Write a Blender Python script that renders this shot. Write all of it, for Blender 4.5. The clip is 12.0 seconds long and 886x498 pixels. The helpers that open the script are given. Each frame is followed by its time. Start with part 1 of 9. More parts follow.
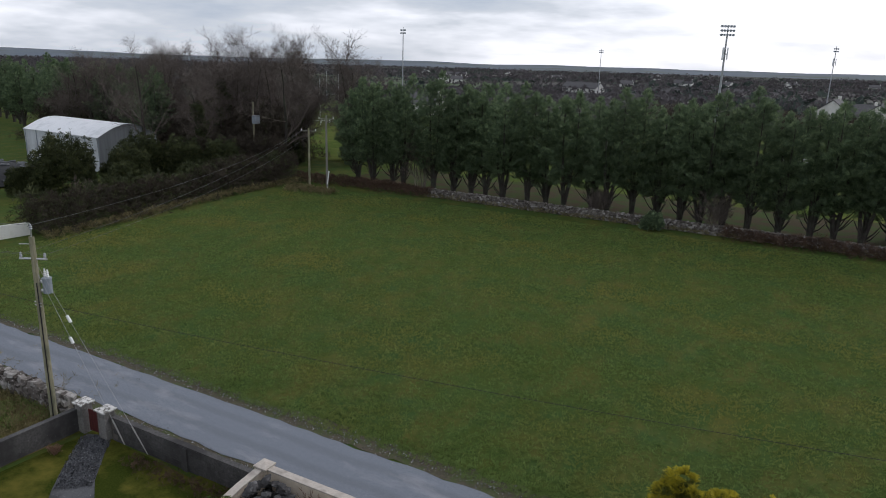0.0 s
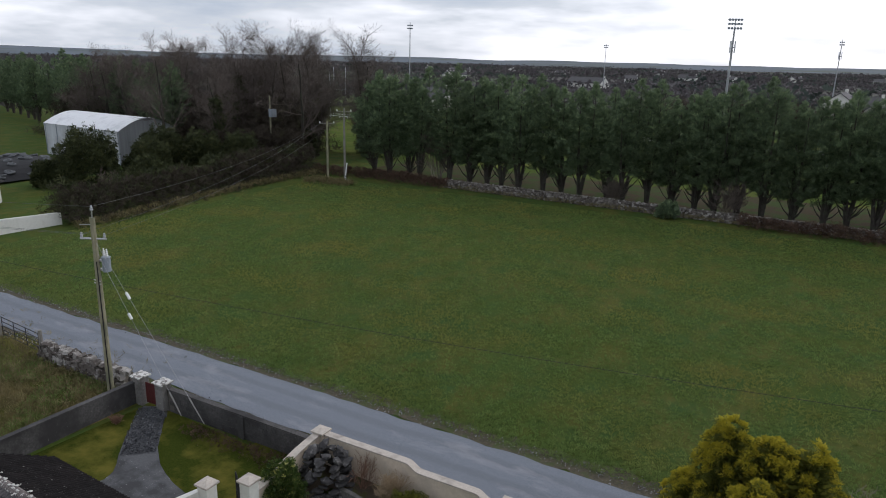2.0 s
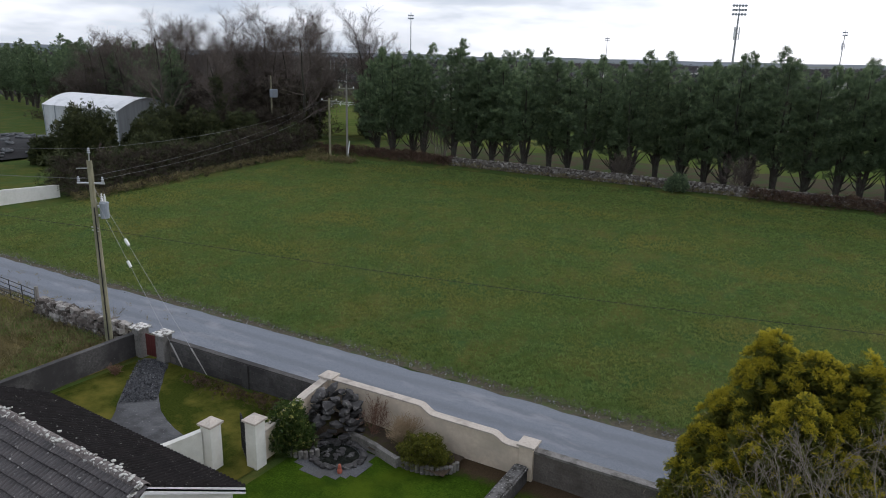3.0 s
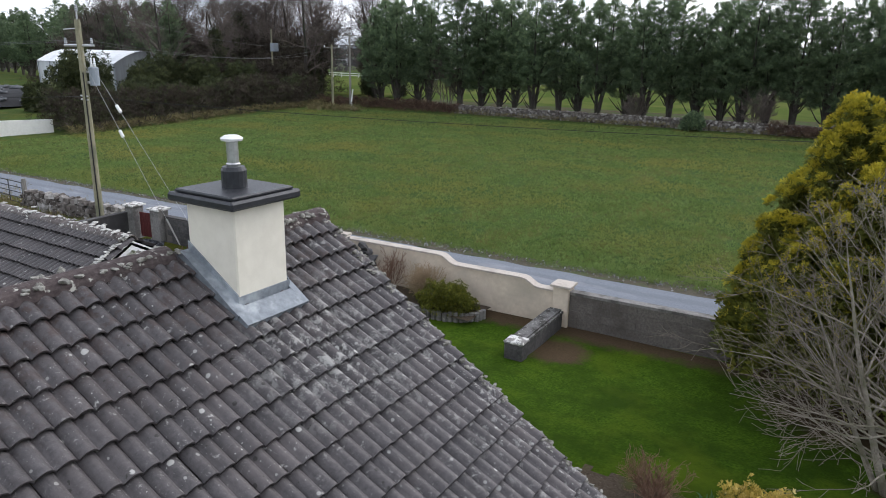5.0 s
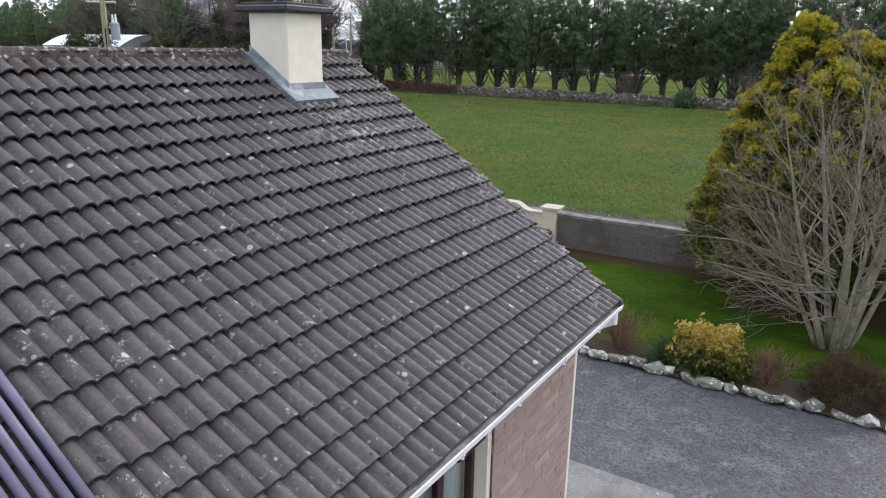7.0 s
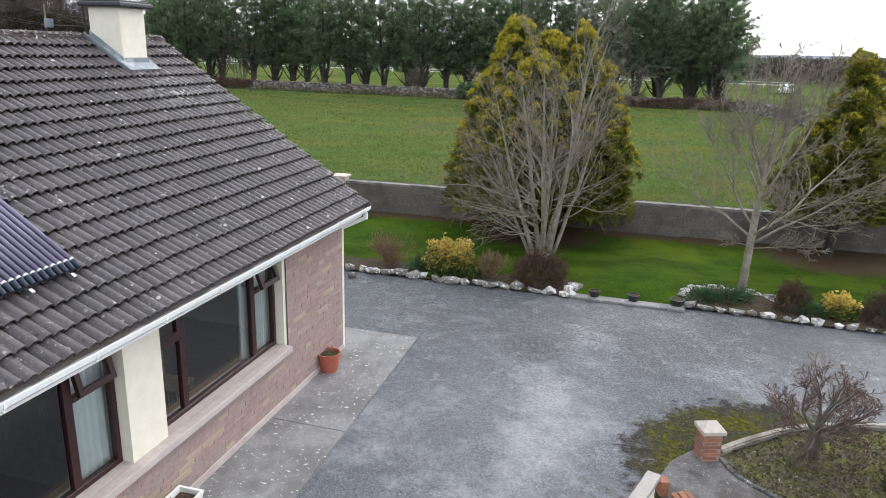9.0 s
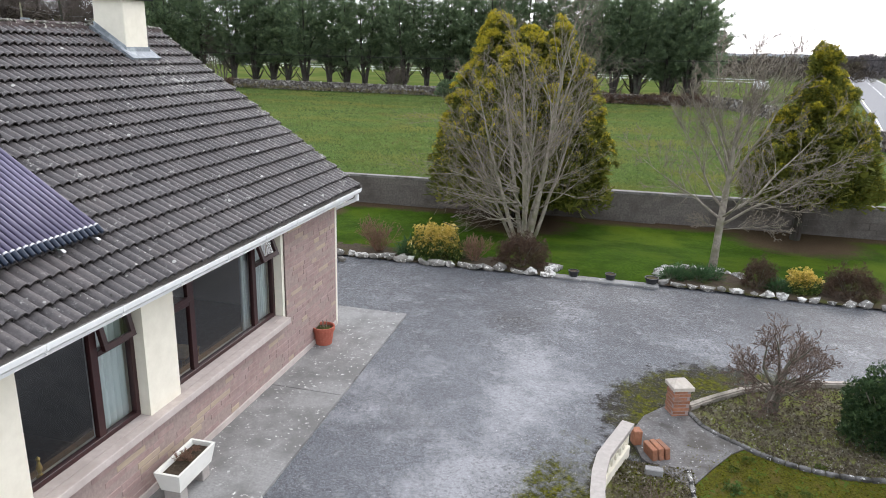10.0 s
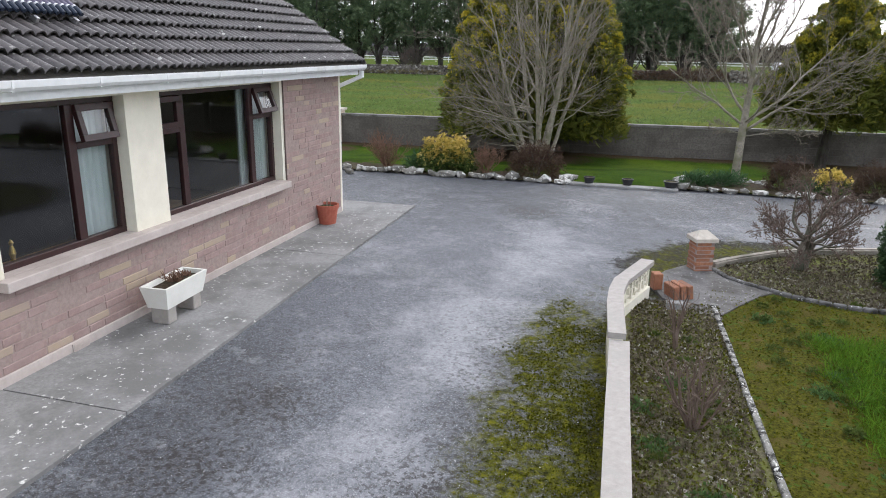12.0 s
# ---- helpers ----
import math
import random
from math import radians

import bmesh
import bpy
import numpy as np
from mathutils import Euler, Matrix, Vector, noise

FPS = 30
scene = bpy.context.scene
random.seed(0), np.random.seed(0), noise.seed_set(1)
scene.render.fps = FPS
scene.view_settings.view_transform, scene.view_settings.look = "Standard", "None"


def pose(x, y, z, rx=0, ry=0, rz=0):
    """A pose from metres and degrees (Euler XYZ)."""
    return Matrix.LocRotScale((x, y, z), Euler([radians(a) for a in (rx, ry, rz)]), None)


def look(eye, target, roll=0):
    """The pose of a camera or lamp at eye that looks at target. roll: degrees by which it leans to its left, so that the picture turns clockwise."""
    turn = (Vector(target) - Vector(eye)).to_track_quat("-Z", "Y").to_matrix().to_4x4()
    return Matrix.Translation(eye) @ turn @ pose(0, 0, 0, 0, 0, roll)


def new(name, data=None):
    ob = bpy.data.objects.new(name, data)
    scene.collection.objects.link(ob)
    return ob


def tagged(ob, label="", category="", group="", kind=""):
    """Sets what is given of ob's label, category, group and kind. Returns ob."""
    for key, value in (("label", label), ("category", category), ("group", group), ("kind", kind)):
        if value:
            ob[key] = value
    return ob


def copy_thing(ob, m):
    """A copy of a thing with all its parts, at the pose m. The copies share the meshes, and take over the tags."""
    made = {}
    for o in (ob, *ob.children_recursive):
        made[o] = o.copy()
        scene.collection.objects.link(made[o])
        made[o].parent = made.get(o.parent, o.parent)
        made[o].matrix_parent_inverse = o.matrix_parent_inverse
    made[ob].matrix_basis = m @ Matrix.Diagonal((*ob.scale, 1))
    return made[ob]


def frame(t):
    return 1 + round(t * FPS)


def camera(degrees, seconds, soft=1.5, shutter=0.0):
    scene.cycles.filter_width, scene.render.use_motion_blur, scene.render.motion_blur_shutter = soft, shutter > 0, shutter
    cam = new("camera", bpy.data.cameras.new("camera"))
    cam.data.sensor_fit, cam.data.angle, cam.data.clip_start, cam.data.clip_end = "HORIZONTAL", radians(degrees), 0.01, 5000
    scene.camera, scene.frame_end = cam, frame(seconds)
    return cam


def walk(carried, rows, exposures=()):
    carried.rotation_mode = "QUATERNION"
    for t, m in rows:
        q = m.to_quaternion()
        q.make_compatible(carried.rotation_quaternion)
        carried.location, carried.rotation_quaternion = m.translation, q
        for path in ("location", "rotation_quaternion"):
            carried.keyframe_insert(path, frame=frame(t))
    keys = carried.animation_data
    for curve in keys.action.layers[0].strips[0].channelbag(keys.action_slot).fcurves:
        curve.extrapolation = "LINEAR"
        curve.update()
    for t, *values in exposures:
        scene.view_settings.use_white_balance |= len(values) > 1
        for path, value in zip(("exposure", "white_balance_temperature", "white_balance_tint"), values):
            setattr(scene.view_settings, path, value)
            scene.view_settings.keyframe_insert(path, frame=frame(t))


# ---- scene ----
cam = camera(64.9, 12.0, 0.95)
UNIT = 1.2
METRES, EYE, TILT, LEAN, TURN = 21.0 * UNIT, 14.36 * UNIT, 0.0, 0.0, 31.7
ROWS = [
    (0.0, 0.0, 0.0, 0.0, 0.41, -14.88, -1.56),
    (0.5, -0.0157, -0.0135, -0.0003, 0.4, -14.99, -1.47),
    (1.0, -0.0389, -0.0409, 0.0061, 0.42, -15.07, -1.4),
    (1.5, -0.0603, -0.0668, 0.0062, 0.54, -15.14, -1.34),
    (2.0, -0.0732, -0.069, -0.0187, 0.59, -15.18, -1.31),
    (2.5, -0.0832, -0.0579, -0.0722, 0.58, -15.25, -1.24),
    (4.5, -0.1173, -0.01, -0.3066, 0.54, -15.82, -1.11),
    (5.0, -0.12, -0.0066, -0.3682, 0.56, -15.93, -1.06),
    (5.5, -0.1203, -0.0035, -0.4244, 0.56, -16.02, -1.0),
    (6.0, -0.1201, -0.013, -0.4437, 0.52, -16.12, -1.06),
    (6.5, -0.1186, -0.0586, -0.4381, 0.49, -16.19, -1.08),
    (8.5, -0.1174, -0.2781, -0.4401, 0.49, -16.36, -1.03),
    (8.6, -0.1173, -0.2866, -0.4409, -0.1, -16.33, -1.05),
    (8.7, -0.1171, -0.2933, -0.4418, -3.1, -16.28, -1.2),
    (8.8, -0.1168, -0.2986, -0.4427, -7.9, -16.20, -1.4),
    (8.9, -0.1166, -0.3026, -0.4436, -12.4, -16.12, -1.57),
    (9.0, -0.1164, -0.3057, -0.4444, -15.47, -16.07, -1.69),
    (9.1, -0.1168, -0.3080, -0.4462, -16.6, -16.04, -1.67),
    (9.2, -0.1178, -0.3098, -0.4482, -16.95, -16.01, -1.64),
    (9.5, -0.1207, -0.315, -0.4519, -17.14, -15.97, -1.57),
    (10.0, -0.1309, -0.339, -0.4521, -17.11, -16.05, -1.55),
    (10.5, -0.1359, -0.3493, -0.4703, -16.83, -16.04, -1.38),
    (11.0, -0.1345, -0.3507, -0.5164, -16.06, -16.03, -1.1),
    (11.5, -0.1282, -0.3461, -0.5482, -15.93, -16.01, -0.98),
    (12.0, -0.124, -0.3437, -0.551, -15.93, -16.08, -0.94),
]
walk(cam, [(t, pose(0, 0, EYE, TILT, LEAN, TURN) @ pose(METRES * x, METRES * y, METRES * z, 90 + pitch, roll, yaw)) for t, x, y, z, yaw, pitch, roll in ROWS],
     [(0.0, -0.58, 6150, 14), (2.5, -0.46, 6150, 14), (4.5, 0.10, 6050, 14), (5.5, 0.30, 6150, 14), (6.5, 0.40, 6150, 14), (8.5, 0.66, 6200, 13), (9.5, 0.78, 6300, 13), (11.0, 0.70, 6250, 13), (12.0, 0.62, 6200, 13)])

# ---- light ----
SUN_AZ, SUN_EL = -18.0, 32.0          # degrees, azimuth to the right of +y is negative
world = bpy.data.worlds.new("world")
scene.world = world
world.use_nodes = True
wn, wl = world.node_tree.nodes, world.node_tree.links
bgn = wn["Background"]
sky = wn.new("ShaderNodeTexSky")
sky.sky_type, sky.sun_disc = "NISHITA", False
sky.sun_elevation, sky.sun_rotation = radians(SUN_EL), radians(-SUN_AZ)
tc = wn.new("ShaderNodeTexCoord")
mp = wn.new("ShaderNodeMapping")
mp.inputs["Scale"].default_value = (1.0, 1.0, 5.0)
wl.new(tc.outputs["Generated"], mp.inputs["Vector"])
nz = wn.new("ShaderNodeTexNoise")
nz.inputs["Scale"].default_value, nz.inputs["Detail"].default_value, nz.inputs["Roughness"].default_value = 3.6, 8.0, 0.55
wl.new(mp.outputs["Vector"], nz.inputs["Vector"])
# cloud brightness grows towards the veiled sun
dotn = wn.new("ShaderNodeVectorMath")
dotn.operation = "DOT_PRODUCT"
wl.new(tc.outputs["Generated"], dotn.inputs[0])
sun_dir = Vector((-math.sin(radians(SUN_AZ)) * math.cos(radians(SUN_EL)), math.cos(radians(SUN_AZ)) * math.cos(radians(SUN_EL)), math.sin(radians(SUN_EL))))
dotn.inputs[1].default_value = sun_dir
gl = wn.new("ShaderNodeMapRange")
gl.inputs["From Min"].default_value, gl.inputs["From Max"].default_value = 0.45, 1.0
gl.inputs["To Min"].default_value, gl.inputs["To Max"].default_value = 0.0, 0.30
wl.new(dotn.outputs["Value"], gl.inputs["Value"])
addn = wn.new("ShaderNodeMath")
wl.new(nz.outputs["Fac"], addn.inputs[0])
wl.new(gl.outputs["Result"], addn.inputs[1])
rp = wn.new("ShaderNodeValToRGB")
rp.color_ramp.elements[0].position, rp.color_ramp.elements[0].color = 0.34, (0.72, 0.82, 0.94, 1)
rp.color_ramp.elements[1].position, rp.color_ramp.elements[1].color = 0.68, (1.75, 1.76, 1.78, 1)
rp.color_ramp.elements.new(0.50).color = (1.02, 1.08, 1.13, 1)
wl.new(addn.outputs["Value"], rp.inputs["Fac"])
nish = wn.new("ShaderNodeVectorMath")
nish.operation = "SCALE"
nish.inputs["Scale"].default_value = 0.08
wl.new(sky.outputs["Color"], nish.inputs[0])
mx = wn.new("ShaderNodeMix")
mx.data_type = "RGBA"
mx.inputs["Factor"].default_value = 0.88
wl.new(nish.outputs["Vector"], mx.inputs["A"])
wl.new(rp.outputs["Color"], mx.inputs["B"])
wl.new(mx.outputs["Result"], bgn.inputs["Color"])
bgn.inputs["Strength"].default_value = 1.0
sun = new("sun", bpy.data.lights.new("sun", "SUN"))
sun.data.energy, sun.data.angle, sun.data.color = 0.9, radians(18), (1.0, 0.95, 0.88)
sun.matrix_world = look(sun_dir * 60, (0, 0, 0))


# ---- materials ----
class Nodes:
    def __init__(self, name, rough=0.9, metal=0.0, spec=0.3):
        self.m = bpy.data.materials.new(name)
        self.m.use_nodes = True
        self.t = self.m.node_tree
        self.b = self.t.nodes["Principled BSDF"]
        self.b.inputs["Roughness"].default_value = rough
        self.b.inputs["Metallic"].default_value = metal
        self.b.inputs["Specular IOR Level"].default_value = spec
        self.geo = self.t.nodes.new("ShaderNodeNewGeometry")
        self.info = self.t.nodes.new("ShaderNodeObjectInfo")

    def link(self, a, b):
        self.t.links.new(a, b)

    def noise(self, scale, detail=4.0, rough=0.6, stretch=None, dist=0.0):
        n = self.t.nodes.new("ShaderNodeTexNoise")
        n.inputs["Scale"].default_value, n.inputs["Detail"].default_value = scale, detail
        n.inputs["Roughness"].default_value, n.inputs["Distortion"].default_value = rough, dist
        src = self.geo.outputs["Position"]
        if stretch:
            mp_ = self.t.nodes.new("ShaderNodeMapping")
            mp_.inputs["Scale"].default_value = stretch
            self.link(src, mp_.inputs["Vector"])
            src = mp_.outputs["Vector"]
        self.link(src, n.inputs["Vector"])
        return n.outputs["Fac"]

    def ramp(self, fac, *stops):
        n = self.t.nodes.new("ShaderNodeValToRGB")
        e = n.color_ramp.elements
        for i, (p, c) in enumerate(stops):
            el = e[i] if i < 2 else e.new(p)
            el.position = p
            el.color = (*c, 1) if len(c) == 3 else c
        self.link(fac, n.inputs["Fac"])
        return n.outputs["Color"]

    def range(self, fac, a, b, c=0.0, d=1.0):
        n = self.t.nodes.new("ShaderNodeMapRange")
        for k, v in zip(("From Min", "From Max", "To Min", "To Max"), (a, b, c, d)):
            n.inputs[k].default_value = v
        self.link(fac, n.inputs["Value"])
        return n.outputs["Result"]

    def mix(self, fac, a, b, mode="MIX"):
        n = self.t.nodes.new("ShaderNodeMix")
        n.data_type, n.blend_type = "RGBA", mode
        for s, v in (("Factor", fac), ("A", a), ("B", b)):
            if isinstance(v, (int, float)):
                n.inputs[s].default_value = v
            elif isinstance(v, tuple):
                n.inputs[s].default_value = (*v, 1)
            else:
                self.link(v, n.inputs[s])
        return n.outputs["Result"]

    def math(self, op, a, b=None):
        n = self.t.nodes.new("ShaderNodeMath")
        n.operation = op
        for i, v in enumerate((a, b)):
            if v is None:
                continue
            if isinstance(v, (int, float)):
                n.inputs[i].default_value = v
            else:
                self.link(v, n.inputs[i])
        return n.outputs["Value"]

    def bump(self, height, strength=0.4, dist=0.02):
        n = self.t.nodes.new("ShaderNodeBump")
        n.inputs["Strength"].default_value, n.inputs["Distance"].default_value = strength, dist
        self.link(height, n.inputs["Height"])
        self.link(n.outputs["Normal"], self.b.inputs["Normal"])

    def done(self, color):
        if isinstance(color, tuple):
            self.b.inputs["Base Color"].default_value = (*color, 1)
        else:
            self.link(color, self.b.inputs["Base Color"])
        return self.m


def vary(n, color, amount=0.12):
    """Each piece a little lighter or darker than the next."""
    f = n.range(n.info.outputs["Random"], 0, 1, 1 - amount, 1 + amount)
    v = n.t.nodes.new("ShaderNodeVectorMath")
    v.operation = "SCALE"
    n.link(color, v.inputs[0])
    n.link(f, v.inputs["Scale"])
    return v.outputs["Vector"]


def surface(name, c1, c2, scale, rough=0.9, c3=None, scale3=0.5, lo3=0.45, hi3=0.65, spots=None, spot_scale=30, spot_at=0.66, bump=0.3, bump_scale=60, bump_dist=0.01, metal=0.0, spec=0.3, pieces=0.0, stretch=None):
    """A weathered surface: grain between c1 and c2, broad stains of c3, small spots."""
    n = Nodes(name, rough, metal, spec)
    col = n.ramp(n.noise(scale, 5, 0.65, stretch), (0.3, c1), (0.7, c2))
    if c3:
        col = n.mix(n.range(n.noise(scale3, 4, 0.6), lo3, hi3), col, c3)
    if spots:
        col = n.mix(n.range(n.noise(spot_scale, 3, 0.7), spot_at, spot_at + 0.04), col, spots)
    if pieces:
        col = vary(n, col, pieces)
    if bump:
        n.bump(n.noise(bump_scale, 4, 0.7, stretch), bump, bump_dist)
    return n.done(col)


def leafy(name, c1, c2, c3, scale=3.0, rough=0.6, through_light=0.25):
    """Foliage: shade by clump and by leaf."""
    n = Nodes(name, rough, 0, 0.25 if rough < 0.94 else 0.03)
    isl = n.geo.outputs["Random Per Island"]
    col = n.ramp(n.math("ADD", n.math("MULTIPLY", isl, 0.55), n.math("MULTIPLY", n.noise(scale, 3), 0.5)), (0.2, c1), (0.75, c2))
    col = n.mix(n.range(isl, 0.86, 1.0, 0, 0.8), col, c3)
    col = vary(n, col, 0.12)
    tr = n.t.nodes.new("ShaderNodeBsdfTranslucent")
    n.link(col, tr.inputs["Color"])
    ms = n.t.nodes.new("ShaderNodeMixShader")
    ms.inputs["Fac"].default_value = through_light
    n.link(n.b.outputs["BSDF"], ms.inputs[1])
    n.link(tr.outputs["BSDF"], ms.inputs[2])
    n.link(ms.outputs["Shader"], n.t.nodes["Material Output"].inputs["Surface"])
    n.done(col)
    return n.m


def ground_material():
    """Pasture, with far farmland, scrub and worn patches."""
    n = Nodes("pasture", 1.0, 0, 0.04)
    fine = n.noise(9, 6, 0.75)
    col = n.ramp(fine, (0.28, (0.034, 0.052, 0.012)), (0.72, (0.078, 0.106, 0.026)))
    col = n.mix(n.range(n.noise(0.55, 5, 0.65), 0.42, 0.66, 0, 0.7), col, (0.044, 0.092, 0.030))
    col = n.mix(n.range(n.noise(0.33, 6, 0.72, (1, 0.7, 1)), 0.47, 0.64, 0, 0.75), col, (0.118, 0.104, 0.030))
    col = n.mix(n.range(n.noise(0.10, 3, 0.6), 0.45, 0.7, 0, 0.45), col, (0.060, 0.084, 0.014))
    col = n.mix(n.range(n.noise(2.2, 5, 0.75), 0.46, 0.62, 0, 0.35), col, (0.034, 0.058, 0.012))
    col = n.mix(n.range(n.noise(1.3, 6, 0.75), 0.54, 0.68, 0, 0.55), col, (0.078, 0.120, 0.030))
    # farmland far away
    sep = n.t.nodes.new("ShaderNodeSeparateXYZ")
    n.link(n.geo.outputs["Position"], sep.inputs[0])
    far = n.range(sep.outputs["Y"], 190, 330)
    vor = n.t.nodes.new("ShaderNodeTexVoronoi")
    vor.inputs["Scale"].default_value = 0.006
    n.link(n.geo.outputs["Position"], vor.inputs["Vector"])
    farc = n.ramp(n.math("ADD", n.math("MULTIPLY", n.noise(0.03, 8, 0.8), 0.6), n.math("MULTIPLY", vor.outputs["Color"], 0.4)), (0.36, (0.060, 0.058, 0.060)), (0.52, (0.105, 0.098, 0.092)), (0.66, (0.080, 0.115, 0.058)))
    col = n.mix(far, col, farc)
    n.bump(n.noise(14, 5, 0.8), 0.7, 0.05)
    return n.done(col)


def roof_tile_material(name="concrete roof tile", tone=1.0, rough=0.50, spec=0.32, lichen=1.0):
    n = Nodes(name, rough, 0, spec)
    col = n.ramp(n.noise(24, 6, 0.7), (0.25, (0.041, 0.037, 0.038)), (0.75, (0.104, 0.094, 0.094)))
    col = n.mix(n.range(n.noise(1.6, 5, 0.65), 0.45, 0.7, 0, 0.55), col, (0.104, 0.088, 0.085))
    col = n.mix(n.range(n.noise(90, 3, 0.7), 0.6, 0.75, 0, 0.4), col, (0.23, 0.22, 0.21))
    one = n.math("FRACT", n.math("ADD", n.info.outputs["Random"], n.geo.outputs["Random Per Island"]))
    shade = n.t.nodes.new("ShaderNodeVectorMath")
    shade.operation = "SCALE"
    n.link(col, shade.inputs[0])
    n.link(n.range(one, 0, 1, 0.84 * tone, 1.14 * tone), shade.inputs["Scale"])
    col = shade.outputs["Vector"]
    sep = n.t.nodes.new("ShaderNodeSeparateXYZ")
    n.link(n.geo.outputs["Position"], sep.inputs[0])
    lich = n.math("MULTIPLY", n.math("MAXIMUM", n.range(n.noise(12, 5, 0.7), 0.615, 0.69), n.range(n.noise(34, 3, 0.7), 0.65, 0.71)), n.math("MAXIMUM", n.range(n.noise(1.3, 3, 0.6), 0.38, 0.58), n.math("MULTIPLY", n.range(sep.outputs["Y"], 3.3, 4.2), n.range(sep.outputs["X"], -9.6, -9.0))))
    edge = n.math("MULTIPLY", n.math("MULTIPLY", n.range(sep.outputs["Y"], 2.6, 4.3), n.range(sep.outputs["X"], -9.6, -9.0)), n.range(n.noise(9, 4, 0.7), 0.56, 0.66))
    apron = n.t.nodes.new("ShaderNodeVectorMath")
    apron.operation = "DISTANCE"
    n.link(n.geo.outputs["Position"], apron.inputs[0])
    apron.inputs[1].default_value = (-6.7, 2.9, 5.15)
    below = n.math("MULTIPLY", n.range(apron.outputs["Value"], 1.1, 0.3), n.range(n.noise(8, 4, 0.75), 0.50, 0.60))
    lich = n.math("MAXIMUM", lich, n.math("MULTIPLY", n.math("MAXIMUM", edge, below), 0.75))
    col = n.mix(n.math("MULTIPLY", lich, 0.70 * lichen), col, (0.52, 0.51, 0.47))
    # round lichen discs and dark moss cushions
    for scale, size, rare, tone_ in ((4.2, 0.115, 0.66, (0.44, 0.43, 0.40)), (7.5, 0.13, 0.60, (0.30, 0.29, 0.27)), (5.3, 0.10, 0.62, (0.020, 0.018, 0.015))):
        v = n.t.nodes.new("ShaderNodeTexVoronoi")
        v.inputs["Scale"].default_value = scale
        n.link(n.geo.outputs["Position"], v.inputs["Vector"])
        pick = n.t.nodes.new("ShaderNodeSeparateColor")
        n.link(v.outputs["Color"], pick.inputs["Color"])
        edge_ = n.math("ADD", v.outputs["Distance"], n.math("MULTIPLY", n.noise(60, 3, 0.7), 0.06))
        disc = n.math("MULTIPLY", n.range(edge_, size + 0.045, size + 0.02), n.range(pick.outputs["Red"], rare, rare + 0.02))
        col = n.mix(n.math("MULTIPLY", disc, 0.85 * lichen), col, tone_)
    # reddish-brown moss below the ridge
    top = n.math("MULTIPLY", n.range(sep.outputs["Z"], 5.15, 6.0), n.range(n.noise(7, 5, 0.75), 0.50, 0.60))
    col = n.mix(n.math("MULTIPLY", top, 0.8), col, (0.050, 0.030, 0.024))
    moss = n.range(n.noise(11, 2, 0.5), 0.715, 0.735, 0, 0.9)
    col = n.mix(moss, col, (0.030, 0.027, 0.022))
    n.bump(n.noise(120, 4, 0.7), 0.45, 0.006)
    return n.done(col)


def ridge_material():
    n = Nodes("mossy ridge tile", 0.95, 0, 0.2)
    col = n.ramp(n.noise(18, 6, 0.7), (0.3, (0.044, 0.033, 0.032)), (0.72, (0.110, 0.088, 0.084)))
    col = n.mix(n.range(n.noise(14, 3, 0.6), 0.60, 0.66, 0, 0.9), col, (0.42, 0.41, 0.36))
    n.bump(n.noise(70, 4, 0.7), 0.5, 0.01)
    return n.done(col)


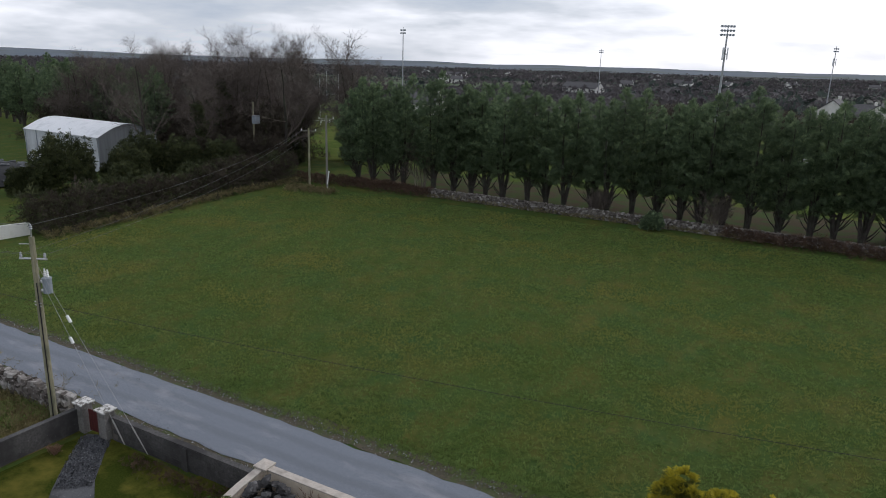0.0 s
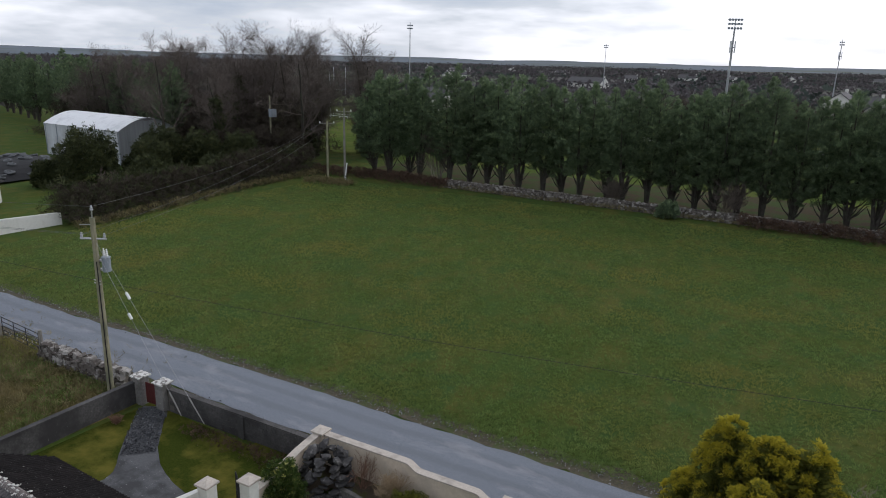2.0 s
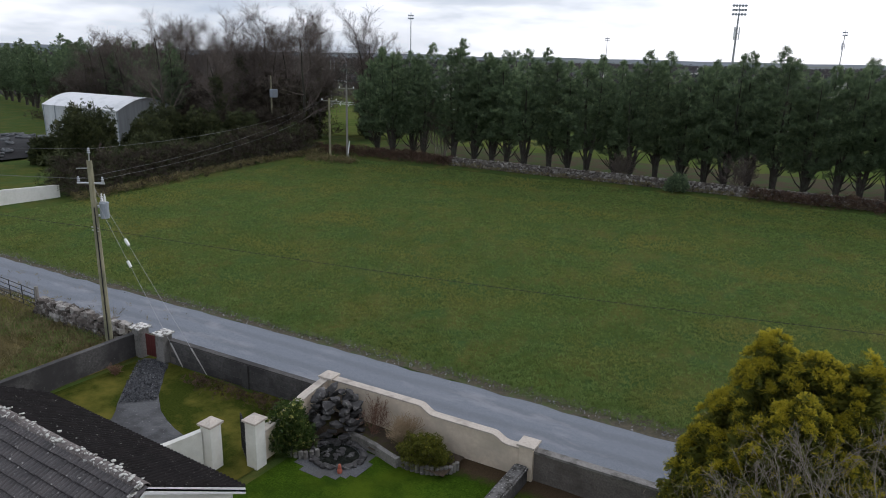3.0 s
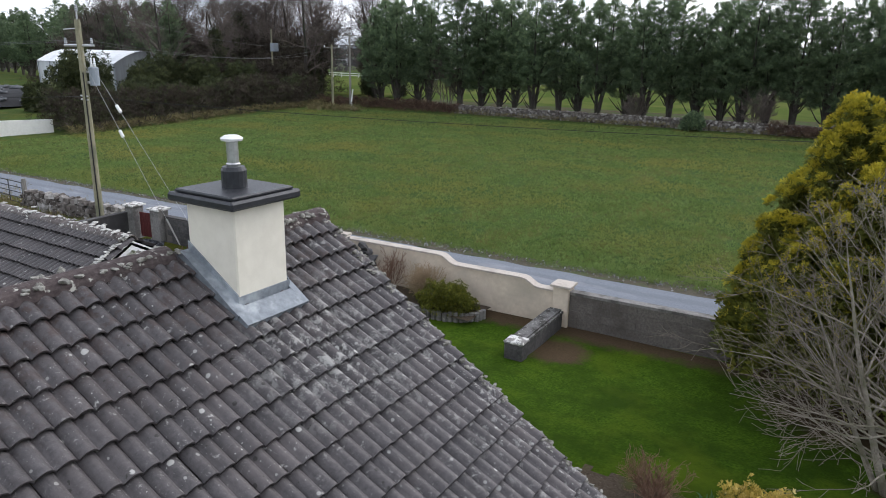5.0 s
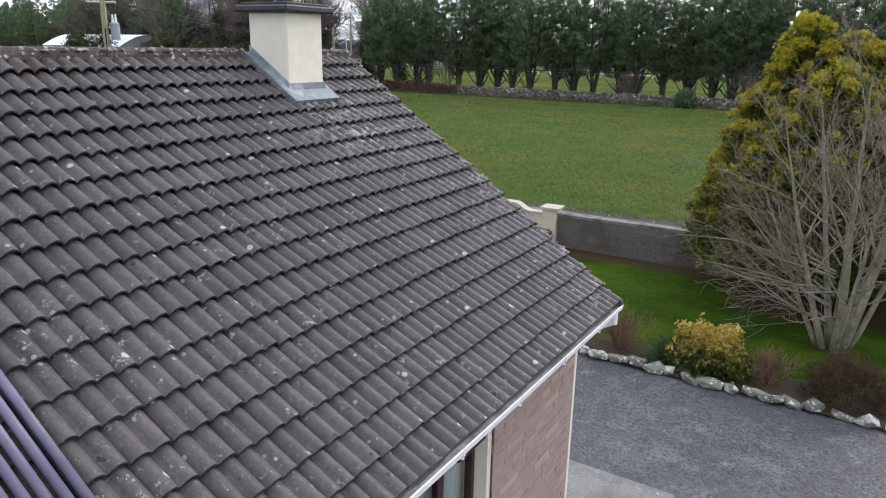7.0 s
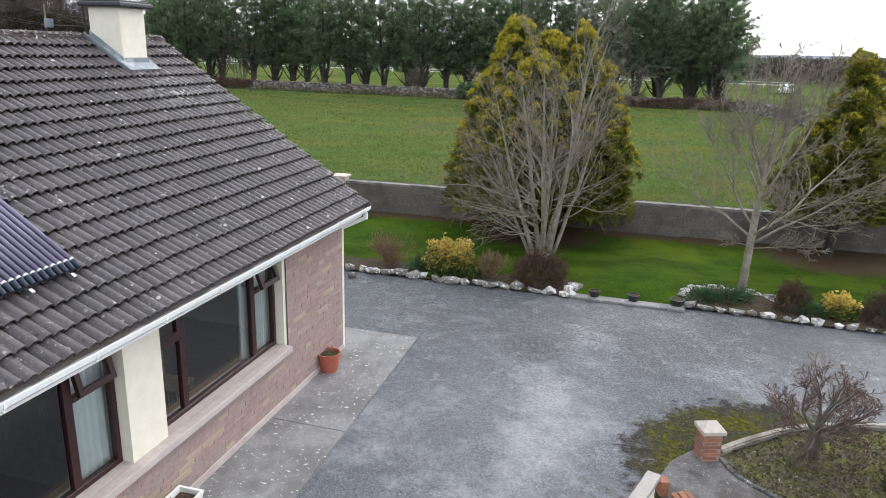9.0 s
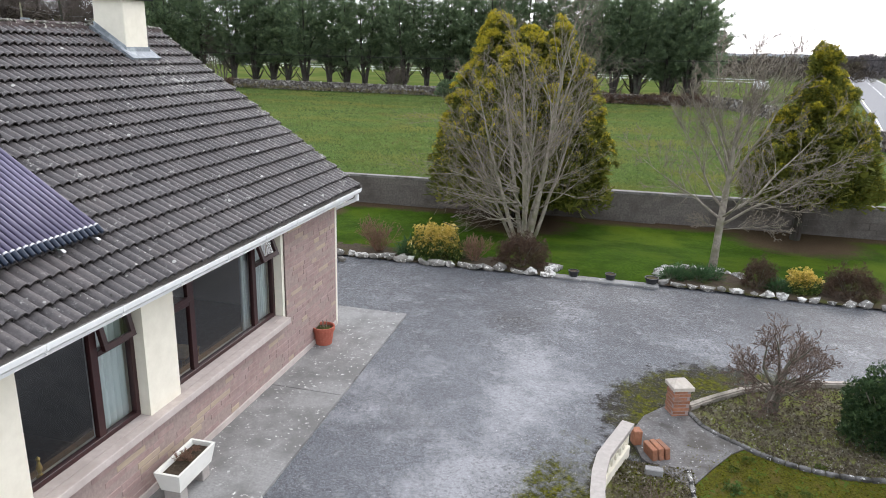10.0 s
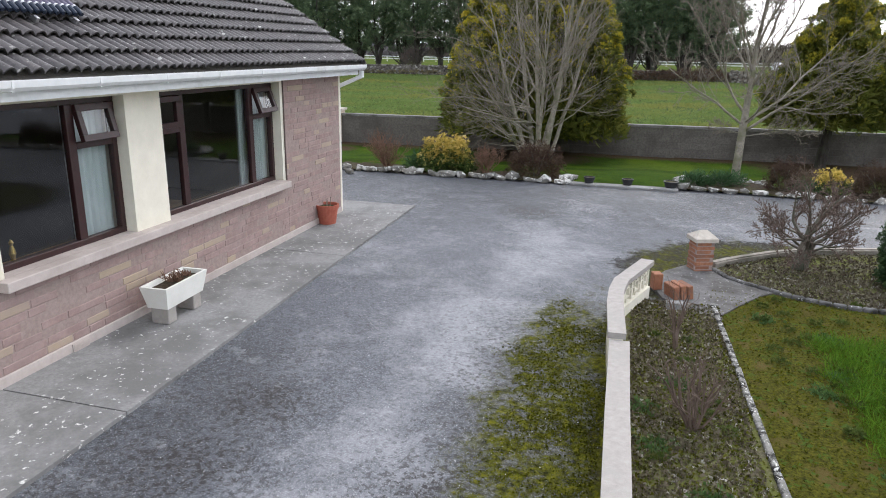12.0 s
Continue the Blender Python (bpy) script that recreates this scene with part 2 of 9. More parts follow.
def asphalt_material():
    """Old tarmac with pale worn stretches, damp dark ones and moss near the island."""
    n = Nodes("worn tarmac", 0.62, 0, 0.40)
    sep = n.t.nodes.new("ShaderNodeSeparateXYZ")
    n.link(n.geo.outputs["Position"], sep.inputs[0])
    X, Y = sep.outputs["X"], sep.outputs["Y"]
    grain = n.ramp(n.noise(44, 5, 0.88), (0.36, (0.024, 0.026, 0.032)), (0.52, (0.090, 0.097, 0.112)), (0.68, (0.255, 0.268, 0.295)))
    # wheels have worn the middle of the drive pale; its house side stays damp and dark
    off = n.math("SUBTRACT", X, n.math("ADD", n.math("MULTIPLY", Y, 0.11), 0.15))
    worn = n.math("MULTIPLY", n.range(n.math("ABSOLUTE", off), 1.1, 0.1), n.range(Y, 5.5, 2.0, 0.4, 1))
    damp = n.math("MULTIPLY", n.range(off, -0.5, -1.5, 0, 0.45), n.range(Y, -1.0, -3.5))
    pale = n.range(n.math("ADD", n.noise(0.42, 8, 0.72), n.math("MULTIPLY", worn, 0.12)), 0.49, 0.64, 0, 0.72)
    col = n.mix(pale, grain, n.ramp(n.noise(60, 3, 0.8), (0.35, (0.205, 0.208, 0.222)), (0.65, (0.335, 0.338, 0.356))))
    puddle = None
    for cx, cy, r in ((0.85, -4.6, 1.15), (-1.40, -3.6, 0.85), (-1.5, -4.75, 1.0), (-1.5, -6.5, 1.5), (-0.3, 5.6, 1.1)):
        dv = n.t.nodes.new("ShaderNodeVectorMath")
        dv.operation = "DISTANCE"
        n.link(n.geo.outputs["Position"], dv.inputs[0])
        dv.inputs[1].default_value = (cx, cy, 0)
        one = n.range(dv.outputs["Value"], r, 0.1 * r)
        puddle = one if puddle is None else n.math("MAXIMUM", puddle, one)
    damp = n.math("MAXIMUM", n.math("MAXIMUM", damp, puddle), n.math("MULTIPLY", n.range(X, -0.1, 1.2), n.range(Y, 0.6, -1.8, 0, 1.0)))
    damp = n.math("MAXIMUM", damp, n.range(Y, 3.0, 7.0, 0, 0.5))
    wet = n.range(n.math("ADD", n.math("SUBTRACT", n.noise(0.62, 8, 0.72), n.math("MULTIPLY", worn, 0.10)), n.math("MULTIPLY", n.math("MAXIMUM", damp, n.range(Y, 7.6, 8.9)), 0.26)), 0.48, 0.66, 0, 0.85)
    col = n.mix(wet, col, n.ramp(n.noise(50, 4, 0.85), (0.40, (0.012, 0.013, 0.016)), (0.62, (0.098, 0.105, 0.122))))
    col = n.mix(n.range(n.noise(2.4, 5, 0.7), 0.58, 0.68, 0, 0.4), col, (0.31, 0.312, 0.322))
    col = n.mix(n.range(n.noise(64, 2, 0.9), 0.60, 0.67, 0, 0.7), col, (0.44, 0.44, 0.45))
    col = n.mix(n.range(n.noise(33, 3, 0.9), 0.62, 0.68, 0, 0.8), col, (0.024, 0.024, 0.026))
    col = n.mix(n.math("MULTIPLY", n.range(n.math("ADD", n.noise(17, 4, 0.8), n.math("MULTIPLY", damp, 0.05)), 0.53, 0.58), n.math("ADD", n.math("MULTIPLY", damp, 0.80), 0.40)), col, (0.020, 0.017, 0.017))
    # moss spreads out from the foot of the screen wall and the island kerb
    dx = n.range(X, 0.20 * 1.2, 0.95 * 1.2)
    dy = n.math("MULTIPLY", n.range(Y, 1.5 * 1.2, -1.2 * 1.2), n.range(Y, -8.5 * 1.2, -5.5 * 1.2))
    near = n.math("MULTIPLY", dx, dy)
    # a ring of damp soil and moss outside the curved bed
    bed = n.t.nodes.new("ShaderNodeVectorMath")
    bed.operation = "DISTANCE"
    n.link(n.geo.outputs["Position"], bed.inputs[0])
    bed.inputs[1].default_value = (4.32, 1.92, 0)
    patch2 = n.range(bed.outputs["Value"], 3.2, 1.9)
    soil = n.math("MAXIMUM", patch2, n.math("MULTIPLY", n.range(X, 1.52, 1.78, 0, 0.8), n.range(Y, 1.9, 0.2)))
    dirt = n.range(n.math("ADD", n.math("MULTIPLY", soil, 0.40), n.noise(1.9, 10, 0.84)), 0.66, 0.78, 0, 0.97)
    col = n.mix(dirt, col, n.ramp(n.noise(40, 5, 0.85), (0.36, (0.008, 0.007, 0.006)), (0.58, (0.036, 0.031, 0.024)), (0.72, (0.15, 0.14, 0.125))))
    near = n.math("MAXIMUM", near, n.math("MULTIPLY", patch2, 0.62))
    f = n.range(n.math("ADD", n.math("MULTIPLY", near, 0.46), n.noise(1.5, 10, 0.80)), 0.64, 0.82, 0, 1.0)
    f = n.math("MULTIPLY", f, n.range(n.noise(4.5, 6, 0.75), 0.40, 0.54, 0.25, 1.0))
    f = n.math("MULTIPLY", f, n.range(n.math("SUBTRACT", n.noise(38, 4, 0.85), n.math("MULTIPLY", f, 0.10)), 0.56, 0.47))
    green = n.ramp(n.noise(14, 6, 0.8), (0.36, (0.012, 0.013, 0.003)), (0.52, (0.068, 0.070, 0.005)), (0.68, (0.150, 0.142, 0.010)))
    col = n.mix(n.range(n.noise(28, 5, 0.9), 0.56, 0.64, 0, 0.55), col, (0.030, 0.030, 0.033))
    col = n.mix(n.range(n.noise(41, 4, 0.9), 0.58, 0.65, 0, 0.55), col, (0.40, 0.40, 0.41))
    col = n.mix(f, col, green)
    n.link(n.range(n.math("MAXIMUM", f, dirt), 0, 0.6, 0.36, 0.02), n.b.inputs["Specular IOR Level"])
    n.bump(n.noise(110, 3, 0.8), 0.5, 0.008)
    return n.done(col)


def concrete_material():
    n = Nodes("path concrete", 0.85, 0, 0.3)
    col = n.ramp(n.noise(30, 6, 0.7), (0.3, (0.185, 0.183, 0.180)), (0.7, (0.290, 0.286, 0.280)))
    col = n.mix(n.range(n.noise(0.9, 6, 0.68), 0.42, 0.60, 0, 0.80), col, (0.130, 0.127, 0.123))
    spots = n.range(n.noise(14, 3, 0.7), 0.63, 0.665)
    spots = n.math("MULTIPLY", spots, n.range(n.noise(0.9, 2, 0.5), 0.36, 0.50))
    col = n.mix(n.math("MULTIPLY", spots, 0.8), col, (0.70, 0.69, 0.66))
    n.bump(n.noise(90, 3, 0.7), 0.25, 0.005)
    return n.done(col)


def lane_material():
    n = Nodes("gravel lane", 0.9, 0, 0.25)
    col = n.ramp(n.noise(26, 5, 0.8), (0.3, (0.105, 0.118, 0.140)), (0.7, (0.225, 0.245, 0.278)))
    # wheel tracks run along the lane
    sep = n.t.nodes.new("ShaderNodeSeparateXYZ")
    n.link(n.geo.outputs["Position"], sep.inputs[0])
    across = n.math("SUBTRACT", sep.outputs["Y"], n.math("MULTIPLY", sep.outputs["X"], 0.044))
    wob = n.math("ADD", across, n.math("MULTIPLY", n.noise(0.35, 3), 0.5))
    wave = n.math("SINE", n.math("MULTIPLY", wob, 4.4))
    col = n.mix(n.range(wave, 0.1, 0.9, 0, 0.30), col, (0.100, 0.105, 0.118))
    col = n.mix(n.range(n.noise(0.8, 5, 0.7, (0.35, 1, 1)), 0.54, 0.7, 0, 0.6), col, (0.28, 0.283, 0.30))
    n.bump(n.noise(60, 4, 0.8), 0.5, 0.015)
    return n.done(col)


def field_blade_material():
    """Pasture blades: green, with tired yellow patches across the field."""
    n = Nodes("pasture blades", 0.9, 0, 0.12)
    isl = n.geo.outputs["Random Per Island"]
    col = n.ramp(n.math("ADD", n.math("MULTIPLY", isl, 0.20), n.math("MULTIPLY", n.noise(0.5, 4), 0.70)), (0.2, (0.112, 0.164, 0.042)), (0.75, (0.222, 0.296, 0.100)))
    col = n.mix(n.range(isl, 0.93, 1.0, 0, 0.5), col, (0.28, 0.25, 0.09))
    col = n.mix(n.range(n.noise(0.17, 3, 0.50, (0.6, 1.1, 1)), 0.46, 0.66, 0, 0.62), col, (0.285, 0.245, 0.068))
    col = n.mix(n.range(n.noise(0.085, 3, 0.6), 0.46, 0.64, 0, 0.4), col, (0.150, 0.240, 0.074))
    tr = n.t.nodes.new("ShaderNodeBsdfTranslucent")
    n.link(col, tr.inputs["Color"])
    ms = n.t.nodes.new("ShaderNodeMixShader")
    ms.inputs["Fac"].default_value = 0.35
    n.link(n.b.outputs["BSDF"], ms.inputs[1])
    n.link(tr.outputs["BSDF"], ms.inputs[2])
    n.link(ms.outputs["Shader"], n.t.nodes["Material Output"].inputs["Surface"])
    return n.done(col)


def brick_material():
    """Stone-faced brick: pinks and mauves with a buff one here and there."""
    n = Nodes("stone-faced brick", 0.9, 0, 0.25)
    col = n.ramp(n.noise(6, 5, 0.7), (0.3, (0.250, 0.172, 0.158)), (0.7, (0.375, 0.270, 0.245)))
    col = n.mix(n.range(n.info.outputs["Random"], 0.74, 0.86, 0, 0.65), col, (0.385, 0.320, 0.215))
    col = n.mix(n.range(n.noise(2.0, 4, 0.65), 0.46, 0.66, 0, 0.5), col, (0.300, 0.225, 0.215))
    col = vary(n, col, 0.08)
    n.bump(n.noise(60, 4, 0.7), 0.4, 0.01)
    return n.done(col)


def lawn_material():
    """Mown lawn, mossy and uneven, worn to needles and soil along the wall and under the trees."""
    n = Nodes("lawn", 1.0, 0, 0.03)
    sep = n.t.nodes.new("ShaderNodeSeparateXYZ")
    n.link(n.geo.outputs["Position"], sep.inputs[0])
    X, Y = sep.outputs["X"], sep.outputs["Y"]
    col = n.ramp(n.noise(16, 6, 0.75), (0.34, (0.014, 0.038, 0.003)), (0.66, (0.058, 0.100, 0.008)))
    col = n.mix(n.range(n.noise(0.6, 6, 0.7), 0.42, 0.60, 0, 0.80), col, (0.020, 0.040, 0.004))
    col = n.mix(n.range(n.noise(0.33, 4, 0.6), 0.48, 0.64, 0, 0.6), col, (0.074, 0.106, 0.008))
    col = n.mix(n.range(n.noise(4.5, 4, 0.7), 0.55, 0.7, 0, 0.4), col, (0.022, 0.048, 0.004))

    def spot(cx, cy, r0, r1):
        v = n.t.nodes.new("ShaderNodeVectorMath")
        v.operation = "DISTANCE"
        n.link(n.geo.outputs["Position"], v.inputs[0])
        v.inputs[1].default_value = (cx * 1.2, cy * 1.2, -0.45)
        return n.range(v.outputs["Value"], r1 * 1.2, r0 * 1.2)

    wall = n.range(n.math("SUBTRACT", Y, n.math("MULTIPLY", X, 0.05)), 13.75 * 1.2 + 0.52, 14.85 * 1.2 + 0.52)
    worn = wall
    for args in ((-1.6, 14.0, 0.8, 2.5), (6.7, 14.8, 0.8, 2.8), (-0.95, 10.75, 0.1, 0.7), (-8.0, 13.4, 0.3, 1.2)):
        worn = n.math("MAXIMUM", worn, spot(*args))
    worn = n.range(n.math("ADD", worn, n.math("MULTIPLY", n.noise(2.4, 6, 0.75), 0.9)), 0.75, 1.15, 0, 0.92)
    needle = n.ramp(n.noise(24, 5, 0.75), (0.3, (0.036, 0.024, 0.017)), (0.7, (0.095, 0.062, 0.040)))
    col = n.mix(worn, col, needle)
    n.bump(n.noise(45, 5, 0.8), 0.6, 0.03)
    return n.done(col)


def glass_material(name, tint=(1, 1, 1)):
    n = Nodes(name)
    fr = n.t.nodes.new("ShaderNodeFresnel")
    fr.inputs["IOR"].default_value = 1.52
    tr = n.t.nodes.new("ShaderNodeBsdfTransparent")
    tr.inputs["Color"].default_value = (*tint, 1)
    gs = n.t.nodes.new("ShaderNodeBsdfGlossy")
    gs.inputs["Roughness"].default_value = 0.02
    ms = n.t.nodes.new("ShaderNodeMixShader")
    n.link(n.math("MINIMUM", n.math("MULTIPLY", fr.outputs["Fac"], 1.7), 0.9), ms.inputs["Fac"])
    n.link(tr.outputs["BSDF"], ms.inputs[1])
    n.link(gs.outputs["BSDF"], ms.inputs[2])
    n.link(ms.outputs["Shader"], n.t.nodes["Material Output"].inputs["Surface"])
    return n.m


PASTURE = ground_material()
TILE, RIDGE = roof_tile_material(), ridge_material()
# same garage tile toned far down: shade on the rear slope put into its colour
REAR_SHADE_TILE = roof_tile_material("shade-dark garage roof tile", 0.20, 0.95, 0.05, 0.35)
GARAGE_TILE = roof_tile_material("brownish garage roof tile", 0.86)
PATH_CHIP = leafy("dark path chips", (0.055, 0.056, 0.062), (0.175, 0.178, 0.190), (0.34, 0.34, 0.35), 6.0, 0.95, 0.0)
PAVING = surface("worn paving", (0.085, 0.080, 0.079), (0.170, 0.163, 0.160), 26, 0.9, (0.072, 0.066, 0.060), 2.6, 0.44, 0.62, (0.40, 0.39, 0.38), 18, 0.64, bump=0.5, bump_scale=40)
TARMAC, CONCRETE, LANE = asphalt_material(), concrete_material(), lane_material()
GLASS = glass_material("window glass", (0.80, 0.84, 0.83))
LAWN = lawn_material()
ROUGH_GRASS = surface("rough grass", (0.045, 0.056, 0.010), (0.100, 0.105, 0.026), 10, 0.95, (0.155, 0.122, 0.052), 0.7, 0.45, 0.62, bump=0.8, bump_scale=20, bump_dist=0.06, spec=0.04)
NEEDLES_SHADE = surface("fallen needles and painted shade", (0.036, 0.028, 0.016), (0.075, 0.056, 0.032), 25, 0.95, (0.040, 0.062, 0.016), 0.5, 0.42, 0.60, bump=0.5, bump_scale=50, spec=0.05)
SOIL = surface("garden soil", (0.040, 0.030, 0.022), (0.095, 0.075, 0.055), 22, 0.95, (0.06, 0.065, 0.02), 1.4, 0.5, 0.66, (0.32, 0.31, 0.28), 60, 0.70, bump=0.7, bump_scale=45, bump_dist=0.03, spec=0.05)
ISLAND_SOIL = surface("mossy stony soil", (0.044, 0.040, 0.024), (0.190, 0.172, 0.112), 40, 0.95, (0.122, 0.130, 0.036), 3.2, 0.42, 0.56, (0.42, 0.40, 0.37), 46, 0.65, bump=0.8, bump_scale=60, bump_dist=0.02, spec=0.05)
MOSS = surface("mossy grass", (0.014, 0.016, 0.004), (0.105, 0.100, 0.012), 34, 0.95, (0.088, 0.066, 0.022), 3.4, 0.53, 0.66, (0.050, 0.085, 0.014), 11, 0.58, bump=0.8, bump_scale=50, bump_dist=0.02, spec=0.05)
RENDER = surface("cream wall render", (0.68, 0.635, 0.53), (0.76, 0.715, 0.605), 6, 0.85, (0.60, 0.56, 0.45), 0.9, 0.55, 0.8, bump=0.15, bump_scale=140)
WHITE_RENDER = surface("off-white render", (0.66, 0.65, 0.60), (0.74, 0.73, 0.68), 5, 0.85, (0.56, 0.55, 0.49), 0.7, 0.5, 0.8, bump=0.15, bump_scale=140)
PINK_RENDER = surface("pale peach render", (0.56, 0.47, 0.37), (0.66, 0.57, 0.46), 6, 0.9, (0.46, 0.40, 0.32), 0.8, 0.5, 0.75, bump=0.2, bump_scale=90)
CURB_STONE = surface("dirty cream coping", (0.22, 0.195, 0.165), (0.37, 0.335, 0.29), 12, 0.9, (0.15, 0.135, 0.11), 2.5, 0.46, 0.64, bump=0.4)
COPING = surface("weathered coping", (0.40, 0.35, 0.30), (0.54, 0.49, 0.43), 12, 0.9, (0.28, 0.25, 0.22), 1.5, 0.5, 0.7, bump=0.3)
SILL = surface("painted sill", (0.42, 0.36, 0.33), (0.50, 0.44, 0.41), 9, 0.8, (0.36, 0.31, 0.28), 1.2, 0.5, 0.75, bump=0.15)
BLOCK = surface("concrete block", (0.098, 0.086, 0.076), (0.180, 0.162, 0.145), 16, 0.95, (0.072, 0.062, 0.054), 0.5, 0.44, 0.66, (0.30, 0.285, 0.26), 26, 0.72, bump=0.5, bump_scale=80, pieces=0.09)
DARK_BLOCK = surface("damp stained block", (0.050, 0.048, 0.047), (0.115, 0.110, 0.106), 9, 0.95, (0.040, 0.038, 0.038), 0.5, 0.42, 0.62, (0.22, 0.215, 0.20), 9, 0.70, bump=0.5, bump_scale=60, pieces=0.10)
BLOCK_CAP = surface("lichened wall top", (0.145, 0.138, 0.130), (0.255, 0.243, 0.228), 14, 0.95, (0.085, 0.08, 0.072), 1.2, 0.5, 0.68, (0.55, 0.54, 0.50), 22, 0.68, bump=0.5)
LICHEN_CAP = surface("lichen-covered cap", (0.15, 0.142, 0.132), (0.27, 0.257, 0.24), 14, 0.95, (0.60, 0.59, 0.56), 5.0, 0.47, 0.55, bump=0.5)
MORTAR = surface("mortar", (0.095, 0.085, 0.077), (0.155, 0.140, 0.126), 30, 0.95, bump=0.3)
BRICK = brick_material()
RED_BRICK = surface("orange brick", (0.232, 0.096, 0.053), (0.336, 0.155, 0.092), 18, 0.9, (0.22, 0.125, 0.09), 5, 0.5, 0.7, bump=0.4, pieces=0.18)
BLACK_SLAB = surface("black painted slab", (0.010, 0.011, 0.014), (0.024, 0.026, 0.031), 14, 0.45, (0.05, 0.052, 0.055), 4, 0.58, 0.72, bump=0.25, spec=0.5)
PVC = surface("white gutter plastic", (0.70, 0.71, 0.71), (0.80, 0.80, 0.80), 8, 0.45, (0.55, 0.54, 0.52), 2.2, 0.55, 0.8, bump=0.05, spec=0.5)
MAHOGANY = surface("dark mahogany frame", (0.020, 0.005, 0.006), (0.038, 0.011, 0.011), 12, 0.4, bump=0.1, bump_scale=40, spec=0.5)
SLATE_METAL = surface("dark blue-grey metal", (0.012, 0.018, 0.034), (0.026, 0.036, 0.058), 10, 0.5, (0.05, 0.06, 0.08), 3, 0.60, 0.78, bump=0.1, spec=0.25)
LEAD = surface("lead flashing", (0.16, 0.18, 0.20), (0.28, 0.305, 0.33), 9, 0.6, (0.42, 0.45, 0.47), 4, 0.5, 0.7, bump=0.4, bump_scale=25, metal=0.3, spec=0.4)
STEEL = surface("steel", (0.45, 0.45, 0.46), (0.60, 0.60, 0.61), 20, 0.35, bump=0.05, metal=0.9)
WHITE_METAL = surface("white painted metal", (0.68, 0.69, 0.70), (0.80, 0.80, 0.81), 5, 0.5, (0.52, 0.53, 0.54), 0.6, 0.52, 0.8, bump=0.1)
BLACK_METAL = surface("black painted iron", (0.018, 0.018, 0.020), (0.035, 0.035, 0.037), 15, 0.5, bump=0.1)
RED_PAINT = surface("dull red paint", (0.075, 0.018, 0.018), (0.115, 0.030, 0.028), 12, 0.6, bump=0.1)
TERRACOTTA = surface("terracotta", (0.32, 0.085, 0.055), (0.42, 0.130, 0.085), 14, 0.85, bump=0.2)
POLE_WOOD = surface("weathered pole wood", (0.22, 0.20, 0.125), (0.35, 0.325, 0.225), 18, 0.9, (0.18, 0.18, 0.12), 0.8, bump=0.4, bump_scale=40, stretch=(1, 1, 0.12))
GREY_WOOD = surface("grey timber", (0.16, 0.15, 0.13), (0.28, 0.265, 0.24), 18, 0.9, bump=0.4, stretch=(1, 1, 0.15))
BARK = surface("bark", (0.090, 0.075, 0.060), (0.190, 0.165, 0.135), 16, 0.95, (0.12, 0.13, 0.09), 1.6, bump=0.6, bump_scale=40, stretch=(1, 1, 0.3))
DARK_BARK = surface("dark conifer bark", (0.026, 0.021, 0.018), (0.062, 0.052, 0.045), 12, 0.95, (0.06, 0.065, 0.045), 1.6, bump=0.6, bump_scale=40, stretch=(1, 1, 0.3))
PALE_BARK = surface("pale grey bark", (0.170, 0.150, 0.120), (0.380, 0.340, 0.280), 14, 0.9, (0.16, 0.155, 0.095), 3.5, bump=0.4, bump_scale=40)
TWIG = surface("twigs", (0.125, 0.105, 0.082), (0.250, 0.214, 0.172), 6, 0.9, bump=0)
FAR_TWIG = surface("winter twigs", (0.080, 0.064, 0.056), (0.165, 0.136, 0.116), 1.2, 0.95, bump=0)
BROWN_TWIG = surface("brown twigs", (0.078, 0.054, 0.043), (0.180, 0.130, 0.104), 7, 0.9, bump=0)
RED_TWIG = surface("reddish twigs", (0.120, 0.065, 0.045), (0.240, 0.145, 0.100), 7, 0.9, bump=0)
CYPRESS = leafy("dark cypress", (0.066, 0.096, 0.058), (0.198, 0.268, 0.144), (0.32, 0.39, 0.21), 0.9, 0.7, 0.45)
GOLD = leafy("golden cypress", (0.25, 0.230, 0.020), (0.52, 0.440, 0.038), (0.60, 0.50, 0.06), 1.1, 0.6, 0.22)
# green of the inner sprays, also painted on the tree's shaded sides
GOLD_IN_SHADE = leafy("inner and shade-side cypress green", (0.060, 0.074, 0.016), (0.165, 0.172, 0.030), (0.22, 0.205, 0.038), 1.1, 0.6, 0.3)
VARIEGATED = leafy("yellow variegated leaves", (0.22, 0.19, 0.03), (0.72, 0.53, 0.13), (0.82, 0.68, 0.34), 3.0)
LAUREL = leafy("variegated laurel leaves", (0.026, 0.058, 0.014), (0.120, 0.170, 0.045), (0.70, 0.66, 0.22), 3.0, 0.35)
BOX_GREEN = leafy("clipped dark hedge", (0.020, 0.042, 0.018), (0.060, 0.100, 0.038), (0.10, 0.14, 0.05), 3.0)
DOME_GREEN = leafy("clipped olive bush", (0.055, 0.066, 0.011), (0.165, 0.170, 0.026), (0.26, 0.24, 0.04), 3.0)
BROWN_SHRUB = leafy("brown winter shrub", (0.045, 0.026, 0.018), (0.105, 0.065, 0.045), (0.15, 0.10, 0.06), 4.0, 0.8, 0.1)
SCRUB = leafy("hedge scrub", (0.030, 0.024, 0.018), (0.078, 0.062, 0.046), (0.075, 0.078, 0.034), 0.6, 0.9, 0.15)
BLADE = leafy("grass blades", (0.040, 0.062, 0.012), (0.095, 0.125, 0.026), (0.15, 0.15, 0.05), 0.8, 0.8)
DRY_BLADE = leafy("dry grass", (0.12, 0.105, 0.045), (0.24, 0.20, 0.10), (0.30, 0.26, 0.14), 0.8, 0.8)
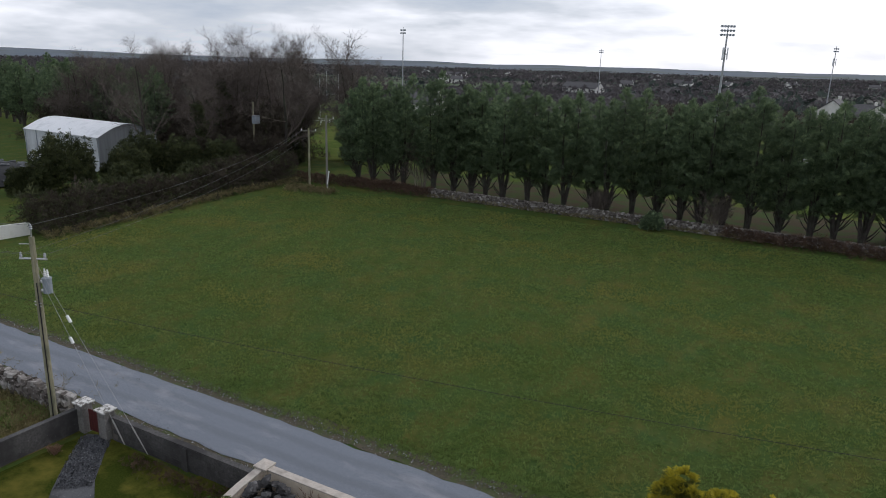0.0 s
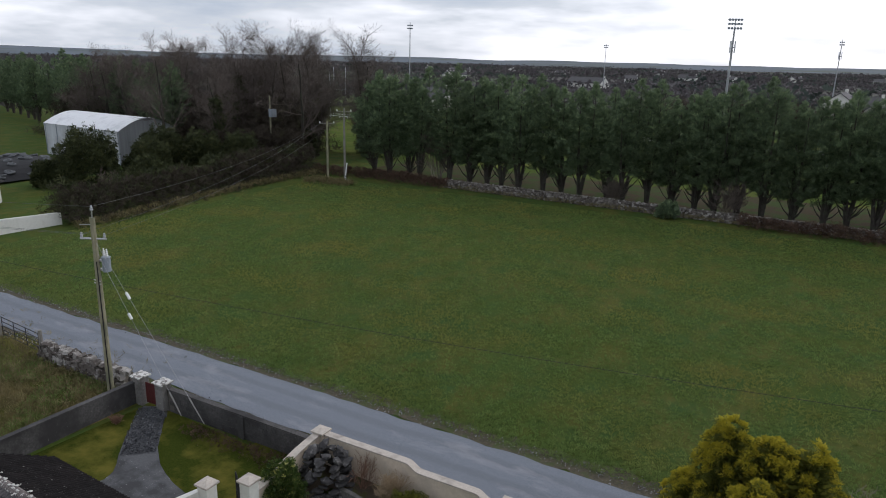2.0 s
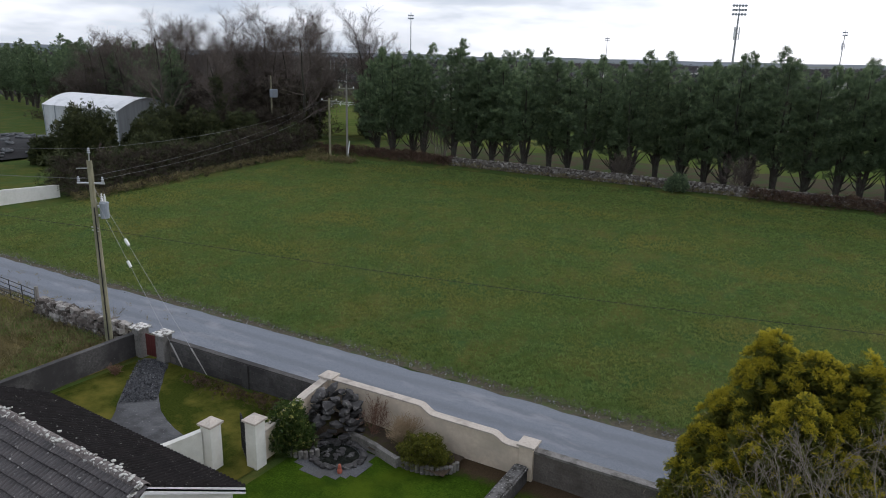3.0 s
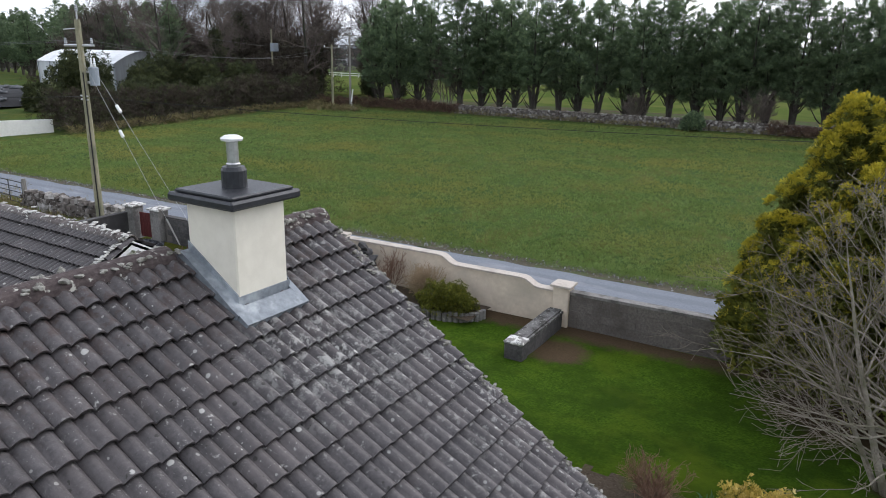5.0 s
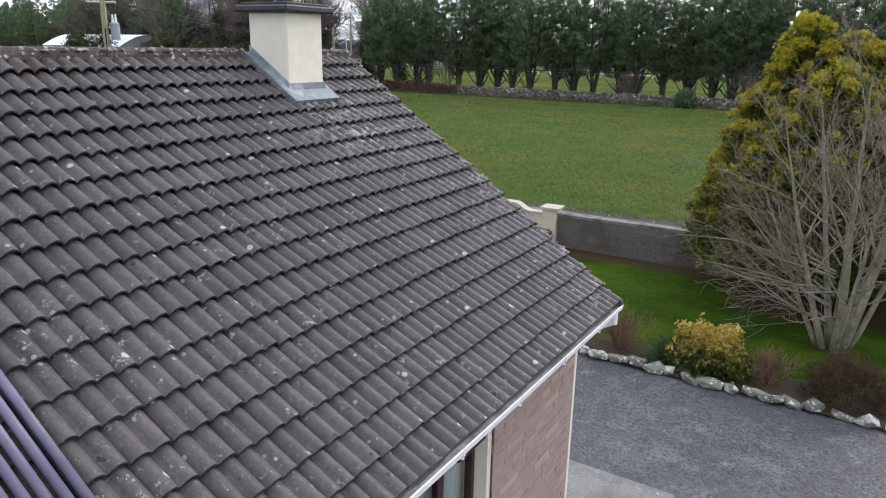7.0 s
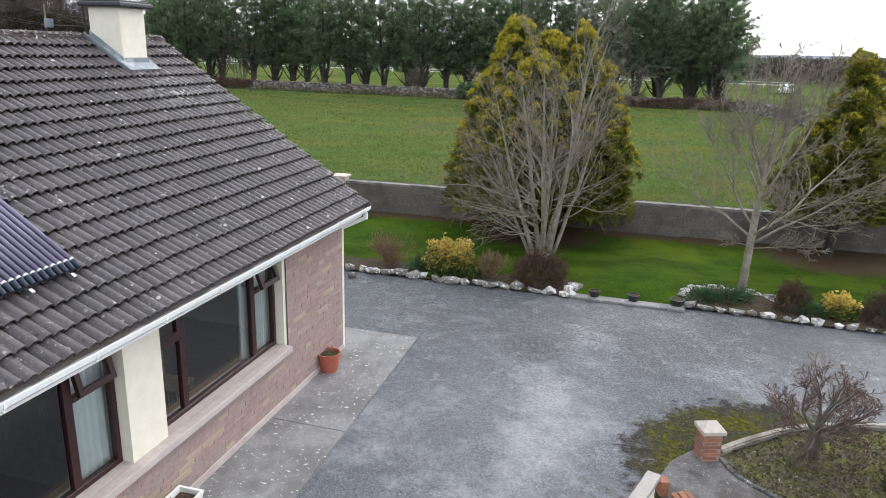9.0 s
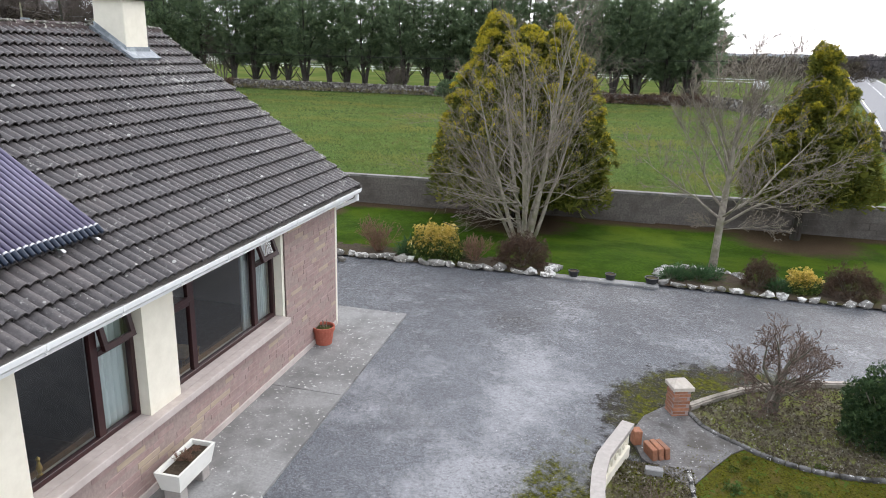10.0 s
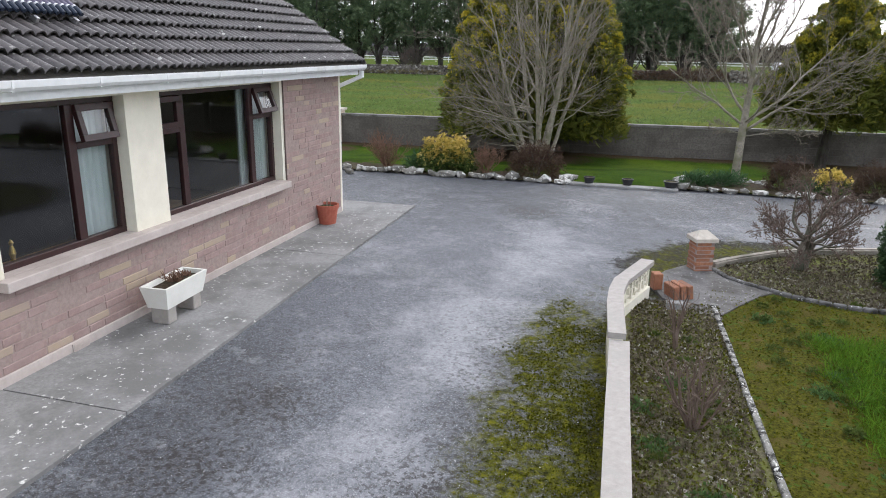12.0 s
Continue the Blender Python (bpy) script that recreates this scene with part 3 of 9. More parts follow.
SPIKE = leafy("daffodil leaves", (0.030, 0.070, 0.030), (0.075, 0.14, 0.055), (0.10, 0.17, 0.06), 3.0)
STONE = surface("limestone", (0.13, 0.122, 0.110), (0.27, 0.258, 0.238), 9, 0.95, (0.14, 0.135, 0.125), 2.0, 0.5, 0.7, (0.62, 0.61, 0.57), 11, 0.58, bump=0.6, bump_scale=30, bump_dist=0.02, pieces=0.2)
WHITE_STONE = surface("whitewashed stone", (0.42, 0.41, 0.385), (0.66, 0.65, 0.62), 9, 0.9, (0.16, 0.15, 0.135), 5.5, 0.46, 0.56, bump=0.6, bump_scale=30, bump_dist=0.02, pieces=0.15)
RUBBLE = surface("dry stone", (0.14, 0.13, 0.12), (0.33, 0.31, 0.285), 3.2, 0.95, (0.20, 0.175, 0.14), 0.5, 0.5, 0.68, (0.50, 0.49, 0.46), 7, 0.66, bump=0.7, bump_scale=14, bump_dist=0.05)
DARK_STONE = surface("dark rockery stone", (0.026, 0.025, 0.026), (0.080, 0.076, 0.075), 9, 0.9, (0.18, 0.175, 0.17), 4.0, 0.56, 0.7, bump=0.6, bump_scale=30, pieces=0.25)
WATER = surface("pond water", (0.010, 0.012, 0.010), (0.020, 0.022, 0.018), 4, 0.06, bump=0.05, bump_scale=12, spec=0.5)
RUBBER = surface("black rubber", (0.012, 0.012, 0.013), (0.024, 0.024, 0.025), 20, 0.8, bump=0.2)
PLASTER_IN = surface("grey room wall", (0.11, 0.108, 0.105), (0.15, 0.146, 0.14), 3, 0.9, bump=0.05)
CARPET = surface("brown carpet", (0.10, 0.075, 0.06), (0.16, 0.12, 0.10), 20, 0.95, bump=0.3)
CURTAIN = surface("pale curtain cloth", (0.70, 0.76, 0.76), (0.80, 0.84, 0.84), 5, 0.9, bump=0.1)
OAK = surface("oak", (0.22, 0.13, 0.06), (0.34, 0.21, 0.11), 10, 0.5, bump=0.1, stretch=(1, 1, 0.2))
GOLD_METAL = surface("gilt", (0.45, 0.30, 0.08), (0.60, 0.42, 0.14), 10, 0.35, metal=0.8, bump=0.05)
GREY_CERAMIC = surface("grey glazed insulator", (0.30, 0.31, 0.33), (0.42, 0.43, 0.45), 10, 0.35, bump=0, spec=0.5)
CERAMIC = surface("white ceramic", (0.70, 0.70, 0.69), (0.80, 0.80, 0.79), 10, 0.3, bump=0, spec=0.5)
TRANSFORMER = surface("grey transformer paint", (0.22, 0.25, 0.28), (0.30, 0.33, 0.36), 8, 0.5, bump=0.1)
CABLE = surface("black cable", (0.012, 0.012, 0.013), (0.02, 0.02, 0.021), 10, 0.6, bump=0)
GUY = surface("galvanised stay wire", (0.32, 0.32, 0.33), (0.44, 0.44, 0.45), 10, 0.5, bump=0)
WIRE = surface("bare conductor", (0.11, 0.11, 0.115), (0.19, 0.19, 0.195), 10, 0.5, bump=0, metal=0.5)
GUARD = surface("pale guard tube", (0.30, 0.29, 0.27), (0.42, 0.41, 0.385), 8, 0.8, bump=0.1)
ROAD = surface("road asphalt", (0.13, 0.135, 0.145), (0.19, 0.195, 0.205), 8, 0.85, (0.16, 0.16, 0.17), 0.3, bump=0.3)
ROAD_PAINT = surface("white road paint", (0.68, 0.68, 0.67), (0.78, 0.78, 0.77), 6, 0.7, bump=0.1)


def tube_glass_material():
    n = Nodes("evacuated glass tube", 0.42, 0, 0.35)
    n.b.inputs["Coat Weight"].default_value = 0.12
    n.b.inputs["Coat Roughness"].default_value = 0.15
    return n.done(n.ramp(n.noise(3, 2), (0.3, (0.105, 0.092, 0.150)), (0.7, (0.150, 0.132, 0.200))))


SOLAR_TUBE = tube_glass_material()
COPING_PALE = surface("pale painted coping", (0.29, 0.262, 0.242), (0.375, 0.345, 0.320), 14, 0.85, (0.31, 0.29, 0.265), 2.6, 0.5, 0.72, bump=0.25)
EDGING = surface("lichened edging concrete", (0.13, 0.125, 0.115), (0.24, 0.23, 0.215), 16, 0.95, (0.022, 0.021, 0.019), 9.0, 0.47, 0.56, (0.60, 0.59, 0.56), 26, 0.59, bump=0.6)
KERB = surface("dark kerb concrete", (0.085, 0.082, 0.080), (0.165, 0.160, 0.155), 16, 0.95, (0.040, 0.038, 0.034), 4.0, 0.46, 0.60, (0.46, 0.45, 0.43), 14, 0.62, bump=0.4)
STRAW = surface("straw twigs", (0.26, 0.19, 0.12), (0.38, 0.29, 0.19), 7, 0.9, bump=0)
RIDGE_PALE = surface("lichened ridge tile", (0.10, 0.085, 0.080), (0.20, 0.175, 0.165), 14, 0.95, (0.075, 0.06, 0.055), 1.5, 0.5, 0.7, (0.55, 0.54, 0.50), 12, 0.58, bump=0.4)
def island_material(name, c1, c2, c3):
    """Stones told apart: each one a tone of its own."""
    n = Nodes(name, 0.95, 0, 0.2)
    isl = n.geo.outputs["Random Per Island"]
    col = n.ramp(isl, (0.0, c1), (0.7, c2), (1.0, c3))
    col = n.mix(n.range(n.noise(5, 4, 0.7), 0.35, 0.7, 0, 0.6), col, c1)
    col = n.mix(n.range(n.noise(9, 2, 0.6), 0.62, 0.68, 0, 0.7), col, c3)
    n.bump(n.noise(16, 4, 0.7), 0.5, 0.03)
    return n.done(col)


STONE_ISL = island_material("dry stone", (0.060, 0.050, 0.043), (0.200, 0.178, 0.160), (0.44, 0.42, 0.39))
SCRUB_GREEN = leafy("ivy and scrub", (0.018, 0.026, 0.010), (0.070, 0.080, 0.030), (0.10, 0.105, 0.04), 0.5, 0.7, 0.15)
# greyed tones: some distance haze is put into the wood colour
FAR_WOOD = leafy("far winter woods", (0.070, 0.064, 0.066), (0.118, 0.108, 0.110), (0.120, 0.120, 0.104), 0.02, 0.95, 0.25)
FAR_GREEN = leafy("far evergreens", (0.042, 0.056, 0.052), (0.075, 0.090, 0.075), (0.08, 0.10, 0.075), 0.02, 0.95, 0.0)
# the blue-grey is distance haze put into the base colour
HILL = surface("haze-blue distant hills", (0.085, 0.108, 0.135), (0.120, 0.140, 0.165), 0.004, 1.0, (0.075, 0.09, 0.075), 0.002, bump=0)
SHEET = surface("pale corrugated sheet", (0.46, 0.48, 0.50), (0.58, 0.60, 0.62), 1.5, 0.55, (0.38, 0.38, 0.38), 0.3, bump=0.2, bump_scale=4, stretch=(1, 1, 0.05))
SHEET_DARK = surface("grey corrugated sheet", (0.16, 0.17, 0.18), (0.24, 0.25, 0.26), 1.5, 0.6, bump=0.2, bump_scale=4, stretch=(1, 1, 0.05))
FAR_ROOF = surface("dark slate roof", (0.070, 0.068, 0.070), (0.115, 0.11, 0.112), 1.2, 0.8, bump=0.2, bump_scale=3)
DARK_GLASS = surface("dark window glass", (0.020, 0.024, 0.028), (0.035, 0.04, 0.045), 1, 0.08, bump=0, spec=0.5)
MAST = surface("galvanised mast", (0.30, 0.31, 0.32), (0.40, 0.41, 0.42), 1.2, 0.5, bump=0, metal=0.4)
PITCH = surface("playing field turf", (0.050, 0.074, 0.020), (0.082, 0.110, 0.030), 0.6, 1.0, (0.108, 0.118, 0.038), 0.08, bump=0.2, bump_scale=8, spec=0.0)
TYRE = surface("grey weathered tyre", (0.08, 0.085, 0.09), (0.15, 0.155, 0.16), 4, 0.8, bump=0.2)
BRICK_JOINT = surface("pinkish joint", (0.250, 0.190, 0.170), (0.34, 0.265, 0.238), 20, 0.95, bump=0.3)
FIELD_BLADE = field_blade_material()
LAWN_BLADE = leafy("bright grass blades", (0.040, 0.090, 0.006), (0.095, 0.190, 0.012), (0.12, 0.20, 0.02), 1.5, 0.8, 0.25)
WEED = leafy("soft green weeds", (0.055, 0.105, 0.028), (0.115, 0.200, 0.062), (0.13, 0.20, 0.07), 3.0, 0.8, 0.2)
MOSS_BLADE = leafy("moss", (0.036, 0.040, 0.005), (0.120, 0.122, 0.012), (0.19, 0.18, 0.02), 3.0, 0.95, 0.1)
LITTER = leafy("leaf litter", (0.060, 0.048, 0.032), (0.170, 0.145, 0.105), (0.42, 0.40, 0.36), 4.0, 0.95, 0.0)
CHIP = leafy("stone chips", (0.10, 0.10, 0.105), (0.36, 0.36, 0.37), (0.62, 0.62, 0.63), 6.0, 0.9, 0.0)
SIDE_LAWN = surface("tired mossy lawn", (0.017, 0.026, 0.004), (0.050, 0.062, 0.010), 14, 1.0, (0.110, 0.100, 0.020), 0.6, 0.45, 0.68, bump=0.6, bump_scale=45, bump_dist=0.03, spec=0.03)


# ---- building helpers ----
WHERE = {}


def thing(name, x, y, z, label="", category="", group="", kind="", turn=0.0):
    ob = new(name)
    ob.empty_display_size = 0.2
    ob.matrix_basis = pose(x, y, z, 0, 0, turn)
    WHERE[ob] = pose(x, y, z, 0, 0, turn)
    return tagged(ob, label, category, group, kind)


def to_mesh(data, material, smooth=False):
    if isinstance(data, bpy.types.Mesh):
        me = data
    elif isinstance(data, tuple):
        me = bpy.data.meshes.new("mesh")
        v, f = data
        me.from_pydata(v.tolist() if hasattr(v, "tolist") else v, [], f.tolist() if hasattr(f, "tolist") else f)
    else:
        me = bpy.data.meshes.new("mesh")
        bmesh.ops.recalc_face_normals(data, faces=data.faces)
        data.to_mesh(me)
        data.free()
    if material and not me.materials:
        me.materials.append(material)
    if smooth:
        me.polygons.foreach_set("use_smooth", [True] * len(me.polygons))
    me.update()
    return me


def part(name, data, material, parent=None, label="", local=False, smooth=False, at=None):
    """One mesh under a thing or a part. Its coordinates are the world's unless local."""
    me = to_mesh(data, material, smooth)
    ob = new(name, me)
    if parent is not None:
        ob.parent = parent
        base = WHERE[parent]
        if not local:
            me.transform(base.inverted())
        WHERE[ob] = base @ at if at is not None else base
        if at is not None:
            ob.matrix_basis = at
    else:
        WHERE[ob] = Matrix.Identity(4)
    return tagged(ob, label)


def solo(name, data, material, label="", category="", group="", kind="", smooth=False):
    ob = part(name, data, material, None, "", smooth=smooth)
    return tagged(ob, label, category, group, kind)


def box(bm, x0, x1, y0, y1, z0, z1, bevel=0.0, m=None):
    made = bmesh.ops.create_cube(bm, size=1.0)["verts"]
    bmesh.ops.scale(bm, vec=(abs(x1 - x0), abs(y1 - y0), abs(z1 - z0)), verts=made)
    bmesh.ops.translate(bm, vec=((x0 + x1) / 2, (y0 + y1) / 2, (z0 + z1) / 2), verts=made)
    if bevel:
        edges = list({e for v in made for e in v.link_edges})
        made = list({v for f in bmesh.ops.bevel(bm, geom=edges, offset=bevel, segments=1, affect="EDGES")["faces"] for v in f.verts} | {v for v in made if v.is_valid})
    if m is not None:
        bmesh.ops.transform(bm, matrix=m, verts=[v for v in made if v.is_valid])
    return made


def boxes(rows, bevel=0.0, m=None):
    bm = bmesh.new()
    for r in rows:
        box(bm, *r, bevel=bevel, m=m)
    return bm


def cyl(bm, p, q, r0, r1=None, sides=12):
    p, q = Vector(p), Vector(q)
    d = q - p
    m = Matrix.Translation((p + q) / 2) @ d.to_track_quat("Z", "Y").to_matrix().to_4x4()
    bmesh.ops.create_cone(bm, cap_ends=True, segments=sides, radius1=r0, radius2=r0 if r1 is None else r1, depth=d.length, matrix=m)


def lathe(rows, sides=20, at=(0, 0, 0)):
    """A turned body from (radius, height) rows."""
    v, f = [], []
    for r, z in rows:
        for k in range(sides):
            a = 2 * math.pi * k / sides
            v.append((at[0] + r * math.cos(a), at[1] + r * math.sin(a), at[2] + z))
    for i in range(len(rows) - 1):
        for k in range(sides):
            j = (k + 1) % sides
            f.append((i * sides + k, i * sides + j, (i + 1) * sides + j, (i + 1) * sides + k))
    f.append(tuple(range(sides))[::-1])
    f.append(tuple((len(rows) - 1) * sides + k for k in range(sides)))
    return v, f


def prism(outline, z0, z1):
    """An upright slab over a plan outline (counter-clockwise)."""
    k = len(outline)
    v = [(x, y, z0) for x, y in outline] + [(x, y, z1) for x, y in outline]
    f = [tuple(range(k))[::-1], tuple(range(k, 2 * k))]
    f += [(i, (i + 1) % k, k + (i + 1) % k, k + i) for i in range(k)]
    return v, f


def wall_run(points, thick, ztop, zbase):
    """A wall along plan points; ztop and zbase are numbers or functions of the running index."""
    v, f = [], []
    pts = [Vector((x, y)) for x, y in points]
    for i, p in enumerate(pts):
        d = (pts[min(i + 1, len(pts) - 1)] - pts[max(i - 1, 0)]).normalized()
        nrm = Vector((-d.y, d.x)) * thick / 2
        zt = ztop[i] if isinstance(ztop, (list, tuple)) else ztop
        zb = zbase[i] if isinstance(zbase, (list, tuple)) else zbase
        for q, z in ((p - nrm, zb), (p - nrm, zt), (p + nrm, zt), (p + nrm, zb)):
            v.append((q.x, q.y, z))
    for i in range(len(pts) - 1):
        a, b = 4 * i, 4 * i + 4
        for k in range(4):
            f.append((a + k, a + (k + 1) % 4, b + (k + 1) % 4, b + k))
    f.append((0, 3, 2, 1))
    e = 4 * (len(pts) - 1)
    f.append((e, e + 1, e + 2, e + 3))
    return v, f


def rock(rng, sx, sy, sz, sub=1):
    """A rough boulder of those sizes, standing on z = 0."""
    bm = bmesh.new()
    bmesh.ops.create_icosphere(bm, subdivisions=sub, radius=0.5)
    seed = Vector((rng.random() * 50, rng.random() * 50, rng.random() * 50))
    for v in bm.verts:
        k = 1 + 0.45 * noise.noise(v.co * 1.9 + seed) + 0.2 * noise.noise(v.co * 5 + seed)
        v.co = Vector((v.co.x * sx * k, v.co.y * sy * k, (v.co.z * 0.85 + 0.42) * sz * k))
    return bm


def smooth01(t):
    t = min(1.0, max(0.0, t))
    return t * t * (3 - 2 * t)


def boundary_y(x):
    return 15.15 + 0.05 * (x + 8.7)


def lane_y(x):
    return 18.10 + 0.044 * (x + 8)


def ground_z(x, y):
    """The lie of the land: a level drive, a garden that falls to the lane, a field that rises again."""
    z = -0.43 * max(smooth01((y - 8.2) / 5.5), smooth01((-9.3 - x) / 2.5) * smooth01((y + 30) / 20))
    return z + 0.58 * min(1.0, max(0.0, (y - 21) / 44))


def sheet(x0, x1, y0, y1, step, lift, inside=None):
    """Ground cover that follows the land; inside(x, y) cuts its plan."""
    nx, ny = max(1, round((x1 - x0) / step)), max(1, round((y1 - y0) / step))
    v = [(x0 + (x1 - x0) * i / nx, y0 + (y1 - y0) * j / ny) for j in range(ny + 1) for i in range(nx + 1)]
    f = []
    for j in range(ny):
        for i in range(nx):
            a = j * (nx + 1) + i
            q = (a, a + 1, a + nx + 2, a + nx + 1)
            if inside is None or inside(sum(v[k][0] for k in q) / 4, sum(v[k][1] for k in q) / 4):
                f.append(q)
    used = sorted({k for q in f for k in q})
    idx = {k: n for n, k in enumerate(used)}
    return [(v[k][0], v[k][1], ground_z(*v[k]) + lift) for k in used], [tuple(idx[k] for k in q) for q in f]


def ribbon(line, half, lift, wobble=0.0, rng=None):
    """A strip of ground along a plan line, with a slightly uneven edge."""
    v, f = [], []
    pts = [Vector(p) for p in line]
    for i, p in enumerate(pts):
        d = (pts[min(i + 1, len(pts) - 1)] - pts[max(i - 1, 0)]).normalized()
        nrm = Vector((-d.y, d.x))
        for s in (-1, -0.5, 0, 0.5, 1):
            w = half + (rng.uniform(-wobble, wobble) if rng and abs(s) == 1 else 0)
            q = p + nrm * s * w
            v.append((q.x, q.y, ground_z(q.x, q.y) + lift))
    for i in range(len(pts) - 1):
        for k in range(4):
            a = 5 * i + k
            f.append((a, a + 1, a + 6, a + 5))
    return v, f


# ---- ground ----
def ground_lines(near0, near1, step, far):
    core = [near0 + step * i for i in range(int((near1 - near0) / step) + 1)]
    lo, hi, d = near0, core[-1], step
    left, right = [], []
    while lo > -far:
        d *= 1.6
        lo -= d
        left.append(lo)
    d = step
    while hi < far:
        d *= 1.6
        hi += d
        right.append(hi)
    return left[::-1] + core + right


def build_ground():
    xs, ys = ground_lines(-66, 30, 1.0, 4200), ground_lines(-14, 72, 1.0, 4200)
    v = []
    for y in ys:
        for x in xs:
            z = ground_z(x, y)
            if 20 < y < 64:
                z += 0.05 * noise.noise(Vector((x * 0.25, y * 0.25, 0)))
            v.append((x, y, z - 0.012))
    nx = len(xs)
    f = [(j * nx + i, j * nx + i + 1, (j + 1) * nx + i + 1, (j + 1) * nx + i) for j in range(len(ys) - 1) for i in range(nx - 1)]
    solo("ground", (v, f), PASTURE, "green winter pasture with yellowish worn patches", "grass", kind="structure", smooth=True)


build_ground()
grng = random.Random(5)
lane_line = [(x, lane_y(x) - 0.06) for x in np.arange(-90, 24, 0.8)]
solo("lane", ribbon(lane_line, 1.50, 0.03, 0.10, grng), LANE, "narrow grey gravel lane beside the field", "lane", kind="structure")
verge = surface("muddy verge", (0.040, 0.036, 0.024), (0.105, 0.090, 0.060), 9, 0.95, (0.055, 0.075, 0.020), 0.9, 0.48, 0.62, (0.40, 0.39, 0.37), 30, 0.68, bump=0.7, bump_scale=30, bump_dist=0.03)
solo("lane_verge", ribbon([(x, lane_y(x) + 1.95) for x in np.arange(-90, 24, 0.5)], 0.55, 0.012, 0.22, grng), verge, "muddy stony verge along the lane", "verge", kind="structure")
solo("lane_verge", ribbon([(x, lane_y(x) - 1.95) for x in np.arange(-90, 24, 0.5)], 0.55, 0.012, 0.18, grng), verge, "muddy stony verge below the walls", "verge", kind="structure")


def edge_x(y):
    """The line of the narrow edging strip."""
    return 2.55 + 0.042 * (0.3 - y)


KERB_RING = [(2.66, 1.86), (2.80, 1.54), (3.00, 1.34), (3.24, 1.17), (3.46, 1.01), (3.72, 0.89), (4.0, 0.81), (4.3, 0.78), (4.65, 0.80), (5.0, 0.88), (5.4, 1.02), (5.8, 1.22)]
BED_CURVE = [(2.66, 1.98), (2.88, 2.21), (3.10, 2.42), (3.50, 2.77), (3.90, 3.03), (4.40, 3.26), (5.0, 3.43), (5.6, 3.52), (6.3, 3.56), (8.0, 3.55)]


def line_y(line, x):
    return float(np.interp(x, [p[0] for p in line], [p[1] for p in line]))


solo("driveway", sheet(-8.0, 14.0, -14.0, 7.8, 0.5, 0.012, lambda x, y: not (x < -3.4 and y < 3.3)), TARMAC, "worn grey tarmac drive with pale patches and moss", "driveway", kind="structure")
solo("lawn", sheet(-15.2, 16.0, 3.5, 15.8, 0.35, 0.022, lambda x, y: y < boundary_y(x) - 0.1 and (y > 7.5 or x < -5.5) and not (x > -5.5 and y < 7.6) and not (x < -11 and y < 7.7)), LAWN, "bright green mown lawn", "lawn", kind="structure", smooth=True)
solo("side_lawn", sheet(-25.2, -15.6, 7.8, 14.6, 0.35, 0.020, lambda x, y: y < boundary_y(x) - 0.2), SIDE_LAWN, "short mossy side garden lawn", "lawn", kind="structure")
solo("paddock", sheet(-60, -25.5, 0, 16.0, 0.8, 0.016, lambda x, y: y < lane_y(x) - 2.0), ROUGH_GRASS, "rough tussocky paddock grass", "grass", kind="structure")
gravel = surface("grey gravel", (0.040, 0.041, 0.045), (0.150, 0.153, 0.160), 34, 0.9, (0.075, 0.075, 0.07), 0.9, 0.5, 0.68, bump=0.8, bump_scale=50, bump_dist=0.02)
solo("garden_path", prism([(-25.18, 13.92), (-24.3, 12.85), (-23.5, 11.91), (-22.59, 11.02), (-21.56, 11.97), (-21.93, 12.21), (-23.08, 13.28), (-24.29, 14.35)], -0.6, -0.395), gravel, "grey stone-chip path to the garden gate", "path", kind="structure")
yard_concrete = surface("dark damp concrete", (0.050, 0.051, 0.054), (0.105, 0.107, 0.112), 20, 0.7, (0.034, 0.034, 0.036), 0.9, 0.45, 0.62, (0.36, 0.36, 0.35), 12, 0.66, bump=0.3, spec=0.35)
solo("yard", prism([(-22.59, 11.02), (-22.2, 10.7), (-21.81, 10.3), (-21.64, 9.86), (-22.3, 7.9), (-17.4, 7.9), (-17.0, 9.9), (-17.11, 11.0), (-17.9, 10.86), (-18.71, 10.91), (-19.5, 11.05), (-20.21, 11.27), (-20.9, 11.55), (-21.56, 11.97)], -0.6, -0.400), yard_concrete, "dark damp concrete yard behind the outbuilding", "yard", kind="structure")

# ---- house ----
WALL_X, EAVE_X, EAVE_Z, RIDGE_X, RIDGE_Z = -3.30, -2.97, 2.55, -6.72, 5.02
END_Y, FAR_Y = 3.40, -10.5
house = thing("house", -6.7, -3.5, 0, "cream bungalow with grey tiled roof and stone-faced brick front", "house")


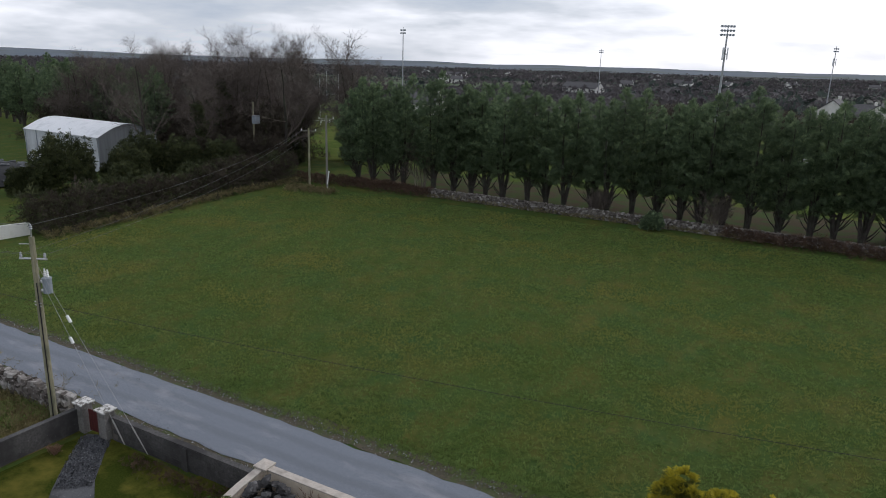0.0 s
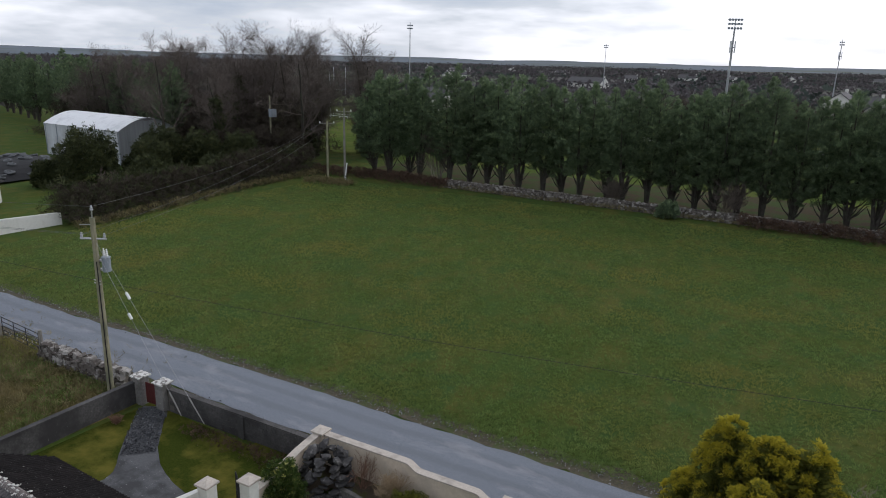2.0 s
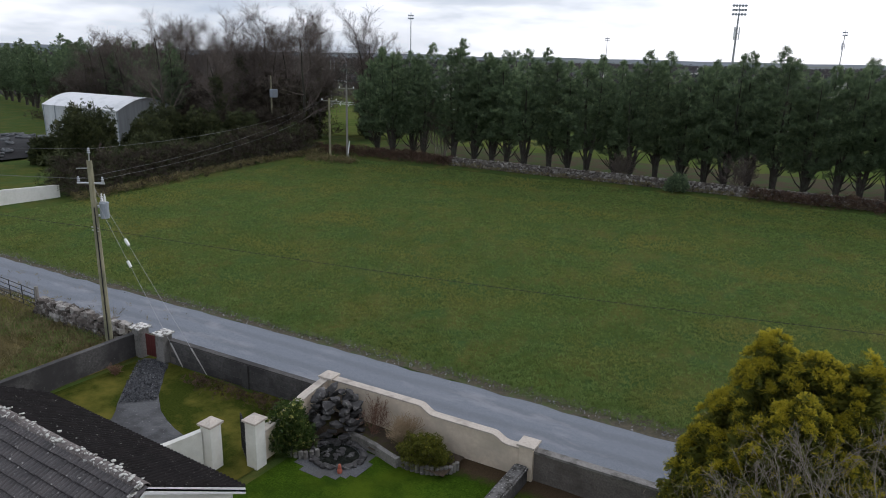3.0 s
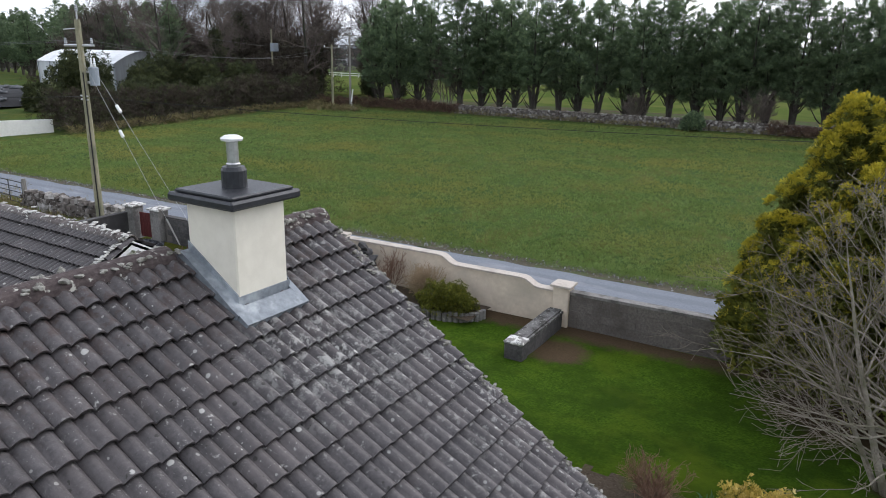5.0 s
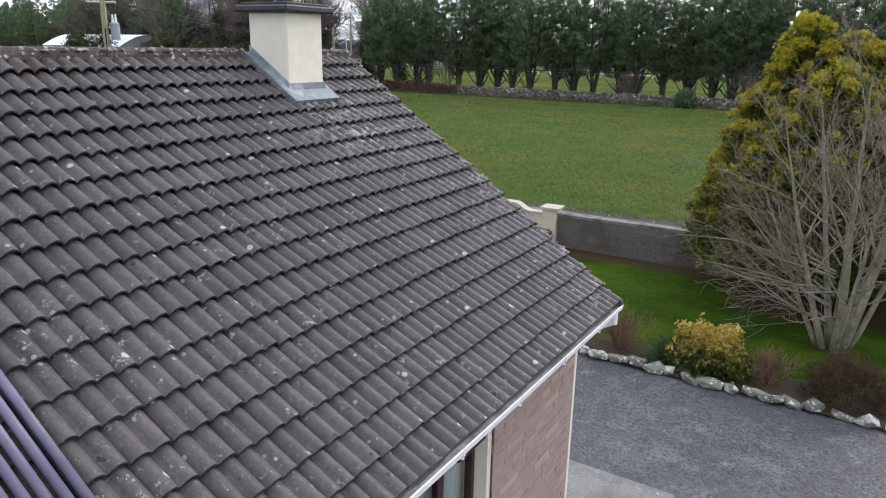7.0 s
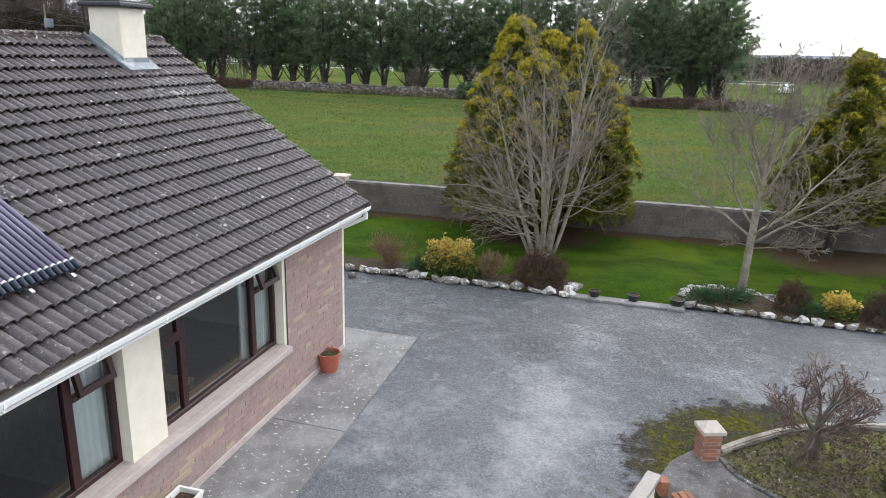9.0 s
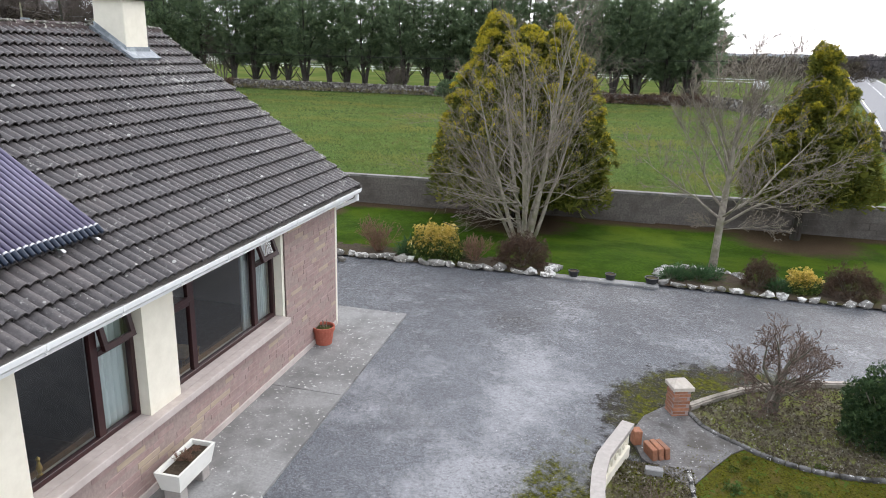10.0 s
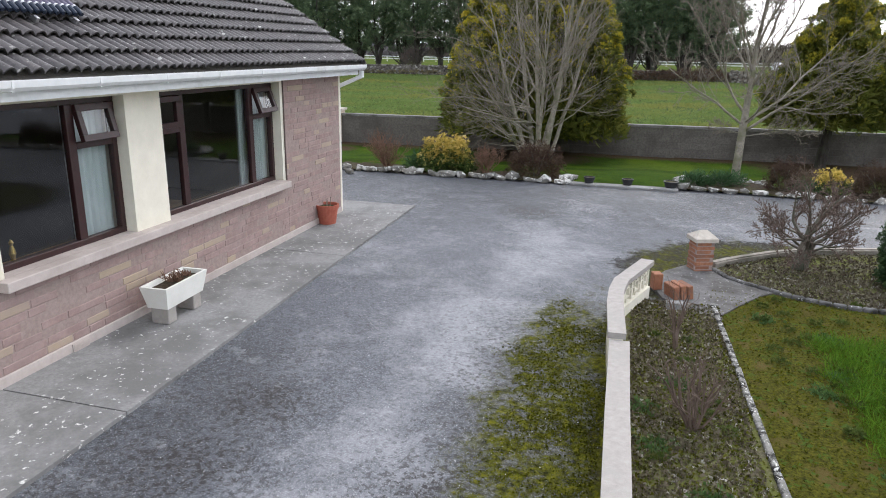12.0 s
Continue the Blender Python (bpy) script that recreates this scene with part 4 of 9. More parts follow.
def wall_with_openings(x0, x1, y0, y1, z0, z1, holes):
    """A wall along y between x0 and x1 with rectangular openings (y, y, z, z)."""
    ys = sorted({y0, y1, *[h[0] for h in holes], *[h[1] for h in holes]})
    zs = sorted({z0, z1, *[h[2] for h in holes], *[h[3] for h in holes]})
    ny, nz = len(ys), len(zs)
    v = [(x, y, z) for x in (x0, x1) for z in zs for y in ys]

    def at(i, j, k):
        return k * ny * nz + j * ny + i

    def solid(i, j):
        if not (0 <= i < ny - 1 and 0 <= j < nz - 1):
            return False
        y, z = (ys[i] + ys[i + 1]) / 2, (zs[j] + zs[j + 1]) / 2
        return not any(h[0] < y < h[1] and h[2] < z < h[3] for h in holes)

    f = []
    for i in range(ny - 1):
        for j in range(nz - 1):
            if not solid(i, j):
                continue
            f.append((at(i, j, 1), at(i + 1, j, 1), at(i + 1, j + 1, 1), at(i, j + 1, 1)))
            f.append((at(i, j, 0), at(i, j + 1, 0), at(i + 1, j + 1, 0), at(i + 1, j, 0)))
            if not solid(i, j - 1):
                f.append((at(i, j, 0), at(i + 1, j, 0), at(i + 1, j, 1), at(i, j, 1)))
            if not solid(i, j + 1):
                f.append((at(i, j + 1, 1), at(i + 1, j + 1, 1), at(i + 1, j + 1, 0), at(i, j + 1, 0)))
            if not solid(i - 1, j):
                f.append((at(i, j, 0), at(i, j, 1), at(i, j + 1, 1), at(i, j + 1, 0)))
            if not solid(i + 1, j):
                f.append((at(i + 1, j, 1), at(i + 1, j, 0), at(i + 1, j + 1, 0), at(i + 1, j + 1, 1)))
    return v, f


W1, W2, W3 = (-3.28, -1.68), (-1.14, 1.42), (-8.2, -5.6)
SILL_Z, HEAD_Z = 0.92, 2.30
holes = [(a, b, SILL_Z, HEAD_Z) for a, b in (W1, W2, W3)]
part("front_wall", wall_with_openings(WALL_X - 0.30, WALL_X, FAR_Y, END_Y, 0, 2.44, holes), RENDER, house, "cream rendered front wall")
gable_outline = [(-10.1, 0.0), (WALL_X - 0.30, 0.0), (WALL_X - 0.30, 2.40), (RIDGE_X, RIDGE_Z - 0.22), (-10.1, 2.62)]


def gable_wall(y0, y1):
    k = len(gable_outline)
    v = [(x, y0, z) for x, z in gable_outline] + [(x, y1, z) for x, z in gable_outline]
    f = [tuple(range(k)), tuple(range(2 * k - 1, k - 1, -1))]
    return v, f + [(i, k + i, k + (i + 1) % k, (i + 1) % k) for i in range(k)]


part("gable_wall", gable_wall(END_Y - 0.3, END_Y - 0.002), RENDER, house)
part("gable_wall", gable_wall(FAR_Y + 0.002, FAR_Y + 0.3), RENDER, house)
part("rear_wall", boxes([(-10.4, -10.1, FAR_Y, END_Y, -0.45, 2.5)]), RENDER, house)
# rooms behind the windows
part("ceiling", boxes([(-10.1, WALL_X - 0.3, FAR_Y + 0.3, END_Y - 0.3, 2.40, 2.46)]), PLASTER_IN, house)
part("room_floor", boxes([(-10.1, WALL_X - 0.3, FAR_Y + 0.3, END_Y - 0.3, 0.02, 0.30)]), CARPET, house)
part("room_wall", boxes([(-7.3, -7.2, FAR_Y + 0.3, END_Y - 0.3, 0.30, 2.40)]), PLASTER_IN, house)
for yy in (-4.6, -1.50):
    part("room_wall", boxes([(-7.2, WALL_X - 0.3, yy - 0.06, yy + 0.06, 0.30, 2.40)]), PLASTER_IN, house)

# roof planes under the tiles
slope_len = math.hypot(EAVE_X - RIDGE_X, RIDGE_Z - EAVE_Z)
up = Vector((RIDGE_X - EAVE_X, 0, RIDGE_Z - EAVE_Z)).normalized()
TOP_Y = 3.66


def slope_slab(eave, ridge, y0, y1, thick=0.05, drop=0.055):
    (ex, ez), (rx, rz) = eave, ridge
    v = []
    for y in (y0, y1):
        for x, z in ((ex, ez - drop), (rx, rz - drop), (rx, rz - drop - thick), (ex, ez - drop - thick)):
            v.append((x, y, z))
    return v, [(0, 1, 2, 3), (7, 6, 5, 4), (0, 4, 5, 1), (1, 5, 6, 2), (2, 6, 7, 3), (3, 7, 4, 0)]


roof = part("roof", slope_slab((EAVE_X + 0.02, EAVE_Z), (RIDGE_X, RIDGE_Z), FAR_Y - 0.25, TOP_Y - 0.01), MORTAR, house, "front roof slope of dark grey lichened concrete tiles")
rear_roof = part("rear_roof", slope_slab((-10.62, 2.50), (RIDGE_X, RIDGE_Z), FAR_Y - 0.25, TOP_Y - 0.01), MORTAR, house)


def tile_profile(s):
    return 0.046 * abs(math.sin(math.pi * s / 0.125)) ** 0.8


def tile_mesh(width=0.25, gauge=0.2457, over=0.04):
    """A double-roman concrete tile: u across, v up the slope, w out of it."""
    ns = 12
    v, f = [], []
    for i in range(ns + 1):
        s = width * i / ns
        h = tile_profile(s)
        v += [(s, 0.004, h * 1.05 + 0.047), (s, gauge + over, h * 0.9 + 0.002), (s, 0.004, h * 1.05 + 0.047), (s, 0.0, h * 1.02 + 0.033), (s, 0.05, h * 0.95 + 0.027)]
    for i in range(ns):
        a, b = 5 * i, 5 * i + 5
        f += [(a, b, b + 1, a + 1), (a + 3, b + 3, b + 2, a + 2), (a + 4, b + 4, b + 3, a + 3)]
    return v, f


def slope_matrix(eave, ridge, y):
    """Local u along the eave, v up the slope, w outward, from the eave at y."""
    (ex, ez), (rx, rz) = eave, ridge
    vv = Vector((rx - ex, 0, rz - ez)).normalized()
    uu = Vector((0, 1, 0)) if rx < ex else Vector((0, -1, 0))
    ww = uu.cross(vv)
    m = Matrix((uu, vv, ww)).transposed().to_4x4()
    m.translation = (ex, y, ez)
    return m


tile_me = to_mesh(tile_mesh(), TILE, True)
garage_tile_me = to_mesh(tile_mesh(), GARAGE_TILE, True)
tile_v, tile_f = tile_mesh()
trng = random.Random(11)


def lay_tiles(host, m, cols, rows_n, gauge, loose_cols, skip=None, width=0.25, loose_from=0, single=None, rest=None):
    """Courses of tiles: singly laid in the first columns, joined past them."""
    jv, jf = [], []
    base = WHERE[host].inverted()
    for c in range(cols):
        for r in range(rows_n):
            if skip and skip(c, r):
                continue
            jit = pose(width * c + trng.uniform(-0.004, 0.004), gauge * r + trng.uniform(-0.006, 0.006), trng.uniform(-0.002, 0.003), trng.uniform(-0.4, 0.4), 0, trng.uniform(-0.35, 0.35))
            mm = base @ m @ jit
            if loose_from <= c < loose_from + loose_cols:
                ob = new("tile", single or tile_me)
                ob.parent = host
                ob.matrix_basis = mm
            else:
                k = len(jv)
                jv += [tuple(mm @ Vector(p)) for p in tile_v]
                jf += [tuple(i + k for i in q) for q in tile_f]
    if jv:
        ob = part("tile_field", (jv, jf), rest or TILE, host, local=True, smooth=True)
        tagged(ob, kind="stuff")


# chimney
CX0, CX1, CY0, CY1 = -6.63, -6.09, 2.03, 2.56
chimney = part("chimney", boxes([(CX0, CX1, CY0, CY1, 4.1, 5.46)], 0.012), RENDER, house, "cream rendered chimney stack")
capbm = boxes([(CX0 - 0.10, CX1 + 0.10, CY0 - 0.10, CY1 + 0.10, 5.46, 5.53), (CX0 - 0.06, CX1 + 0.06, CY0 - 0.06, CY1 + 0.06, 5.53, 5.555)], 0.018)
part("cap", capbm, BLACK_SLAB, chimney, "dark slab chimney cap")
pcx, pcy = (CX0 + CX1) / 2, (CY0 + CY1) / 2
part("chimney_pot", lathe([(0.10, 5.53), (0.10, 5.69), (0.085, 5.72), (0.08, 5.72)], 18, (pcx, pcy, 0)), BLACK_SLAB, chimney, "short black chimney pot", smooth=False)
part("flue", lathe([(0.050, 5.71), (0.056, 5.74), (0.046, 5.75), (0.046, 5.91), (0.040, 5.92)], 16, (pcx, pcy, 0)), STEEL, chimney, "stainless steel flue")
part("flue_cowl", lathe([(0.02, 5.91), (0.082, 5.922), (0.088, 5.94), (0.055, 5.962), (0.01, 5.966)], 20, (pcx, pcy, 0)), CERAMIC, chimney, "white disc cowl")


def flashing():
    """Lead apron in front of the stack and stepped lead at its side, laid over the tiles."""
    bm = bmesh.new()
    m = slope_matrix((EAVE_X, EAVE_Z), (RIDGE_X, RIDGE_Z), 0)

    def sv(x):
        return (EAVE_X - x) / -up.x * 1.0

    s0, s1 = sv(CX1), sv(CX0)
    for u0, u1, v0, v1 in ((CY0 - 0.09, CY1 + 0.05, s0 - 0.16, s0 + 0.02), (CY0 - 0.10, CY0 + 0.01, s0 - 0.05, s1 + 0.05), (CY1 - 0.01, CY1 + 0.05, s0 - 0.06, s1 + 0.05)):
        n = 8
        for i in range(n):
            a, b = v0 + (v1 - v0) * i / n, v0 + (v1 - v0) * (i + 1) / n
            lift = [0.098 + 0.008 * noise.noise(Vector((u0 * 9, t * 9, 1))) for t in (a, b)]
            vs = [bm.verts.new(m @ Vector(p)) for p in ((u0, a, lift[0]), (u1, a, lift[0]), (u1, b, lift[1]), (u0, b, lift[1]))]
            lo = [bm.verts.new(m @ Vector(p)) for p in ((u0, a, 0.0), (u1, a, 0.0), (u1, b, 0.0), (u0, b, 0.0))]
            bm.faces.new(vs)
            for k in range(4):
                bm.faces.new((lo[k], lo[(k + 1) % 4], vs[(k + 1) % 4], vs[k]))
    zf = 4.60
    box(bm, CX1 - 0.01, CX1 + 0.012, CY0 - 0.012, CY1 + 0.012, zf - 0.05, zf + 0.16)
    # lead upstand following the slope at the stack's flank
    k = (RIDGE_Z - EAVE_Z) / (EAVE_X - RIDGE_X)
    for yy in (CY0 - 0.012, CY1 + 0.0):
        pts = []
        for x in (CX1, CX0):
            z = EAVE_Z + (EAVE_X - x) * k
            pts += [(x, z + 0.02), (x, z + 0.17)]
        q = [(pts[0][0], pts[0][1]), (pts[2][0], pts[2][1]), (pts[3][0], pts[3][1]), (pts[1][0], pts[1][1])]
        a = [bm.verts.new((x, yy, z)) for x, z in q]
        b = [bm.verts.new((x, yy + 0.012, z)) for x, z in q]
        bm.faces.new(a)
        bm.faces.new(b[::-1])
        for i in range(4):
            bm.faces.new((a[i], a[(i + 1) % 4], b[(i + 1) % 4], b[i]))
    return bm


part("flashing", flashing(), LEAD, chimney, "grey lead flashing patched with silver sealant")


def half_round(p, q, r, sides=8):
    """An arched ridge tile or gutter from p to q."""
    p, q = Vector(p), Vector(q)
    d = (q - p).normalized()
    side = d.cross(Vector((0, 0, 1))).normalized()
    v, f = [], []
    for c in (p, q):
        for k in range(sides + 1):
            a = math.pi * k / sides
            for rr in (r, r - 0.018):
                v.append(tuple(c + side * rr * math.cos(a) + Vector((0, 0, 1)) * rr * math.sin(a) * 0.85))
    n = 2 * (sides + 1)
    for k in range(sides):
        a = 2 * k
        f += [(a, a + 2, n + a + 2, n + a), (a + 1, n + a + 1, n + a + 3, a + 3)]
        f += [(a, a + 1, a + 3, a + 2), (n + a, n + a + 2, n + a + 3, n + a + 1)]
    f += [(0, n, n + 1, 1), (2 * sides, 2 * sides + 1, n + 2 * sides + 1, n + 2 * sides)]
    return v, f


yy = TOP_Y + 0.02
while yy > FAR_Y:
    y2 = yy - 0.45
    if not (CY0 - 0.05 < (yy + y2) / 2 < CY1 + 0.05):
        part("ridge_tile", half_round((RIDGE_X, yy, RIDGE_Z - 0.03 + trng.uniform(-0.006, 0.006)), (RIDGE_X, y2 - 0.01, RIDGE_Z - 0.03), 0.125), RIDGE, roof)
    yy = y2

# verge mortar and moss lumps
vbm = bmesh.new()
kx = (RIDGE_Z - EAVE_Z) / (EAVE_X - RIDGE_X)
for i in range(46):
    x = EAVE_X + 0.02 + (RIDGE_X - EAVE_X) * i / 45
    z = EAVE_Z + (EAVE_X - x) * kx
    box(vbm, x - 0.05, x + 0.05, TOP_Y - 0.02, TOP_Y + 0.012, z - 0.06, z + 0.004 + 0.02 * (i % 3 == 0))
part("verge", vbm, MORTAR, roof)
mv, mf = [], []
for i in range(330):
    t = trng.random()
    x = EAVE_X + (RIDGE_X - EAVE_X) * (t ** 0.7 if i > 25 else t)
    z = EAVE_Z + (EAVE_X - x) * kx + 0.035
    if i >= 150:
        x, z = RIDGE_X + trng.choice((-0.07, 0.09, 0.12)) + trng.gauss(0, 0.02), RIDGE_Z + 0.035
    rk = rock(trng, trng.uniform(0.03, 0.09), trng.uniform(0.03, 0.07), trng.uniform(0.02, 0.06))
    k = len(mv)
    yq = TOP_Y - (trng.uniform(0.0, 0.10) if i < 150 else trng.uniform(0, 9.5))
    if i >= 150 and CY0 - 0.1 < yq < CY1 + 0.1:
        yq += 0.8
    mv += [(v.co.x + x, v.co.y + yq, v.co.z + z) for v in rk.verts]
    rk.verts.index_update()
    mf += [tuple(v.index + k for v in q.verts) for q in rk.faces]
    rk.free()
tagged(part("moss", (mv, mf), surface("moss and lichen lumps", (0.045, 0.04, 0.028), (0.40, 0.385, 0.34), 14, 0.95, bump=0.4), roof, "dark moss and lichen on the verge"), kind="stuff")

# gutter, fascia, soffit
part("fascia", boxes([(EAVE_X - 0.075, EAVE_X - 0.05, FAR_Y - 0.2, TOP_Y - 0.05, EAVE_Z - 0.205, EAVE_Z - 0.05)]), PVC, house, "white fascia board")
part("soffit", boxes([(WALL_X - 0.05, EAVE_X - 0.075, FAR_Y - 0.2, TOP_Y - 0.05, EAVE_Z - 0.205, EAVE_Z - 0.19)]), RENDER, house)


def gutter_mesh():
    pts = [(-0.045, 0.0), (-0.045, -0.055), (-0.03, -0.080), (0.025, -0.080), (0.052, -0.052), (0.060, 0.0), (0.051, 0.004), (0.044, -0.046), (0.02, -0.070), (-0.025, -0.070), (-0.037, -0.05), (-0.037, 0.0)]
    k = len(pts)
    v = [(EAVE_X + 0.014 + a, y, EAVE_Z - 0.045 + b) for y in (FAR_Y - 0.2, TOP_Y + 0.03) for a, b in pts]
    f = [(i, (i + 1) % k, k + (i + 1) % k, k + i) for i in range(k)] + [tuple(range(k))[::-1], tuple(range(k, 2 * k))]
    return v, f


gutter = part("gutter", gutter_mesh(), PVC, house, "white plastic gutter with lichen specks")
for yb in np.arange(-9.6, 3.6, 0.9):
    part("gutter_clip", boxes([(EAVE_X - 0.04, EAVE_X + 0.066, yb - 0.012, yb + 0.012, EAVE_Z - 0.131, EAVE_Z - 0.122), (EAVE_X + 0.066, EAVE_X + 0.074, yb - 0.012, yb + 0.012, EAVE_Z - 0.10, EAVE_Z - 0.04)]), PVC, gutter)
ys_ = np.arange(FAR_Y, TOP_Y, 0.05)
sv_ = [(EAVE_X + a, float(y), EAVE_Z - 0.062 + b + 0.012 * noise.noise(Vector((y * 6, a * 40, 2)))) for y in ys_ for a, b in ((-0.02, 0.0), (0.015, 0.008), (0.035, 0.006), (0.056, -0.004))]
sf_ = [(4 * i + j, 4 * i + j + 1, 4 * i + j + 5, 4 * i + j + 4) for i in range(len(ys_) - 1) for j in range(3)]
part("silt", (sv_, sf_), surface("gutter silt", (0.20, 0.195, 0.19), (0.42, 0.41, 0.40), 22, 0.95, (0.13, 0.125, 0.11), 3.0, 0.5, 0.68, bump=0.4), gutter, "pale grey silt lying in the gutter")
dp = bmesh.new()
cyl(dp, (EAVE_X + 0.01, TOP_Y - 0.06, EAVE_Z - 0.14), (EAVE_X + 0.01, TOP_Y - 0.06, EAVE_Z - 0.25), 0.04)
cyl(dp, (EAVE_X + 0.01, TOP_Y - 0.06, EAVE_Z - 0.23), (WALL_X - 0.02, END_Y + 0.05, EAVE_Z - 0.40), 0.034)
cyl(dp, (WALL_X - 0.02, END_Y + 0.05, EAVE_Z - 0.38), (WALL_X - 0.02, END_Y + 0.05, 0.06), 0.034)
part("downpipe", dp, PVC, house, "white plastic downpipe at the corner")
part("corner_strip", boxes([(WALL_X - 0.02, WALL_X + 0.028, END_Y - 0.045, END_Y + 0.012, 0.02, 2.35)]), RENDER, house)

# sill, plinth, pier strips
part("window_sill", boxes([(WALL_X + 0.002, WALL_X + 0.13, W1[0] - 0.10, 1.42, SILL_Z - 0.085, SILL_Z + 0.004)], 0.006), SILL, house, "continuous painted concrete sill")
for a, b in (W1, W2):
    part("sill_board", boxes([(WALL_X - 0.20, WALL_X + 0.002, a + 0.002, b - 0.002, SILL_Z - 0.02, SILL_Z + 0.004)]), SILL, house)
part("air_vent", boxes([(WALL_X + 0.04, WALL_X + 0.055, -2.75, -2.55, 0.03, 0.12)] + [(WALL_X + 0.05, WALL_X + 0.062, -2.74, -2.56, 0.04 + 0.02 * k, 0.05 + 0.02 * k) for k in range(4)]), SILL, house, "small louvred air vent")
part("window_sill", boxes([(WALL_X - 0.05, WALL_X + 0.13, W3[0] - 0.10, W3[1] + 0.10, SILL_Z - 0.10, SILL_Z - 0.003)], 0.008), SILL, house)
part("plinth", boxes([(WALL_X - 0.02, WALL_X + 0.045, FAR_Y, END_Y - 0.05, -0.05, 0.135)], 0.006), SILL, house, "painted plinth strip")


def sheet_pane(x, y0, y1, z0, z1):
    """A sheet of glass that faces the drive."""
    return [(x, y0, z0), (x, y1, z0), (x, y1, z1), (x, y0, z1)], [(0, 1, 2, 3)]


def window(name, y0, y1, splits, vents):
    """Mahogany window: outer frame, mullions, vent lights (side, open)."""
    x = WALL_X - 0.16
    h = SILL_Z
    w = part(name, boxes([(x - 0.035, x + 0.035, y0, y1, h, h + 0.06), (x - 0.035, x + 0.035, y0, y1, HEAD_Z - 0.06, HEAD_Z), (x - 0.035, x + 0.035, y0, y0 + 0.06, h + 0.06, HEAD_Z - 0.06), (x - 0.035, x + 0.035, y1 - 0.06, y1, h + 0.06, HEAD_Z - 0.06)], 0.004), MAHOGANY, house, "dark mahogany framed window")
    edges = [y0 + 0.06, *splits, y1 - 0.06]
    for s in splits:
        part("mullion", boxes([(x - 0.03, x + 0.03, s - 0.048, s + 0.048, h + 0.06, HEAD_Z - 0.06)], 0.004), MAHOGANY, w)
    zt = HEAD_Z - 0.44
    for i, (a, b) in enumerate(zip(edges, edges[1:])):
        a2, b2 = a + (0.048 if i else 0), b - (0.048 if i < len(edges) - 2 else 0)
        if i in vents:
            part("transom", boxes([(x - 0.03, x + 0.03, a2, b2, zt - 0.03, zt + 0.03)], 0.004), MAHOGANY, w)
            part("pane", sheet_pane(x, a2, b2, h + 0.06, zt - 0.03), GLASS, w)
            ang = vents[i]
            hz = HEAD_Z - 0.065
            hh = hz - zt - 0.03
            mm = Matrix.Translation((x + 0.03, 0, hz)) @ Matrix.Rotation(radians(-ang), 4, "Y")
            sash = part("vent_sash", boxes([(-0.026, 0.026, a2, b2, -0.062, 0), (-0.026, 0.026, a2, b2, -hh, -hh + 0.062), (-0.026, 0.026, a2, a2 + 0.062, -hh + 0.062, -0.062), (-0.026, 0.026, b2 - 0.062, b2, -hh + 0.062, -0.062)], 0.003, mm), MAHOGANY, w, "top-hung vent sash tilted open")
            vv, vf = sheet_pane(0, a2 + 0.062, b2 - 0.062, -hh + 0.062, -0.062)
            part("vent_pane", ([tuple(mm @ Vector(p)) for p in vv], vf), GLASS, sash)
        else:
            part("pane", sheet_pane(x, a2, b2, h + 0.06, HEAD_Z - 0.06), GLASS, w)
    return w


window("window", W1[0], W1[1], [W1[1] - 0.57], {1: 13})
window("window", W2[0], W2[1], [W2[0] + 0.52, W2[1] - 0.56], {2: 20, 0: 0})
window("window", W3[0], W3[1], [W3[1] - 0.6], {1: 0})
for ob in house.children_recursive:
    if ob.name.startswith(("pane", "vent_pane")):
        ob.visible_shadow = False


def curtain(y0, y1, x, z0, z1, label):
    n = 40
    v, f = [], []
    for i in range(n + 1):
        t = i / n
        d = 0.030 * math.sin(t * 34) + 0.012 * math.sin(t * 71)
        v += [(x + d, y0 + (y1 - y0) * t, z0), (x + d * 0.8, y0 + (y1 - y0) * t, z1)]
    k = len(v)
    v += [(a - 0.006, b, c) for a, b, c in v]
    for i in range(n):
        a = 2 * i
        f += [(a, a + 2, a + 3, a + 1), (k + a, k + a + 1, k + a + 3, k + a + 2)]
    return solo("curtain", (v, f), CURTAIN, label, "curtain", "window curtains", smooth=True)


curtain(W1[1] - 0.54, W1[1] - 0.04, WALL_X - 0.27, 0.30, 2.40, "pale blue-white curtain drawn aside behind the window")
curtain(W2[1] - 0.68, W2[1] - 0.54, WALL_X - 0.27, 0.30, 2.40, "pale blue-white curtain drawn aside behind the window")
curtain(W2[1] - 0.30, W2[1] - 0.02, WALL_X - 0.27, 0.30, 2.40, "pale blue-white curtain drawn aside behind the window")


